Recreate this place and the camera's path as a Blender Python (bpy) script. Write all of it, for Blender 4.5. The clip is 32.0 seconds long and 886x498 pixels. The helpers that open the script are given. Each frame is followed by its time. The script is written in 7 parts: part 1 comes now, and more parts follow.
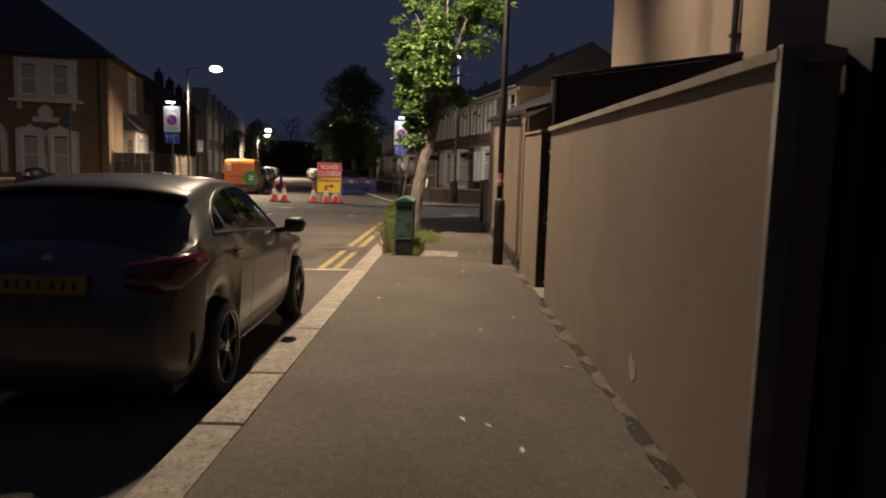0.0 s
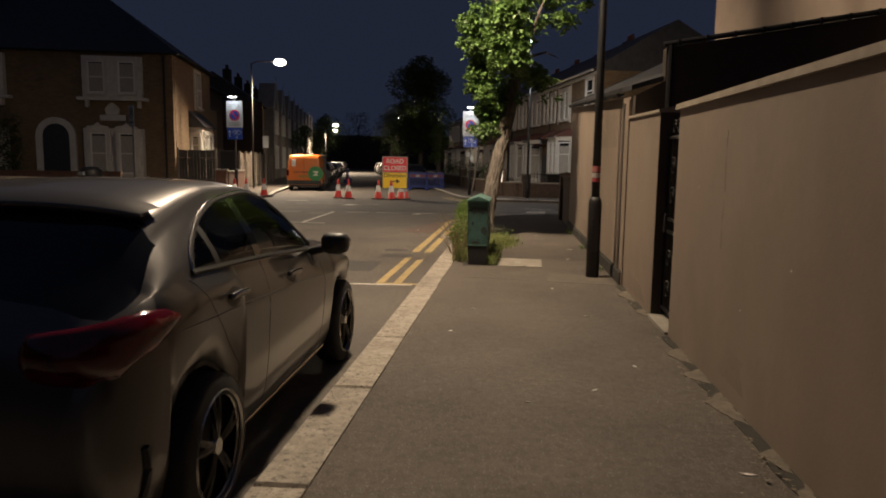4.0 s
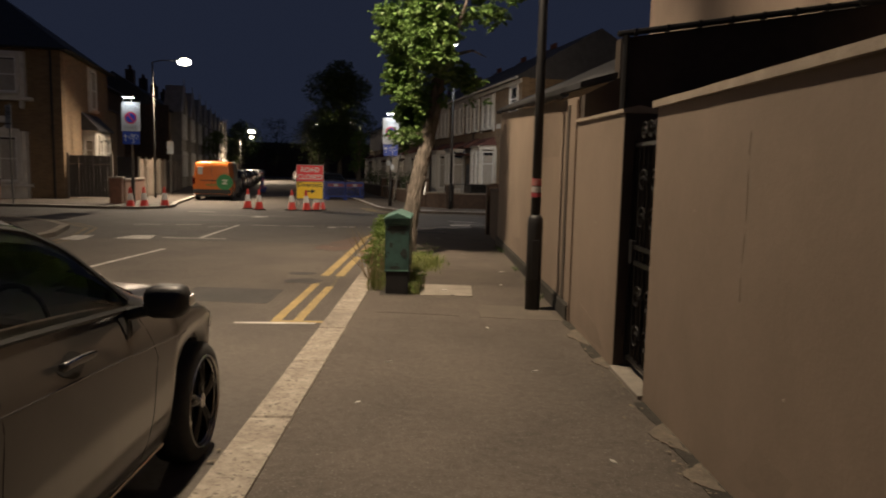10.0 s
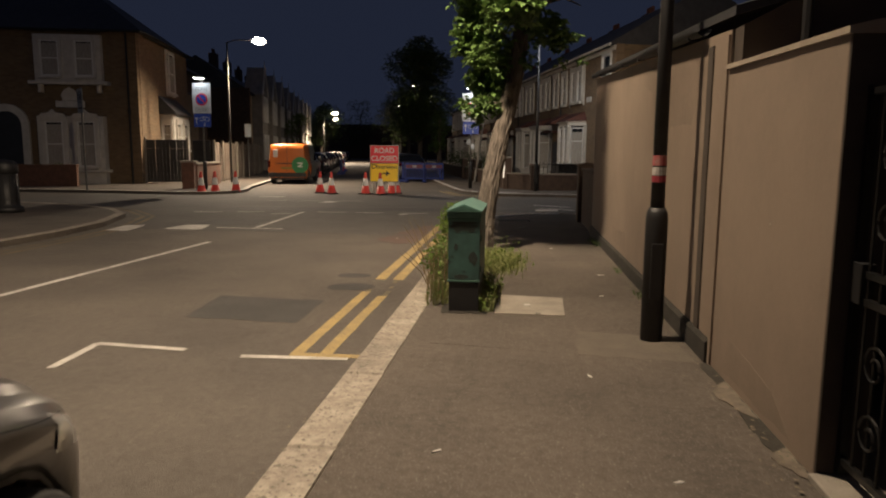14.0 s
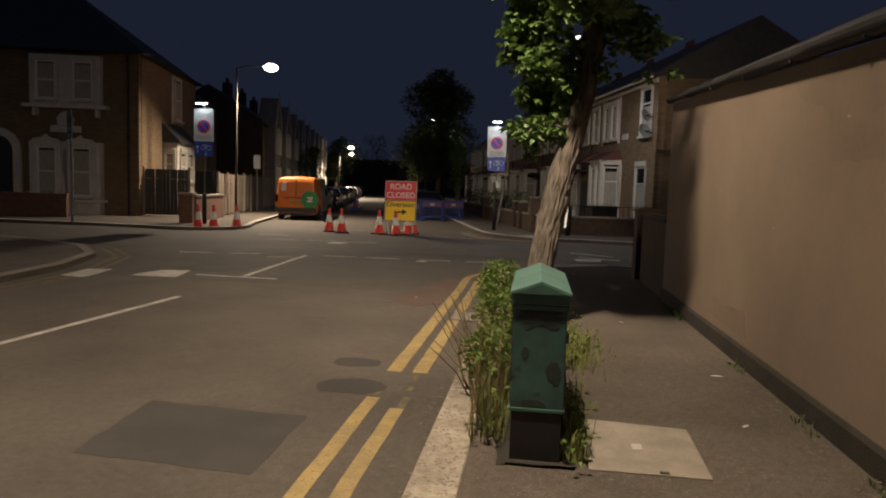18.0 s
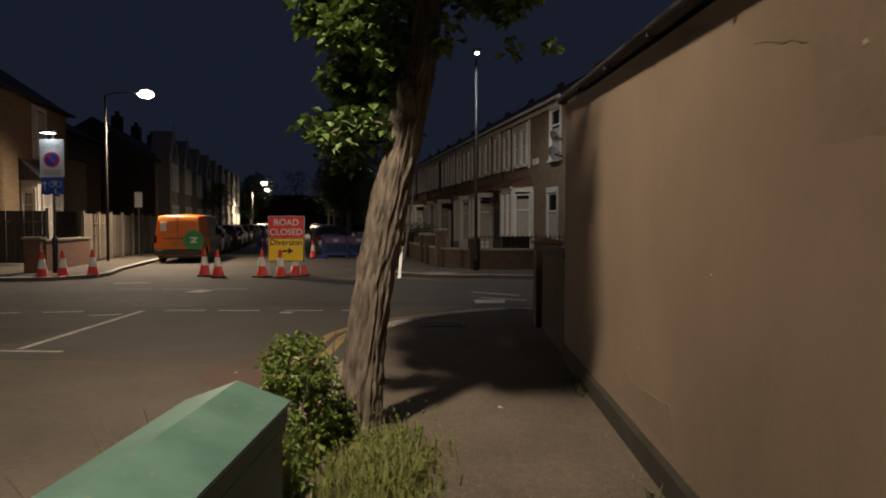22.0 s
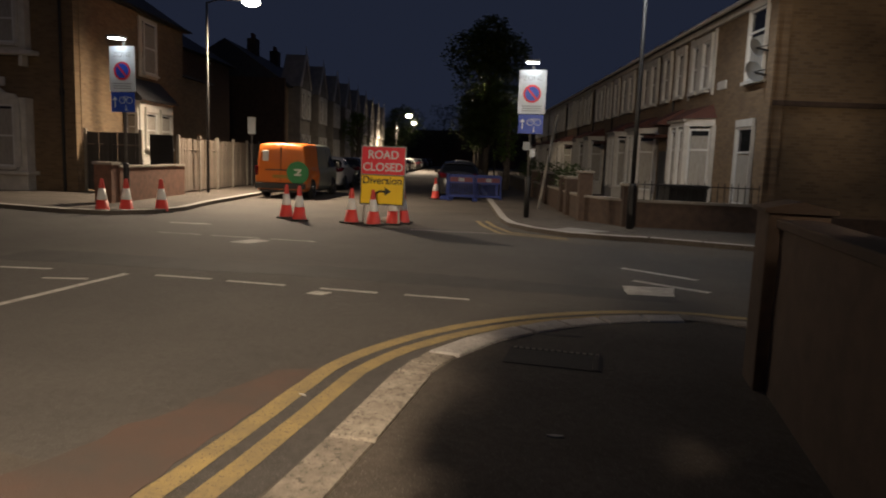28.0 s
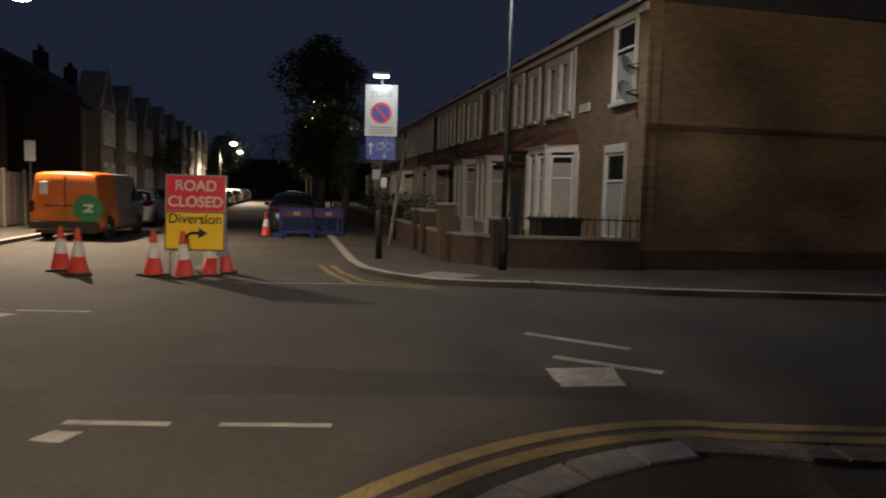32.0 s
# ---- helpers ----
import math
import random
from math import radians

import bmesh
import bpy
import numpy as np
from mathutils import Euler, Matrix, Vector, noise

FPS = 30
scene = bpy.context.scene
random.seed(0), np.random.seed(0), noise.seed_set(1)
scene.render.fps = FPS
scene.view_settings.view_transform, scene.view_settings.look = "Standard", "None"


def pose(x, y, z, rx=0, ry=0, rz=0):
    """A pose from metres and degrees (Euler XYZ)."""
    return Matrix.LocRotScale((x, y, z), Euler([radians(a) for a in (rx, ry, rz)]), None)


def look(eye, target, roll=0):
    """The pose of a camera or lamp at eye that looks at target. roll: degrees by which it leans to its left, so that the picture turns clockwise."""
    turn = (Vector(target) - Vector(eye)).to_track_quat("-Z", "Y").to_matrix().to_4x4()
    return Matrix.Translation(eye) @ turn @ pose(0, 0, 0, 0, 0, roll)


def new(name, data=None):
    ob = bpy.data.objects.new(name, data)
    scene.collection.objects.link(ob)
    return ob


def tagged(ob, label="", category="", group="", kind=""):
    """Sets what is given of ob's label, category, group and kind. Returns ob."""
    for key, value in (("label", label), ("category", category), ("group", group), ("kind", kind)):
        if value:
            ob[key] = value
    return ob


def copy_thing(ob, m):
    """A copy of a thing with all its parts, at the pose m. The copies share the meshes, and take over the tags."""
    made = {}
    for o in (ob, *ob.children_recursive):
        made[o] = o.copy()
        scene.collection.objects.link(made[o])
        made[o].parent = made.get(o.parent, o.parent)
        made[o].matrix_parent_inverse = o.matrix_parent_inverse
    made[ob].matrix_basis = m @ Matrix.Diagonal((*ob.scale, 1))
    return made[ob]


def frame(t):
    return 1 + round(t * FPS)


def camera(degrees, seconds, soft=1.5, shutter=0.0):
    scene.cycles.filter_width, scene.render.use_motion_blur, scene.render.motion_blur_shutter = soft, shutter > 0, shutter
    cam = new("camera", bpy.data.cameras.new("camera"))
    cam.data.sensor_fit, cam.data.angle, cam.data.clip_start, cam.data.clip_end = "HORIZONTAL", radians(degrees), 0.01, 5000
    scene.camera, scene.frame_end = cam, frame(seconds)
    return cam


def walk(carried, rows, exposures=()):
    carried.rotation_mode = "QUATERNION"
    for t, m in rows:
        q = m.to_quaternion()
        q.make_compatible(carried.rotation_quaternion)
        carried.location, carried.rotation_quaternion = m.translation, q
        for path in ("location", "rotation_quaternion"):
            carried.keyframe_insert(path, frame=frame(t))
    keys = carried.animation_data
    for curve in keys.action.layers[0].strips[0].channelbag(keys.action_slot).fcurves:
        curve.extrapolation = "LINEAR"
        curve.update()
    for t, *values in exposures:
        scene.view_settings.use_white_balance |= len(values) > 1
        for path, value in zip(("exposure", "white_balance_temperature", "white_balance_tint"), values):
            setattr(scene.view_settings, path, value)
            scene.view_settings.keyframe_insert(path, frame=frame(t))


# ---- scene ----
cam = camera(65.4, 32.0, soft=1.9, shutter=0.6)
PATH = [
    (0, (1.943, 0.966, 1.486), (1.952, 2.954, 1.263), 1.7),
    (0.5, (1.977, 1.301, 1.504), (1.919, 3.288, 1.28), 1.5),
    (1, (1.885, 1.559, 1.502), (1.825, 3.548, 1.297), 1.3),
    (1.5, (1.811, 1.682, 1.511), (1.721, 3.668, 1.297), 1.4),
    (2, (1.789, 1.755, 1.504), (1.651, 3.737, 1.282), 1.2),
    (2.5, (1.814, 1.919, 1.498), (1.66, 3.9, 1.27), 1.1),
    (4.5, (1.705, 3.153, 1.505), (1.516, 5.128, 1.254), 0.8),
    (5, (1.685, 3.435, 1.493), (1.537, 5.411, 1.223), 0.8),
    (5.5, (1.718, 3.754, 1.485), (1.649, 5.722, 1.136), 0.9),
    (6, (1.773, 4.009, 1.495), (1.692, 5.976, 1.146), 0.7),
    (6.5, (1.714, 4.19, 1.518), (1.647, 6.171, 1.248), 0.8),
    (7, (1.711, 4.282, 1.538), (1.677, 6.267, 1.289), 1.1),
    (7.5, (1.754, 4.326, 1.548), (1.786, 6.316, 1.357), 1.5),
    (8, (1.771, 4.341, 1.538), (1.813, 6.33, 1.334), 1.7),
    (8.5, (1.792, 4.353, 1.533), (1.869, 6.341, 1.323), 1.8),
    (9, (1.785, 4.346, 1.535), (1.875, 6.333, 1.326), 1.7),
    (9.5, (1.745, 4.384, 1.527), (1.821, 6.372, 1.316), 1.4),
    (10, (1.705, 4.444, 1.528), (1.744, 6.432, 1.309), 1.3),
    (10.5, (1.73, 4.648, 1.502), (1.613, 6.63, 1.264), 1.0),
    (11, (1.788, 4.953, 1.489), (1.769, 6.929, 1.179), 1.9),
    (11.5, (1.766, 5.258, 1.484), (1.774, 7.235, 1.178), 2.5),
    (12, (1.826, 5.506, 1.488), (1.817, 7.482, 1.185), 2.8),
    (12.5, (1.889, 5.715, 1.49), (1.809, 7.69, 1.189), 2.4),
    (13, (1.819, 5.949, 1.475), (1.705, 7.923, 1.177), 1.6),
    (13.5, (1.752, 6.271, 1.505), (1.61, 8.244, 1.211), 0.9),
    (14, (1.77, 6.598, 1.506), (1.565, 8.568, 1.227), 0.4),
    (14.5, (1.702, 6.88, 1.503), (1.483, 8.855, 1.275), 0.2),
    (16.5, (1.352, 8.256, 1.499), (1.136, 10.232, 1.277), 1.8),
    (17, (1.31, 8.556, 1.507), (0.907, 10.508, 1.338), 1.6),
    (17.5, (1.24, 8.863, 1.52), (0.975, 10.84, 1.372), 2.1),
    (18, (1.219, 9.209, 1.513), (0.974, 11.186, 1.339), 1.8),
    (18.5, (1.325, 9.539, 1.514), (1.109, 11.516, 1.302), 1.7),
    (19, (1.492, 9.843, 1.493), (1.373, 11.823, 1.235), 1.4),
    (19.5, (1.672, 10.143, 1.512), (1.634, 12.122, 1.226), 1.8),
    (20, (1.836, 10.476, 1.523), (1.775, 12.46, 1.283), 1.3),
    (20.5, (1.912, 10.795, 1.497), (1.84, 12.778, 1.245), 0.7),
    (21, (1.939, 11.172, 1.487), (1.885, 13.162, 1.298), 0.4),
    (21.5, (2.021, 11.51, 1.505), (1.92, 13.501, 1.341), 0.1),
    (22, (2.006, 11.846, 1.523), (1.961, 13.844, 1.447), -0.0),
    (22.5, (2.034, 12.205, 1.504), (1.947, 14.201, 1.423), -0.1),
    (23, (2.07, 12.555, 1.48), (1.951, 14.55, 1.408), 0.0),
    (23.5, (2.061, 12.992, 1.434), (1.976, 14.989, 1.37), 0.1),
    (24, (2.071, 13.419, 1.39), (1.94, 15.411, 1.27), 0.6),
    (24.5, (2.055, 13.898, 1.422), (1.906, 15.886, 1.263), 0.9),
    (25, (2.036, 14.354, 1.472), (1.913, 16.34, 1.27), 0.8),
    (25.5, (2.027, 14.801, 1.521), (1.868, 16.776, 1.249), 0.7),
    (27.5, (2.125, 16.516, 1.51), (1.808, 18.472, 1.241), 2.1),
    (28, (2.117, 16.909, 1.493), (1.651, 18.836, 1.234), 2.1),
    (28.5, (1.994, 17.284, 1.508), (1.476, 19.205, 1.3), 2.2),
    (29, (1.838, 17.563, 1.512), (1.156, 19.426, 1.26), 1.3),
    (29.5, (1.674, 17.915, 1.544), (1.008, 19.785, 1.303), 0.7),
    (30, (1.49, 18.289, 1.549), (0.935, 20.199, 1.337), 0.2),
    (30.5, (1.428, 18.688, 1.513), (0.939, 20.614, 1.287), -0.2),
    (31, (1.372, 19.084, 1.516), (1.013, 21.039, 1.29), -0.0),
    (31.5, (1.293, 19.489, 1.528), (1.163, 21.476, 1.333), 0.7),
    (32, (1.324, 19.908, 1.512), (1.327, 21.901, 1.353), 1.6),
]
EXPOSURE = [(0, 0.5), (2.5, 0.2), (5, 0.12), (10, 0.05), (14, 0.05), (17, -0.15), (20, -0.35), (22, -0.45), (24, -0.5), (25, -0.4), (28, 0.0), (32, 0.0)]
walk(cam, [(t, look(eye, target, roll)) for t, eye, target, roll in PATH], EXPOSURE)

# ---- night sky and street lighting ----
world = bpy.data.worlds.new("night_sky")
scene.world = world
world.use_nodes = True
wn = world.node_tree.nodes
wn["Background"].inputs["Color"].default_value = (0.110, 0.142, 0.270, 1)
wn["Background"].inputs["Strength"].default_value = 0.112


def lamp(name, kind, place, power, colour, size=0.2, aim=(0, 0, -1), cone=150, blend=0.5):
    data = bpy.data.lights.new(name, kind)
    data.energy, data.color = power, colour
    if kind == "SPOT":
        data.spot_size, data.spot_blend, data.shadow_soft_size = radians(cone), blend, size
    elif kind == "POINT":
        data.shadow_soft_size = size
    ob = new(name, data)
    ob.matrix_world = look(place, Vector(place) + Vector(aim))
    return ob


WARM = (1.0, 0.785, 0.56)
COOL = (0.95, 0.97, 1.0)
HEAD = (0.35, 11.7, 7.55)
# the lantern over the near footway: one lobe straight down, one along the street each way
lamp("street_light_near", "SPOT", HEAD, 7000, WARM, 0.22, (-0.42, 0.12, -1), 156, 1.0)
lamp("street_light_near_ahead", "SPOT", HEAD, 9400, WARM, 0.26, (0.12, 1, -0.56), 86, 1.0)
lamp("street_light_near_behind", "SPOT", HEAD, 3000, WARM, 0.22, (0.35, -1, -0.42), 100, 1.0)
lamp("street_light_near_side", "SPOT", HEAD, 1700, WARM, 0.22, (1, 0.15, -0.42), 60, 1.0)
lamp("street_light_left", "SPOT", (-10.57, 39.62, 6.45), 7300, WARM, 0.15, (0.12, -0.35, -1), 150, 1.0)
lamp("street_light_corner", "SPOT", (2.56, 33.2, 6.5), 360, COOL, 0.12, (-0.1, 0.2, -1), 150)
lamp("street_light_side", "SPOT", (17.0, 26.0, 6.5), 70, (1.0, 0.70, 0.36), 0.15, (-0.5, 0.3, -1), 150)
lamp("street_light_down_left", "SPOT", (-22.3, 98.0, 6.0), 13000, WARM, 0.15, (0.2, 0, -1), 165)
lamp("street_light_down_right", "SPOT", (-5.3, 58.9, 6.3), 1900, WARM, 0.15, (-0.2, 0, -1), 165)

# ---- materials ----
def mat(name, a, b=None, rough=0.8, scale=6.0, fine=90.0, bump=0.25, metal=0.0, c=None, spots=0.0, emit=0.0, coat=0.0, stretch=(1, 1, 1), vary=0.0, mid=0.0):
    m = bpy.data.materials.new(name)
    m.use_nodes = True
    n, l = m.node_tree.nodes, m.node_tree.links
    p = n["Principled BSDF"]
    p.inputs["Roughness"].default_value, p.inputs["Metallic"].default_value = rough, metal
    p.inputs["Coat Weight"].default_value = coat
    b = b or tuple(v * 0.75 for v in a)
    tc = n.new("ShaderNodeTexCoord")
    mp = n.new("ShaderNodeMapping")
    mp.inputs["Scale"].default_value = stretch
    l.new(tc.outputs["Object"], mp.inputs["Vector"])
    big = n.new("ShaderNodeTexNoise")
    big.inputs["Scale"].default_value, big.inputs["Detail"].default_value, big.inputs["Roughness"].default_value = scale, 5, 0.62
    l.new(mp.outputs[0], big.inputs["Vector"])
    small = n.new("ShaderNodeTexNoise")
    small.inputs["Scale"].default_value, small.inputs["Detail"].default_value = fine, 3
    l.new(mp.outputs[0], small.inputs["Vector"])
    r1 = n.new("ShaderNodeMapRange")
    r1.inputs["From Min"].default_value, r1.inputs["From Max"].default_value = 0.34, 0.66
    l.new(big.outputs["Fac"], r1.inputs["Value"])
    mx = n.new("ShaderNodeMixRGB")
    mx.inputs[1].default_value, mx.inputs[2].default_value = (*a, 1), (*b, 1)
    l.new(r1.outputs[0], mx.inputs[0])
    out = mx.outputs[0]
    if c:
        r2 = n.new("ShaderNodeMapRange")
        r2.inputs["From Min"].default_value, r2.inputs["From Max"].default_value = 0.62 - spots, 0.70 - spots
        l.new(small.outputs["Fac"], r2.inputs["Value"])
        m2 = n.new("ShaderNodeMixRGB")
        m2.inputs[2].default_value = (*c, 1)
        l.new(out, m2.inputs[1])
        l.new(r2.outputs[0], m2.inputs[0])
        out = m2.outputs[0]
    if mid:
        mott = n.new("ShaderNodeTexNoise")
        mott.inputs["Scale"].default_value, mott.inputs["Detail"].default_value, mott.inputs["Roughness"].default_value = 17, 4, 0.75
        l.new(mp.outputs[0], mott.inputs["Vector"])
        r4 = n.new("ShaderNodeMapRange")
        r4.inputs["From Min"].default_value, r4.inputs["From Max"].default_value = 0.3, 0.7
        r4.inputs["To Min"].default_value, r4.inputs["To Max"].default_value = 1 - mid, 1 + mid
        l.new(mott.outputs["Fac"], r4.inputs["Value"])
        h4 = n.new("ShaderNodeHueSaturation")
        l.new(out, h4.inputs["Color"])
        l.new(r4.outputs[0], h4.inputs["Value"])
        out = h4.outputs[0]
    if vary:
        info = n.new("ShaderNodeObjectInfo")
        r3 = n.new("ShaderNodeMapRange")
        r3.inputs["To Min"].default_value, r3.inputs["To Max"].default_value = 1 - vary, 1 + vary
        l.new(info.outputs["Random"], r3.inputs["Value"])
        hs = n.new("ShaderNodeHueSaturation")
        l.new(out, hs.inputs["Color"])
        l.new(r3.outputs[0], hs.inputs["Value"])
        out = hs.outputs[0]
    l.new(out, p.inputs["Base Color"])
    if bump:
        bp = n.new("ShaderNodeBump")
        bp.inputs["Strength"].default_value, bp.inputs["Distance"].default_value = bump, 0.01
        l.new(small.outputs["Fac"], bp.inputs["Height"])
        l.new(bp.outputs[0], p.inputs["Normal"])
    if emit:
        p.inputs["Emission Color"].default_value, p.inputs["Emission Strength"].default_value = (*a, 1), emit
    return m


def glow(name, colour, strength):
    m = bpy.data.materials.new(name)
    m.use_nodes = True
    p = m.node_tree.nodes["Principled BSDF"]
    p.inputs["Base Color"].default_value = (*colour, 1)
    p.inputs["Emission Color"].default_value, p.inputs["Emission Strength"].default_value = (*colour, 1), strength
    return m


M_ASPHALT = mat("asphalt", (0.096, 0.082, 0.068), (0.061, 0.052, 0.044), 0.82, 0.55, 120, 0.7, c=(0.17, 0.155, 0.14), spots=0.02, mid=0.22)
M_PAVING = mat("pavement_asphalt", (0.096, 0.079, 0.064), (0.057, 0.047, 0.038), 0.86, 0.8, 80, 0.7, c=(0.20, 0.18, 0.155), spots=0.02, mid=0.30)
M_KERB = mat("granite_kerb", (0.30, 0.265, 0.215), (0.20, 0.172, 0.14), 0.8, 5, 42, 0.7, c=(0.11, 0.095, 0.078), spots=0.05, vary=0.16, mid=0.28)
M_KERB2 = mat("pale_kerb", (0.44, 0.42, 0.385), (0.34, 0.32, 0.295), 0.8, 4, 48, 0.5, c=(0.20, 0.18, 0.155), spots=0.02, vary=0.10, mid=0.15)
M_RENDER = mat("painted_render", (0.240, 0.183, 0.137), (0.192, 0.146, 0.108), 0.85, 0.8, 60, 0.12, stretch=(1, 1, .8), mid=0.035)
M_YELLOW = mat("yellow_line", (0.35, 0.255, 0.10), (0.23, 0.175, 0.085), 0.8, 5, 60, 0.3, c=(0.14, 0.11, 0.07), spots=0.04)
M_WHITE = mat("road_white", (0.52, 0.50, 0.46), (0.32, 0.30, 0.27), 0.8, 5, 60, 0.3, c=(0.14, 0.13, 0.12), spots=0.03)
M_DARK = mat("dark_slate", (0.03, 0.03, 0.032), (0.018, 0.018, 0.02), 0.7, 2, 30, 0.3)
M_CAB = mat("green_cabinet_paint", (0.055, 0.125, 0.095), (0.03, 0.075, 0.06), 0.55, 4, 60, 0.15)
M_BLACK = mat("black_paint_and_shade", (0.008, 0.008, 0.009), (0.013, 0.012, 0.012), 0.55, 8, 80, 0.1)
M_BARK = mat("bark", (0.140, 0.118, 0.098), (0.042, 0.035, 0.028), 0.95, 22, 70, 1.0, stretch=(1, 1, 0.22), mid=0.3)
M_CAR = mat("grey_car_paint", (0.108, 0.102, 0.096), (0.094, 0.089, 0.085), 0.33, 3, 200, 0.0, metal=0.65, coat=0.7)


# ---- builders ----
def mesh_of(bm, name, materials, smooth=False):
    me = bpy.data.meshes.new(name)
    bmesh.ops.recalc_face_normals(bm, faces=bm.faces)
    bm.to_mesh(me)
    bm.free()
    for m in materials if isinstance(materials, (list, tuple)) else [materials]:
        me.materials.append(m)
    if smooth:
        for p in me.polygons:
            p.use_smooth = True
    return me


def part(name, bm, material, parent=None, label="", smooth=False, kind="", m=None):
    ob = new(name, mesh_of(bm, name, material, smooth))
    if m is not None:
        ob.matrix_basis = m
    if parent:
        ob.parent = parent
    return tagged(ob, label, kind=kind)


def thing(name, label, category, group="", kind="", m=None):
    ob = tagged(new(name), label, category, group, kind)
    ob.empty_display_size = 0.2
    if m is not None:
        ob.matrix_basis = m
    return ob


def bx(bm, x0, x1, y0, y1, z0, z1, bevel=0.0):
    vs = [bm.verts.new((x, y, z)) for z in (z0, z1) for y in (y0, y1) for x in (x0, x1)]
    fs = [bm.faces.new([vs[i] for i in q]) for q in ((0, 2, 3, 1), (4, 5, 7, 6), (0, 1, 5, 4), (2, 6, 7, 3), (0, 4, 6, 2), (1, 3, 7, 5))]
    if bevel:
        es = {e for f in fs for e in f.edges}
        bmesh.ops.bevel(bm, geom=list(es), offset=bevel, segments=2, affect="EDGES", profile=0.5)
    return bm


def box(*a, bevel=0.0):
    return bx(bmesh.new(), *a, bevel=bevel)


def tube(bm, pts, radii, sides=10, cap=True):
    """A round tube along points with a radius at each."""
    pts = [Vector(p) for p in pts]
    if not isinstance(radii, (list, tuple)):
        radii = [radii] * len(pts)
    rings = []
    for i, p in enumerate(pts):
        d = (pts[min(i + 1, len(pts) - 1)] - pts[max(i - 1, 0)]).normalized()
        side = d.cross(Vector((0, 0, 1)))
        side = side.normalized() if side.length > 0.01 else Vector((1, 0, 0))
        up = side.cross(d)
        rings.append([bm.verts.new(p + radii[i] * (math.cos(k * math.tau / sides) * side + math.sin(k * math.tau / sides) * up)) for k in range(sides)])
    for r, s in zip(rings, rings[1:]):
        for k in range(sides):
            bm.faces.new((r[k], r[(k + 1) % sides], s[(k + 1) % sides], s[k]))
    if cap:
        bm.faces.new(rings[0])
        bm.faces.new(rings[-1])
    return bm


def slab(bm, pts, z0, z1):
    """A flat polygon with thickness."""
    low = [bm.verts.new((x, y, z0)) for x, y in pts]
    top = [bm.verts.new((x, y, z1)) for x, y in pts]
    bm.faces.new(top)
    bm.faces.new(low[::-1])
    n = len(pts)
    for i in range(n):
        bm.faces.new((low[i], low[(i + 1) % n], top[(i + 1) % n], top[i]))
    return bm


def profile(bm, pts, axis, a, b):
    """Pairs in the plane across an axis, drawn out from a to b along it."""
    put = {"x": lambda p, q, s: (s, p, q), "y": lambda p, q, s: (p, s, q), "z": lambda p, q, s: (p, q, s)}[axis]
    u = [bm.verts.new(put(p, q, a)) for p, q in pts]
    w = [bm.verts.new(put(p, q, b)) for p, q in pts]
    bm.faces.new(u)
    bm.faces.new(w[::-1])
    n = len(pts)
    for i in range(n):
        bm.faces.new((u[i], u[(i + 1) % n], w[(i + 1) % n], w[i]))
    return bm


FAR = pose(0, 35, 0, 0, 0, 12.5)    # the street beyond the crossing bends to the left


def far(u, v, z=0.0):
    return tuple(FAR @ Vector((u, v, z)))

# ---- ground, pavements, kerbs ----
ROAD = -0.10
part("ground", slab(bmesh.new(), [(-220, -120), (220, -120), (220, 320), (-220, 320)], -0.4, ROAD), M_ASPHALT, kind="structure", label="worn dark asphalt road surface with patches")


def kerb_x(y):
    return 0.535 + 0.0096 * y


CX, CY, RX, RY = 3.2, 21.4, 2.48, 2.78


def around(deg, off=0.0):
    """A point of the corner's curve, off metres inside it."""
    a = radians(deg)
    return (CX - (RX - off) * max(0, math.cos(a)) ** 1.15, CY + (RY - off) * math.copysign(abs(math.sin(a)) ** 1.15, a))


EDGE = CY + RY    # the kerb line along the side street
inner = [around(a, 0.26) for a in range(0, 91, 6)]
pave = [(kerb_x(-30) + 0.27, -30), (kerb_x(20.2) + 0.26, 20.2)] + inner + [(3.3, 23.3), (60, 23.3), (60, 10), (4.5, 10), (4.5, -30)]
part("pavement_near", slab(bmesh.new(), pave, -0.2, 0.0), M_PAVING, kind="structure", label="dark asphalt footway with patches and cracks")
ramp = bmesh.new()
rv = [ramp.verts.new(p) for p in ((3.2, 23.3, 0), (3.2, EDGE - 0.2, -0.01), (3.9, EDGE - 0.2, -0.06), (60, EDGE - 0.2, -0.06), (60, 23.3, 0), (3.9, 23.3, 0))]
ramp.faces.new((rv[0], rv[5], rv[2], rv[1]))
ramp.faces.new((rv[5], rv[4], rv[3], rv[2]))
part("pavement_ramp", ramp, M_PAVING, kind="structure", label="footway falling to a dropped kerb")
far_right = [far(-0.72, 90), far(-0.72, 0.2), far(-0.6, -1.2), far(-0.2, -2.2), far(0.5, -3.1), far(1.4, -3.45), far(2.2, -3.6), far(4.1, -4.5), far(30, -10.4)]
part("pavement_far", slab(bmesh.new(), [p[:2] for p in far_right + [far(60, -10), far(60, 90)]][::-1], -0.2, 0.0), M_PAVING, kind="structure", label="asphalt footway at the far corner")
far_left = [far(-9.1, 90), far(-9.15, 2.0), far(-8.95, -0.3), far(-9.2, -1.4), far(-10.0, -2.1), far(-11.2, -2.1), far(-13.5, -1.3), far(-60, 9)]
part("pavement_left", slab(bmesh.new(), [p[:2] for p in far_left + [far(-60, 90)]], -0.2, 0.0), M_PAVING, kind="structure", label="pale footway at the far corner")
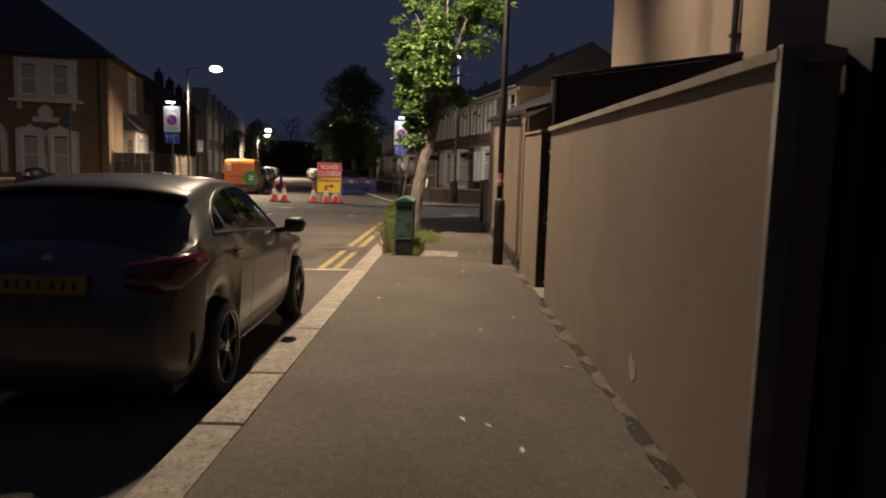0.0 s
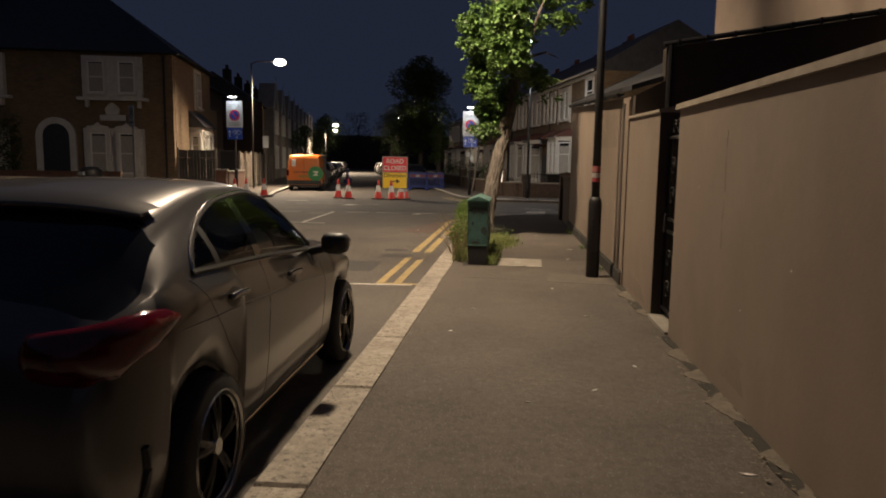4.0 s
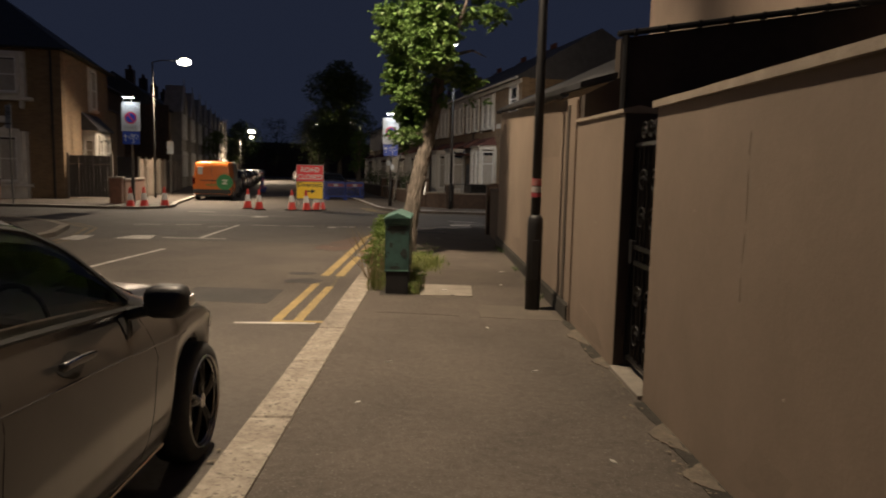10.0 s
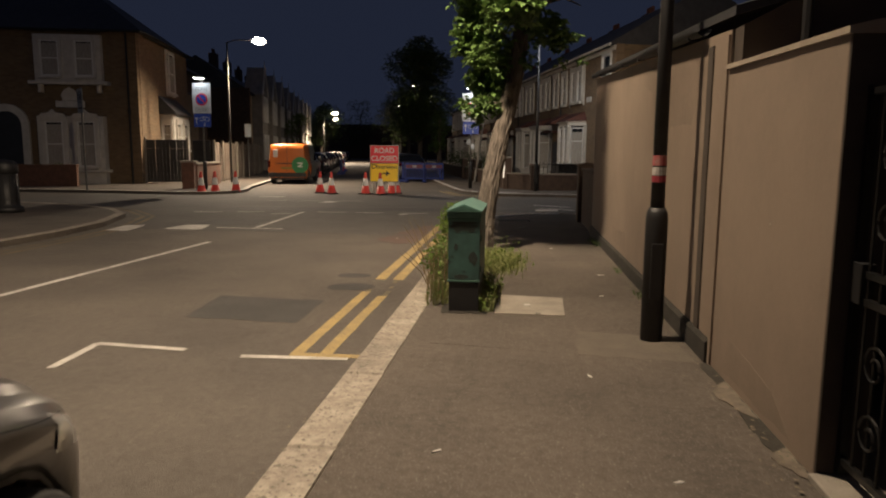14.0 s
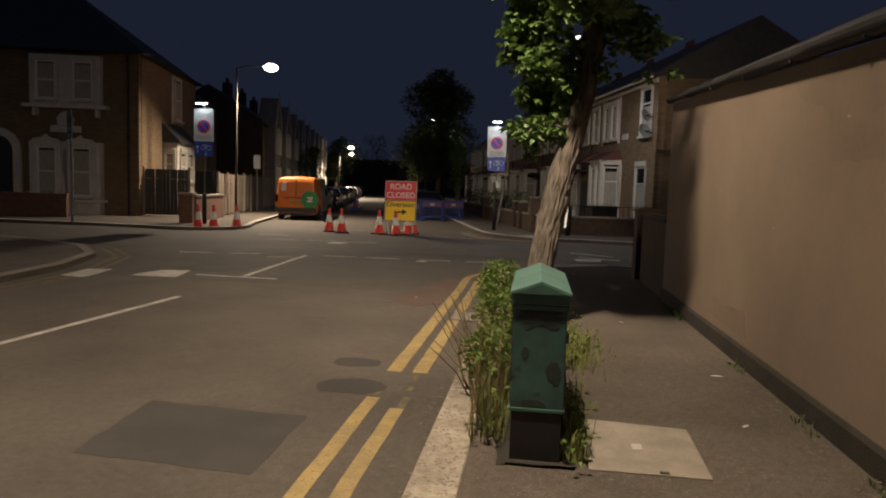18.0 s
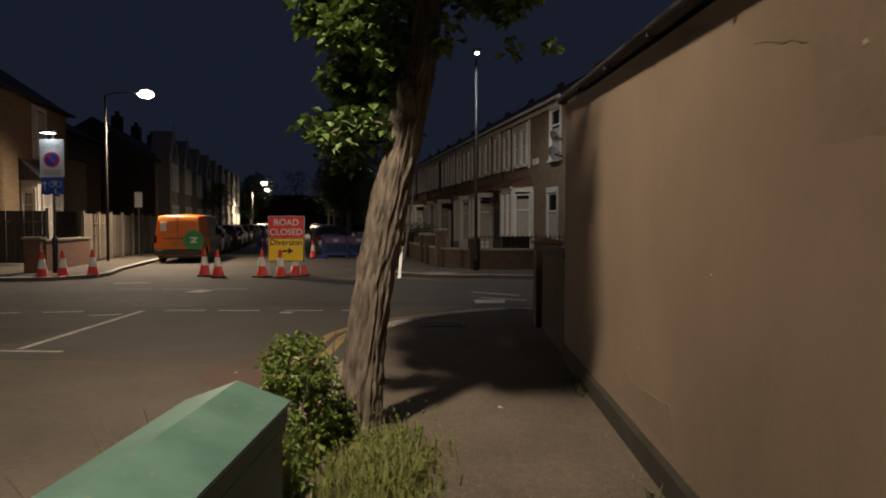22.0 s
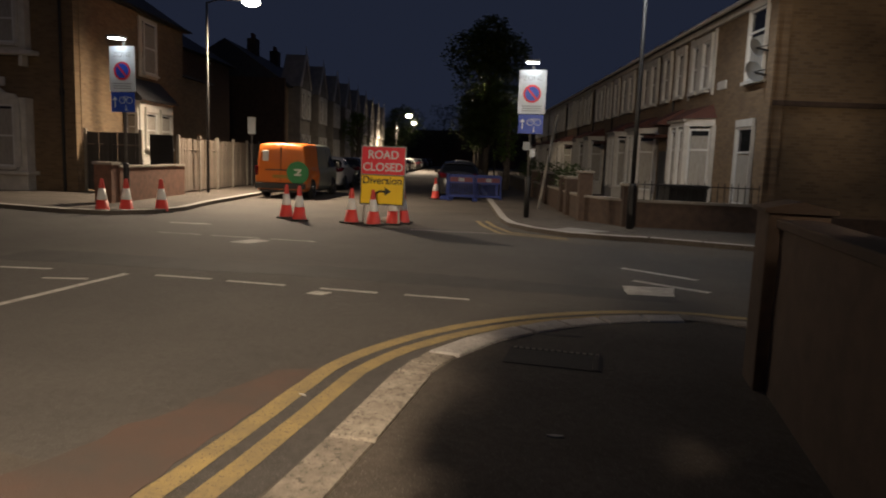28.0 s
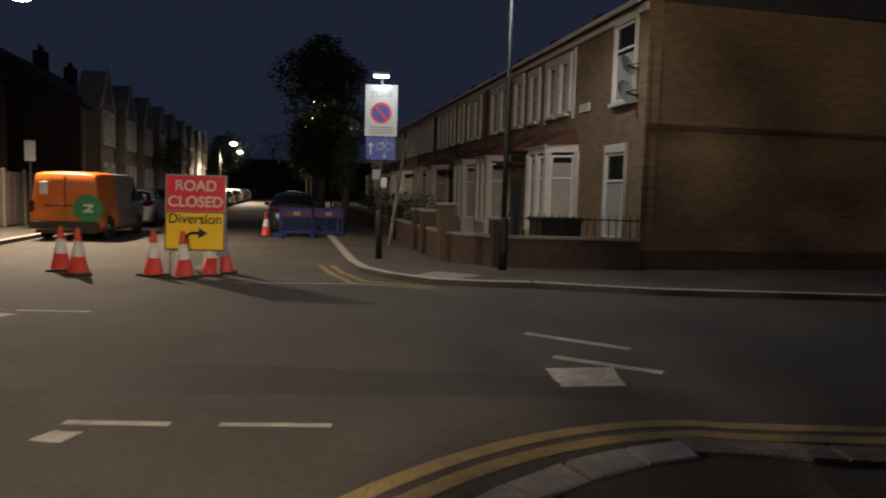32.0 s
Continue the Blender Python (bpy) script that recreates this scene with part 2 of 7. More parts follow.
near_left = [(-6.6, -30), (-6.6, 18.6), (-6.8, 20.2), (-7.5, 22.2), (-8.7, 23.6), (-10.5, 24.6), (-14, 25.4), (-60, 33)]
part("pavement_opposite", slab(bmesh.new(), near_left + [(-60, -30)], -0.2, 0.0), M_PAVING, kind="structure", label="asphalt footway across the road")


def kerb_stone(parent, a, b, c, d, top=0.012, top2=None, material=None):
    """A kerb stone with its four corners in plan, worn round at the road side."""
    bm = bmesh.new()
    top2 = top if top2 is None else top2
    e = 0.006
    pts = [Vector((*p, 0)) for p in (a, b, c, d)]
    mid = sum(pts, Vector()) / 4
    pts = [p + (mid - p).normalized() * e for p in pts]
    hs = (top, top2, top2, top)
    low = [bm.verts.new((p.x, p.y, -0.25)) for p in pts]
    rim = [bm.verts.new((p.x, p.y, h - 0.014)) for p, h in zip(pts, hs)]
    up = []
    for p, h in zip(pts, hs):
        q = p + (mid - p).normalized() * 0.018
        up.append(bm.verts.new((q.x + random.uniform(-.003, .003), q.y, h + random.uniform(-.003, .003))))
    bm.faces.new(up)
    for r, s in ((low, rim), (rim, up)):
        for i in range(4):
            bm.faces.new((r[i], r[(i + 1) % 4], s[(i + 1) % 4], s[i]))
    return part("kerb_stone", bm, material or M_KERB, parent)


M_PINK = mat("pink_granite", (0.40, 0.27, 0.22), (0.30, 0.20, 0.165), 0.8, 5, 50, 0.6, c=(0.16, 0.11, 0.09), spots=0.03, mid=0.2)
kerb = thing("kerb_near", "pale granite kerb stones along the footway", "kerb", kind="structure")
joints = [-6, -4.6, -3.3, -2, -0.8, 0.4, 1.5, 2.6, 3.7, 4.79, 5.79, 7.22, 8.57, 9.85, 11.05, 11.92, 13.1, 14.3, 15.5, 16.7, 17.9, 19.05, 20.2]
for y0, y1 in zip(joints, joints[1:]):
    kerb_stone(kerb, (kerb_x(y0), y0), (kerb_x(y1), y1), (kerb_x(y1) + 0.265, y1), (kerb_x(y0) + 0.265, y0), 0.012, material=M_PINK if y0 == 16.7 else None)
kerb_stone(kerb, (kerb_x(20.2), 20.2), around(0), around(0, 0.265), (kerb_x(20.2) + 0.265, 20.2), 0.012)
turns = [0, 7, 14, 39, 59, 80]
for d0, d1 in zip(turns, turns[1:]):
    if d1 - d0 < 30 and d1 < 17:
        kerb_stone(kerb, around(d0), around(d1), around(d1, 0.26), around(d0, 0.26), 0.014)
    else:
        m = (d0 + d1) / 2
        kerb_stone(kerb, around(d0 + 0.3), around(m), around(m, 0.27), around(d0 + 0.3, 0.27), 0.016, material=M_KERB2)
        kerb_stone(kerb, around(m), around(d1 - 0.3), around(d1 - 0.3, 0.27), around(m, 0.27), 0.016, material=M_KERB2)
for i in range(16):
    x0 = 2.82 + i * 1.0
    kerb_stone(kerb, (x0, EDGE + 0.03), (x0 + 1, EDGE + 0.03), (x0 + 1, EDGE - 0.22), (x0, EDGE - 0.22), (0.012, -0.02)[i] if i < 2 else -0.05, (-0.02, -0.05)[i] if i < 2 else -0.05)


def kerb_run(name, pts, label, wide=0.16, top=0.008, inside=1, material=None):
    k = thing(name, label, "kerb", kind="structure")
    for (xa, ya), (xb, yb) in zip(pts, pts[1:]):
        a, b = Vector((xa, ya)), Vector((xb, yb))
        n = max(1, round((b - a).length / 1.1))
        if n > 26:
            n = 26
        d = (b - a) / n
        s = Vector((-d.y, d.x)).normalized() * wide * inside
        for i in range(n):
            p, q = a + d * i, a + d * (i + 1)
            kerb_stone(k, tuple(p), tuple(q), tuple(q + s), tuple(p + s), top, material=material)


kerb_run("kerb_far", [p[:2] for p in far_right], "pale kerb stones round the far corner", 0.2, inside=1, material=M_KERB2)
kerb_run("kerb_left", [p[:2] for p in far_left], "pale kerb stones round the far left corner", 0.2, inside=-1, material=M_KERB2)
kerb_run("kerb_opposite", near_left, "kerb stones across the road", 0.2, inside=1)

# ---- patches let into the surfaces ----
M_PATCH = mat("newer_asphalt", (0.048, 0.046, 0.043), (0.036, 0.034, 0.032), 0.8, 2, 150, 0.4)
M_CONCRETE = mat("concrete", (0.27, 0.24, 0.20), (0.19, 0.17, 0.14), 0.85, 4, 120, 0.3, c=(0.12, 0.11, 0.09))
M_REDTAR = mat("reddish_surfacing", (0.112, 0.066, 0.050), (0.075, 0.061, 0.053), 0.85, 1.6, 140, 0.5)
M_PALE = mat("pale_paving", (0.30, 0.29, 0.27), (0.22, 0.21, 0.19), 0.85, 3, 90, 0.3)


def ragged(pts, amount, step=0.12):
    out = []
    for (xa, ya), (xb, yb) in zip(pts, pts[1:] + pts[:1]):
        n = max(1, int(math.dist((xa, ya), (xb, yb)) / step))
        for i in range(n):
            f = i / n
            out.append((xa + (xb - xa) * f + random.uniform(-amount, amount), ya + (yb - ya) * f + random.uniform(-amount, amount)))
    return out


def blob(x, y, rx, ry, seed, n=28):
    """A rounded, uneven outline."""
    out = []
    for k in range(n):
        a = k * math.tau / n
        r = 1 + .22 * noise.noise(Vector((math.cos(a) * 1.6, math.sin(a) * 1.6, seed * 3.7))) + .10 * noise.noise(Vector((math.cos(a) * 5, math.sin(a) * 5, seed * 1.3)))
        out.append((x + rx * r * math.cos(a), y + ry * r * math.sin(a)))
    return out


def patch(name, pts, z, material, label, amount=0.012, step=0.12, lift=0.0025):
    return part(name, slab(bmesh.new(), ragged(pts, amount, step), z - 0.03, z + lift), material, kind="structure", label=label)


M_CROSS = mat("crossing_asphalt", (0.080, 0.073, 0.066), (0.056, 0.051, 0.047), 0.84, 0.5, 120, 0.7, c=(0.15, 0.14, 0.13), spots=0.02, mid=0.2)
patch("crossing_surface", [(-6.5, 20.0), (-4.7, 19.92), (-2.3, 19.85), (-.3, 19.65), (.62, 19.6), (.64, 21.6), (.75, 22.9), (1.4, 24.1), (2.6, 24.7), (14, 24.7), (14, 28.0), (4, 30.0), (-.2, 31.5), (-1.5, 32.2), (-8.0, 31.6), (-14, 33), (-14, 26.2), (-9.5, 24.9), (-7.2, 22.9)], ROAD, M_CROSS, "greyer resurfaced asphalt of the crossing", 0.03, 0.35, 0.0012)
patch("road_patch", [(-1.4, 12.85), (-0.26, 12.75), (-0.26, 13.75), (-1.48, 13.85)], ROAD, M_PATCH, "darker square repair in the road")
patch("road_patch", blob(-.17, 14.55, .29, .22, 1), ROAD, M_PATCH, "small dark repair in the road", 0.008)
patch("road_patch", blob(-.29, 15.31, .22, .16, 2), ROAD, M_PATCH, "small dark repair in the road", 0.006)
patch("road_patch", [(-5.2, 20.9), (-3.9, 21.0), (-3.9, 22.3), (-5.2, 22.2)], ROAD, M_PATCH, "dark repair at the crossing", 0.03)
patch("road_patch", [(-6.2, 24.6), (-1.2, 25.2), (3, 25.4), (3, 26), (-1.0, 26.1), (-6.3, 25.6)], ROAD, M_PATCH, "dark strip of repaired road", 0.05)
patch("red_surfacing", [(-.75, 18.9), (-.3, 18.45), (.02, 18.7), (.06, 20.6), (.2, 21.7), (-.2, 21.4), (-.5, 20.2)], ROAD, M_REDTAR, "worn reddish road surfacing", 0.03, 0.12, 0.003)
patch("footway_patch", [(1.1, 11.9), (2.05, 11.75), (2.1, 12.92), (1.15, 12.98)], 0.0, M_PAVING, "repaired strip of the footway", 0.015)
patch("footway_patch", [(2.25, 11.7), (3.1, 11.6), (3.1, 12.3), (2.3, 12.4)], 0.0, mat("brown_patch", (0.12, 0.10, 0.08), (0.085, 0.072, 0.058), 0.85, 3, 130, 0.4), "brown repaired patch round the lamp column", 0.02)
patch("tactile_paving", [far(0.25, -2.6)[:2], far(0.9, -3.1)[:2], far(1.6, -2.5)[:2], far(0.8, -1.9)[:2]], 0.0, M_PALE, "pale paving at the far crossing", 0.004)

slab_cover = thing("concrete_cover", "pale square concrete cover set in the footway beside the cabinet", "cover")
part("cover_plate", slab(bmesh.new(), [(1.60, 12.94), (2.25, 12.93), (2.28, 13.72), (1.61, 13.80)], -0.05, 0.012), M_CONCRETE, slab_cover)
part("lifting_eye", box(1.88, 1.94, 13.28, 13.37, 0.0, 0.017), M_WHITE, slab_cover, "pale lifting point")
part("lifting_slot", box(1.98, 2.03, 12.95, 12.98, 0.0, 0.016), M_BLACK, slab_cover)

drain = thing("drain_grating", "dark iron drain grating in the gutter beside the tree", "drain")
part("grating_frame", box(kerb_x(18) - 0.44, kerb_x(18) - 0.02, 17.55, 18.15, ROAD - 0.05, ROAD + 0.006), M_BLACK, drain)
for i in range(6):
    part("bar", box(kerb_x(18) - 0.41, kerb_x(18) - 0.05, 17.6 + i * 0.09, 17.64 + i * 0.09, ROAD, ROAD + 0.014), M_CONCRETE, drain)
hatch = thing("inspection_hatch", "dark iron inspection hatch in the corner footway", "hatch")
part("hatch_plate", box(1.4, 2.12, 21.9, 22.37, -0.05, 0.006), M_PATCH, hatch)
for i in range(14):
    part("tread_bar", box(1.42 + i * 0.05, 1.45 + i * 0.05, 22.31, 22.35, 0.0, 0.010), M_CONCRETE, hatch)
    part("tread_bar", box(2.06, 2.10, 21.92 + i * 0.027, 21.935 + i * 0.027, 0.0, 0.012), M_CONCRETE, hatch)


patch("footway_slot", [(1.58, 22.84), (1.95, 22.88), (1.95, 22.93), (1.6, 22.90)], 0.0, M_PATCH, "narrow dark slot in the corner footway", 0.006)

# ---- road markings ----
def strip(bm, pts, wide, z=ROAD, lift=0.005):
    """A painted strip along points, with worn, uneven edges."""
    fine = []
    for (xa, ya), (xb, yb) in zip(pts, pts[1:]):
        n = max(1, int(math.dist((xa, ya), (xb, yb)) / 0.15))
        fine += [(xa + (xb - xa) * i / n, ya + (yb - ya) * i / n) for i in range(n)]
    fine.append(pts[-1])
    left, right = [], []
    for i, (x, y) in enumerate(fine):
        p, q = fine[max(i - 1, 0)], fine[min(i + 1, len(fine) - 1)]
        d = Vector((q[0] - p[0], q[1] - p[1])).normalized()
        s = Vector((-d.y, d.x)) * wide / 2
        j = random.uniform(-0.008, 0.008)
        left.append(bm.verts.new((x + s.x * (1 + j * 8), y + s.y * (1 + j * 8), z + lift)))
        right.append(bm.verts.new((x - s.x * (1 - j * 8), y - s.y * (1 - j * 8), z + lift)))
    for i in range(len(fine) - 1):
        bm.faces.new((left[i], left[i + 1], right[i + 1], right[i]))
    return bm


def yellow(off, end):
    straight = [(kerb_x(y) - off, y) for y in [15.05 + i * 0.6 for i in range(10)]]
    return straight + [around(a, -off - .04 * min(1, a / 40)) for a in range(0, 91, 5)] + [(3.4 + i, EDGE + off) for i in range(end)]


for off in (0.585, 0.355):
    part("yellow_line", strip(bmesh.new(), yellow(off, 14), 0.135), M_YELLOW, kind="structure", label="worn double yellow line")
for off in (0.585, 0.355):
    part("yellow_line", strip(bmesh.new(), [(kerb_x(y) - off, y) for y in (11.75, 12.4, 13.1, 13.7 + off)], 0.105), M_YELLOW, kind="structure", label="worn double yellow line")
M_TRACE = mat("worn_yellow_trace", (0.16, 0.125, 0.07), (0.07, 0.062, 0.052), 0.85, 14, 60, 0.3)
for x, y0, y1, w in ((.335, 14.05, 14.35, .06), (.325, 14.5, 14.62, .045), (.09, 14.32, 14.44, .04), (.31, 14.8, 15.0, .05)):
    part("yellow_line", strip(bmesh.new(), [(x, y0), (x + .01, y1)], w, lift=.004), M_TRACE, kind="structure", label="worn trace of yellow line")
part("yellow_line", strip(bmesh.new(), [(0.02, 11.76), (0.62, 11.76)], 0.09, lift=0.007), M_YELLOW, kind="structure", label="yellow end bar")
for off in (0.35, 0.6):
    line = [far(-0.72 - off, 30)[:2], far(-0.72 - off, 0)[:2], far(-0.6 - off, -1.3)[:2], far(-0.3 - off, -2.3 - off)[:2], far(0.5, -3.1 - off)[:2], far(2.2, -3.6 - off)[:2]]
    part("yellow_line", strip(bmesh.new(), line[1:5], 0.13), M_YELLOW, kind="structure", label="yellow line round the far corner")

for a, b, w in (((-0.35, 11.66), (0.5, 11.70), 0.075), ((-1.68, 11.86), (-0.86, 11.78), 0.075), ((-1.66, 11.86), (-1.62, 11.2), 0.07),
                ((-3.86, 13.4), (-3.58, 18.2), 0.1), ((-3.62, 20.5), (-3.80, 24.35), 0.1), ((-4.45, 20.42), (-2.98, 20.36), 0.09),
                ((-3.42, 24.42), (-2.66, 24.46), 0.09), ((-2.43, 24.44), (-1.66, 24.46), 0.09), ((-1.2, 24.46), (-0.49, 24.48), 0.09),
                ((-0.16, 24.50), (0.6, 24.54), 0.08), ((-5.5, 24.1), (-4.84, 24.25), 0.09), ((-4.45, 23.7), (-3.95, 23.85), 0.09),
                ((-6.6, 23.9), (-5.9, 24.05), 0.09), ((-6.3, 28.4), (-5.4, 28.45), 0.07), ((-5.2, 28.45), (-4.2, 28.5), 0.07), ((-4.0, 28.5), (-3.1, 28.55), 0.07),
                ((-7.2, 30.05), (-6.3, 30.2), 0.16), ((2.33, 27.93), (3.38, 27.23), 0.14), ((2.48, 26.78), (3.42, 26.24), 0.14),
                ((-2.2, 31.6), (0.0, 31.9), 0.06)):
    part("white_line", strip(bmesh.new(), [a, b], w), M_WHITE, kind="structure", label="worn white road marking")
for pts in ([(-4.38, 27.75), (-4.0, 27.72), (-3.84, 28.25), (-4.22, 28.3)], [(-1.22, 24.12), (-1.02, 24.1), (-0.98, 24.28), (-1.18, 24.3)],
            [(2.33, 26.28), (2.37, 25.68), (2.95, 25.76), (2.99, 26.4)], [(-5.4, 20.0), (-4.6, 20.0), (-4.8, 20.9), (-5.3, 20.8)], [(-6.4, 19.6), (-5.9, 19.5), (-6.1, 20.6), (-6.5, 20.5)]):
    patch("white_block", pts, ROAD, M_WHITE, "worn white block painted on the road", 0.01, 0.1, 0.006)

# ---- rendered wall with its gate ----
M_COPING = mat("concrete_coping", (0.36, 0.30, 0.23), (0.26, 0.21, 0.165), 0.85, 5, 80, 0.4)
M_BROWN = mat("dark_brown", (0.060, 0.045, 0.034), (0.045, 0.033, 0.025), 0.75, 3, 60, 0.2)
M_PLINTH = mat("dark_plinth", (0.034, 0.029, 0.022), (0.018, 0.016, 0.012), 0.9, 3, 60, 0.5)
M_CRACK = mat("filler", (0.30, 0.24, 0.19), (0.20, 0.155, 0.12), 0.9, 7, 60, 0.1)
M_IRON = mat("wrought_iron", (0.02, 0.02, 0.021), (0.03, 0.028, 0.026), 0.35, 9, 80, 0.1, metal=0.6)
M_STEEL = mat("galvanised_strip", (0.42, 0.40, 0.37), (0.28, 0.26, 0.24), 0.45, 6, 60, 0.15, metal=0.7)
WX = 3.19


def wavy_wall(name, y0, y1, h0, h1, label, thick=0.22, base=-0.1):
    """A rendered wall with a slightly uneven, trowelled face."""
    bm = bmesh.new()
    ny, nz = max(2, int((y1 - y0) / 0.18)), 12
    grid = []
    for i in range(ny + 1):
        y = y0 + (y1 - y0) * i / ny
        h = h0 + (h1 - h0) * i / ny
        col = []
        for j in range(nz + 1):
            z = base + (h - base) * j / nz
            off = 0.004 * noise.noise(Vector((3, y * 0.7, z * 0.7))) + 0.0012 * noise.noise(Vector((9, y * 4, z * 4)))
            if i in (0, ny):
                off = 0
            col.append(bm.verts.new((WX + off, y, z)))
        grid.append(col)
    for i in range(ny):
        for j in range(nz):
            bm.faces.new((grid[i][j], grid[i + 1][j], grid[i + 1][j + 1], grid[i][j + 1]))
    back = [[bm.verts.new((WX + thick, y, z)) for z in (base, h)] for y, h in ((y0, h0), (y1, h1))]
    bm.faces.new((back[0][0], back[0][1], back[1][1], back[1][0]))
    bm.faces.new([grid[0][j] for j in range(nz + 1)] + [back[0][1], back[0][0]])
    bm.faces.new([grid[-1][j] for j in range(nz + 1)] + [back[1][1], back[1][0]])
    bm.faces.new([grid[i][nz] for i in range(ny + 1)] + [back[1][1], back[0][1]])
    return part(name, bm, M_RENDER, kind="structure", label=label)


def coping(parent_name, y0, y1, h0, h1, label, over=0.035, tall=0.045):
    bm = bmesh.new()
    n = max(2, int((y1 - y0) / 0.25))
    rows = []
    for i in range(n + 1):
        y, h = y0 + (y1 - y0) * i / n, h0 + (h1 - h0) * i / n
        w = 0.006 * noise.noise(Vector((y * 2.1, 4, 0)))
        rows.append([bm.verts.new(p) for p in ((WX - over + w, y, h), (WX - over + w, y, h + tall + w), (WX + 0.11, y, h + tall + 0.03), (WX + 0.25, y, h + tall + w), (WX + 0.25, y, h))])
    for a, b in zip(rows, rows[1:]):
        for k in range(5):
            bm.faces.new((a[k], a[(k + 1) % 5], b[(k + 1) % 5], b[k]))
    bm.faces.new(rows[0])
    bm.faces.new(rows[-1])
    return part(parent_name, bm, M_COPING, kind="structure", label=label)


wavy_wall("wall_render", 3.57, 9.03, 1.925, 1.985, "beige painted render garden wall with a hairline crack")
coping("wall_coping", 3.55, 9.05, 1.925, 1.985, "pale concrete coping on the garden wall")
wavy_wall("wall_beside_gate", 9.83, 11.55, 2.02, 2.07, "beige painted render wall beside the gate")
coping("wall_coping", 9.80, 11.55, 2.02, 2.07, "pale concrete coping beside the gate", 0.02, 0.03)
wavy_wall("wall_outbuilding", 11.55, 19.55, 2.33, 2.82, "beige painted render wall of the outbuilding")
part("wall_strip", box(WX - 0.012, WX + 0.02, 11.93, 12.06, 0.05, 2.28), M_BROWN, kind="structure", label="brown vertical strip on the rendered wall")
part("wall_strip", box(WX - 0.015, WX + 0.02, 11.56, 11.62, 0.0, 2.30), M_RENDER, kind="structure", label="rendered edge of the outbuilding")
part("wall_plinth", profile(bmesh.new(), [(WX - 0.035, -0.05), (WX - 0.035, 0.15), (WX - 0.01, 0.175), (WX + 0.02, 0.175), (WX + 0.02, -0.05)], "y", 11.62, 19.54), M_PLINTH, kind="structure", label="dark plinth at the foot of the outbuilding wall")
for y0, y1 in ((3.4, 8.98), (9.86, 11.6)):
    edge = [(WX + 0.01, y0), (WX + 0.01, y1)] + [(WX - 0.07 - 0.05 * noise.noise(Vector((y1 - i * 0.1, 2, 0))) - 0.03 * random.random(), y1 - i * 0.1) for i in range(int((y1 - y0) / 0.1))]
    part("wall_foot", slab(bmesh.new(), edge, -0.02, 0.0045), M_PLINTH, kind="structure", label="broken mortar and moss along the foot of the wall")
rm = random.Random(13)
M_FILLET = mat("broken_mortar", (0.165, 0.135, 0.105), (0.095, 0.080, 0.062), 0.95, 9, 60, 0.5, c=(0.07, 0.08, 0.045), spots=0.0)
for y in [4.0 + k * .62 for k in range(8)] + [10.0, 10.8]:
    y += rm.uniform(-.1, .1)
    w, l = rm.uniform(.08, .17), rm.uniform(.12, .34)
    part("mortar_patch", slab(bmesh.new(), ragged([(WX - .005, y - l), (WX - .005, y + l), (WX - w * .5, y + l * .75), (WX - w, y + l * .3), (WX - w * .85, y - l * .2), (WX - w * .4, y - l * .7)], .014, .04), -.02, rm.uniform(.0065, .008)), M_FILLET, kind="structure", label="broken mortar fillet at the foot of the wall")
crack = bmesh.new()
pts = [(WX - 0.0005, 7.66 + 0.02 * noise.noise(Vector((k * 0.37, 1, 0))), 0.95 + k * 0.1) for k in range(9)]
tube(crack, pts, 0.0028, 4)
part("wall_crack", crack, M_BROWN, kind="structure", label="filled hairline crack in the render")
M_SCAR = mat("bare_scar", (0.44, 0.36, 0.28), (0.34, 0.27, 0.21), 0.9, 9, 60, 0.2)
part("wall_scar", slab(bmesh.new(), ragged([(5.16, 0.24), (5.24, 0.19), (5.31, 0.25), (5.32, 0.33), (5.28, 0.40), (5.25, 0.33), (5.20, 0.35)], 0.005, 0.03), 0, 0.005), M_SCAR, kind="structure", label="chipped pale scar in the render",
     m=Matrix(((0, 0, -1, WX + 0.002), (1, 0, 0, 0), (0, 1, 0, 0), (0, 0, 0, 1))))

UPRIGHT = Matrix(((0, 0, -1, WX + 0.003), (1, 0, 0, 0), (0, 1, 0, 0), (0, 0, 0, 1)))
M_CHIP = mat("bare_plaster", (0.46, 0.40, 0.33), (0.32, 0.27, 0.21), 0.9, 9, 60, 0.2)
for y, z, s in ((13.2, .93, .022), (15.1, 1.28, .014), (6.48, .98, .016), (7.2, .62, .012), (8.3, 1.35, .010), (4.6, .5, .014), (10.6, 1.12, .016), (16.4, .7, .013), (13.9, 2.05, .02), (5.35, .16, .02)):
    part("paint_chip", slab(bmesh.new(), ragged([(y - s * .6, z - s * .3), (y + s * .6, z - s * .4), (y + s * .5, z + s * .4), (y - s * .4, z + s * .3)], s * .1, s), 0, .0055), M_CHIP, kind="structure", label="small chip of bare plaster in the painted wall", m=UPRIGHT)

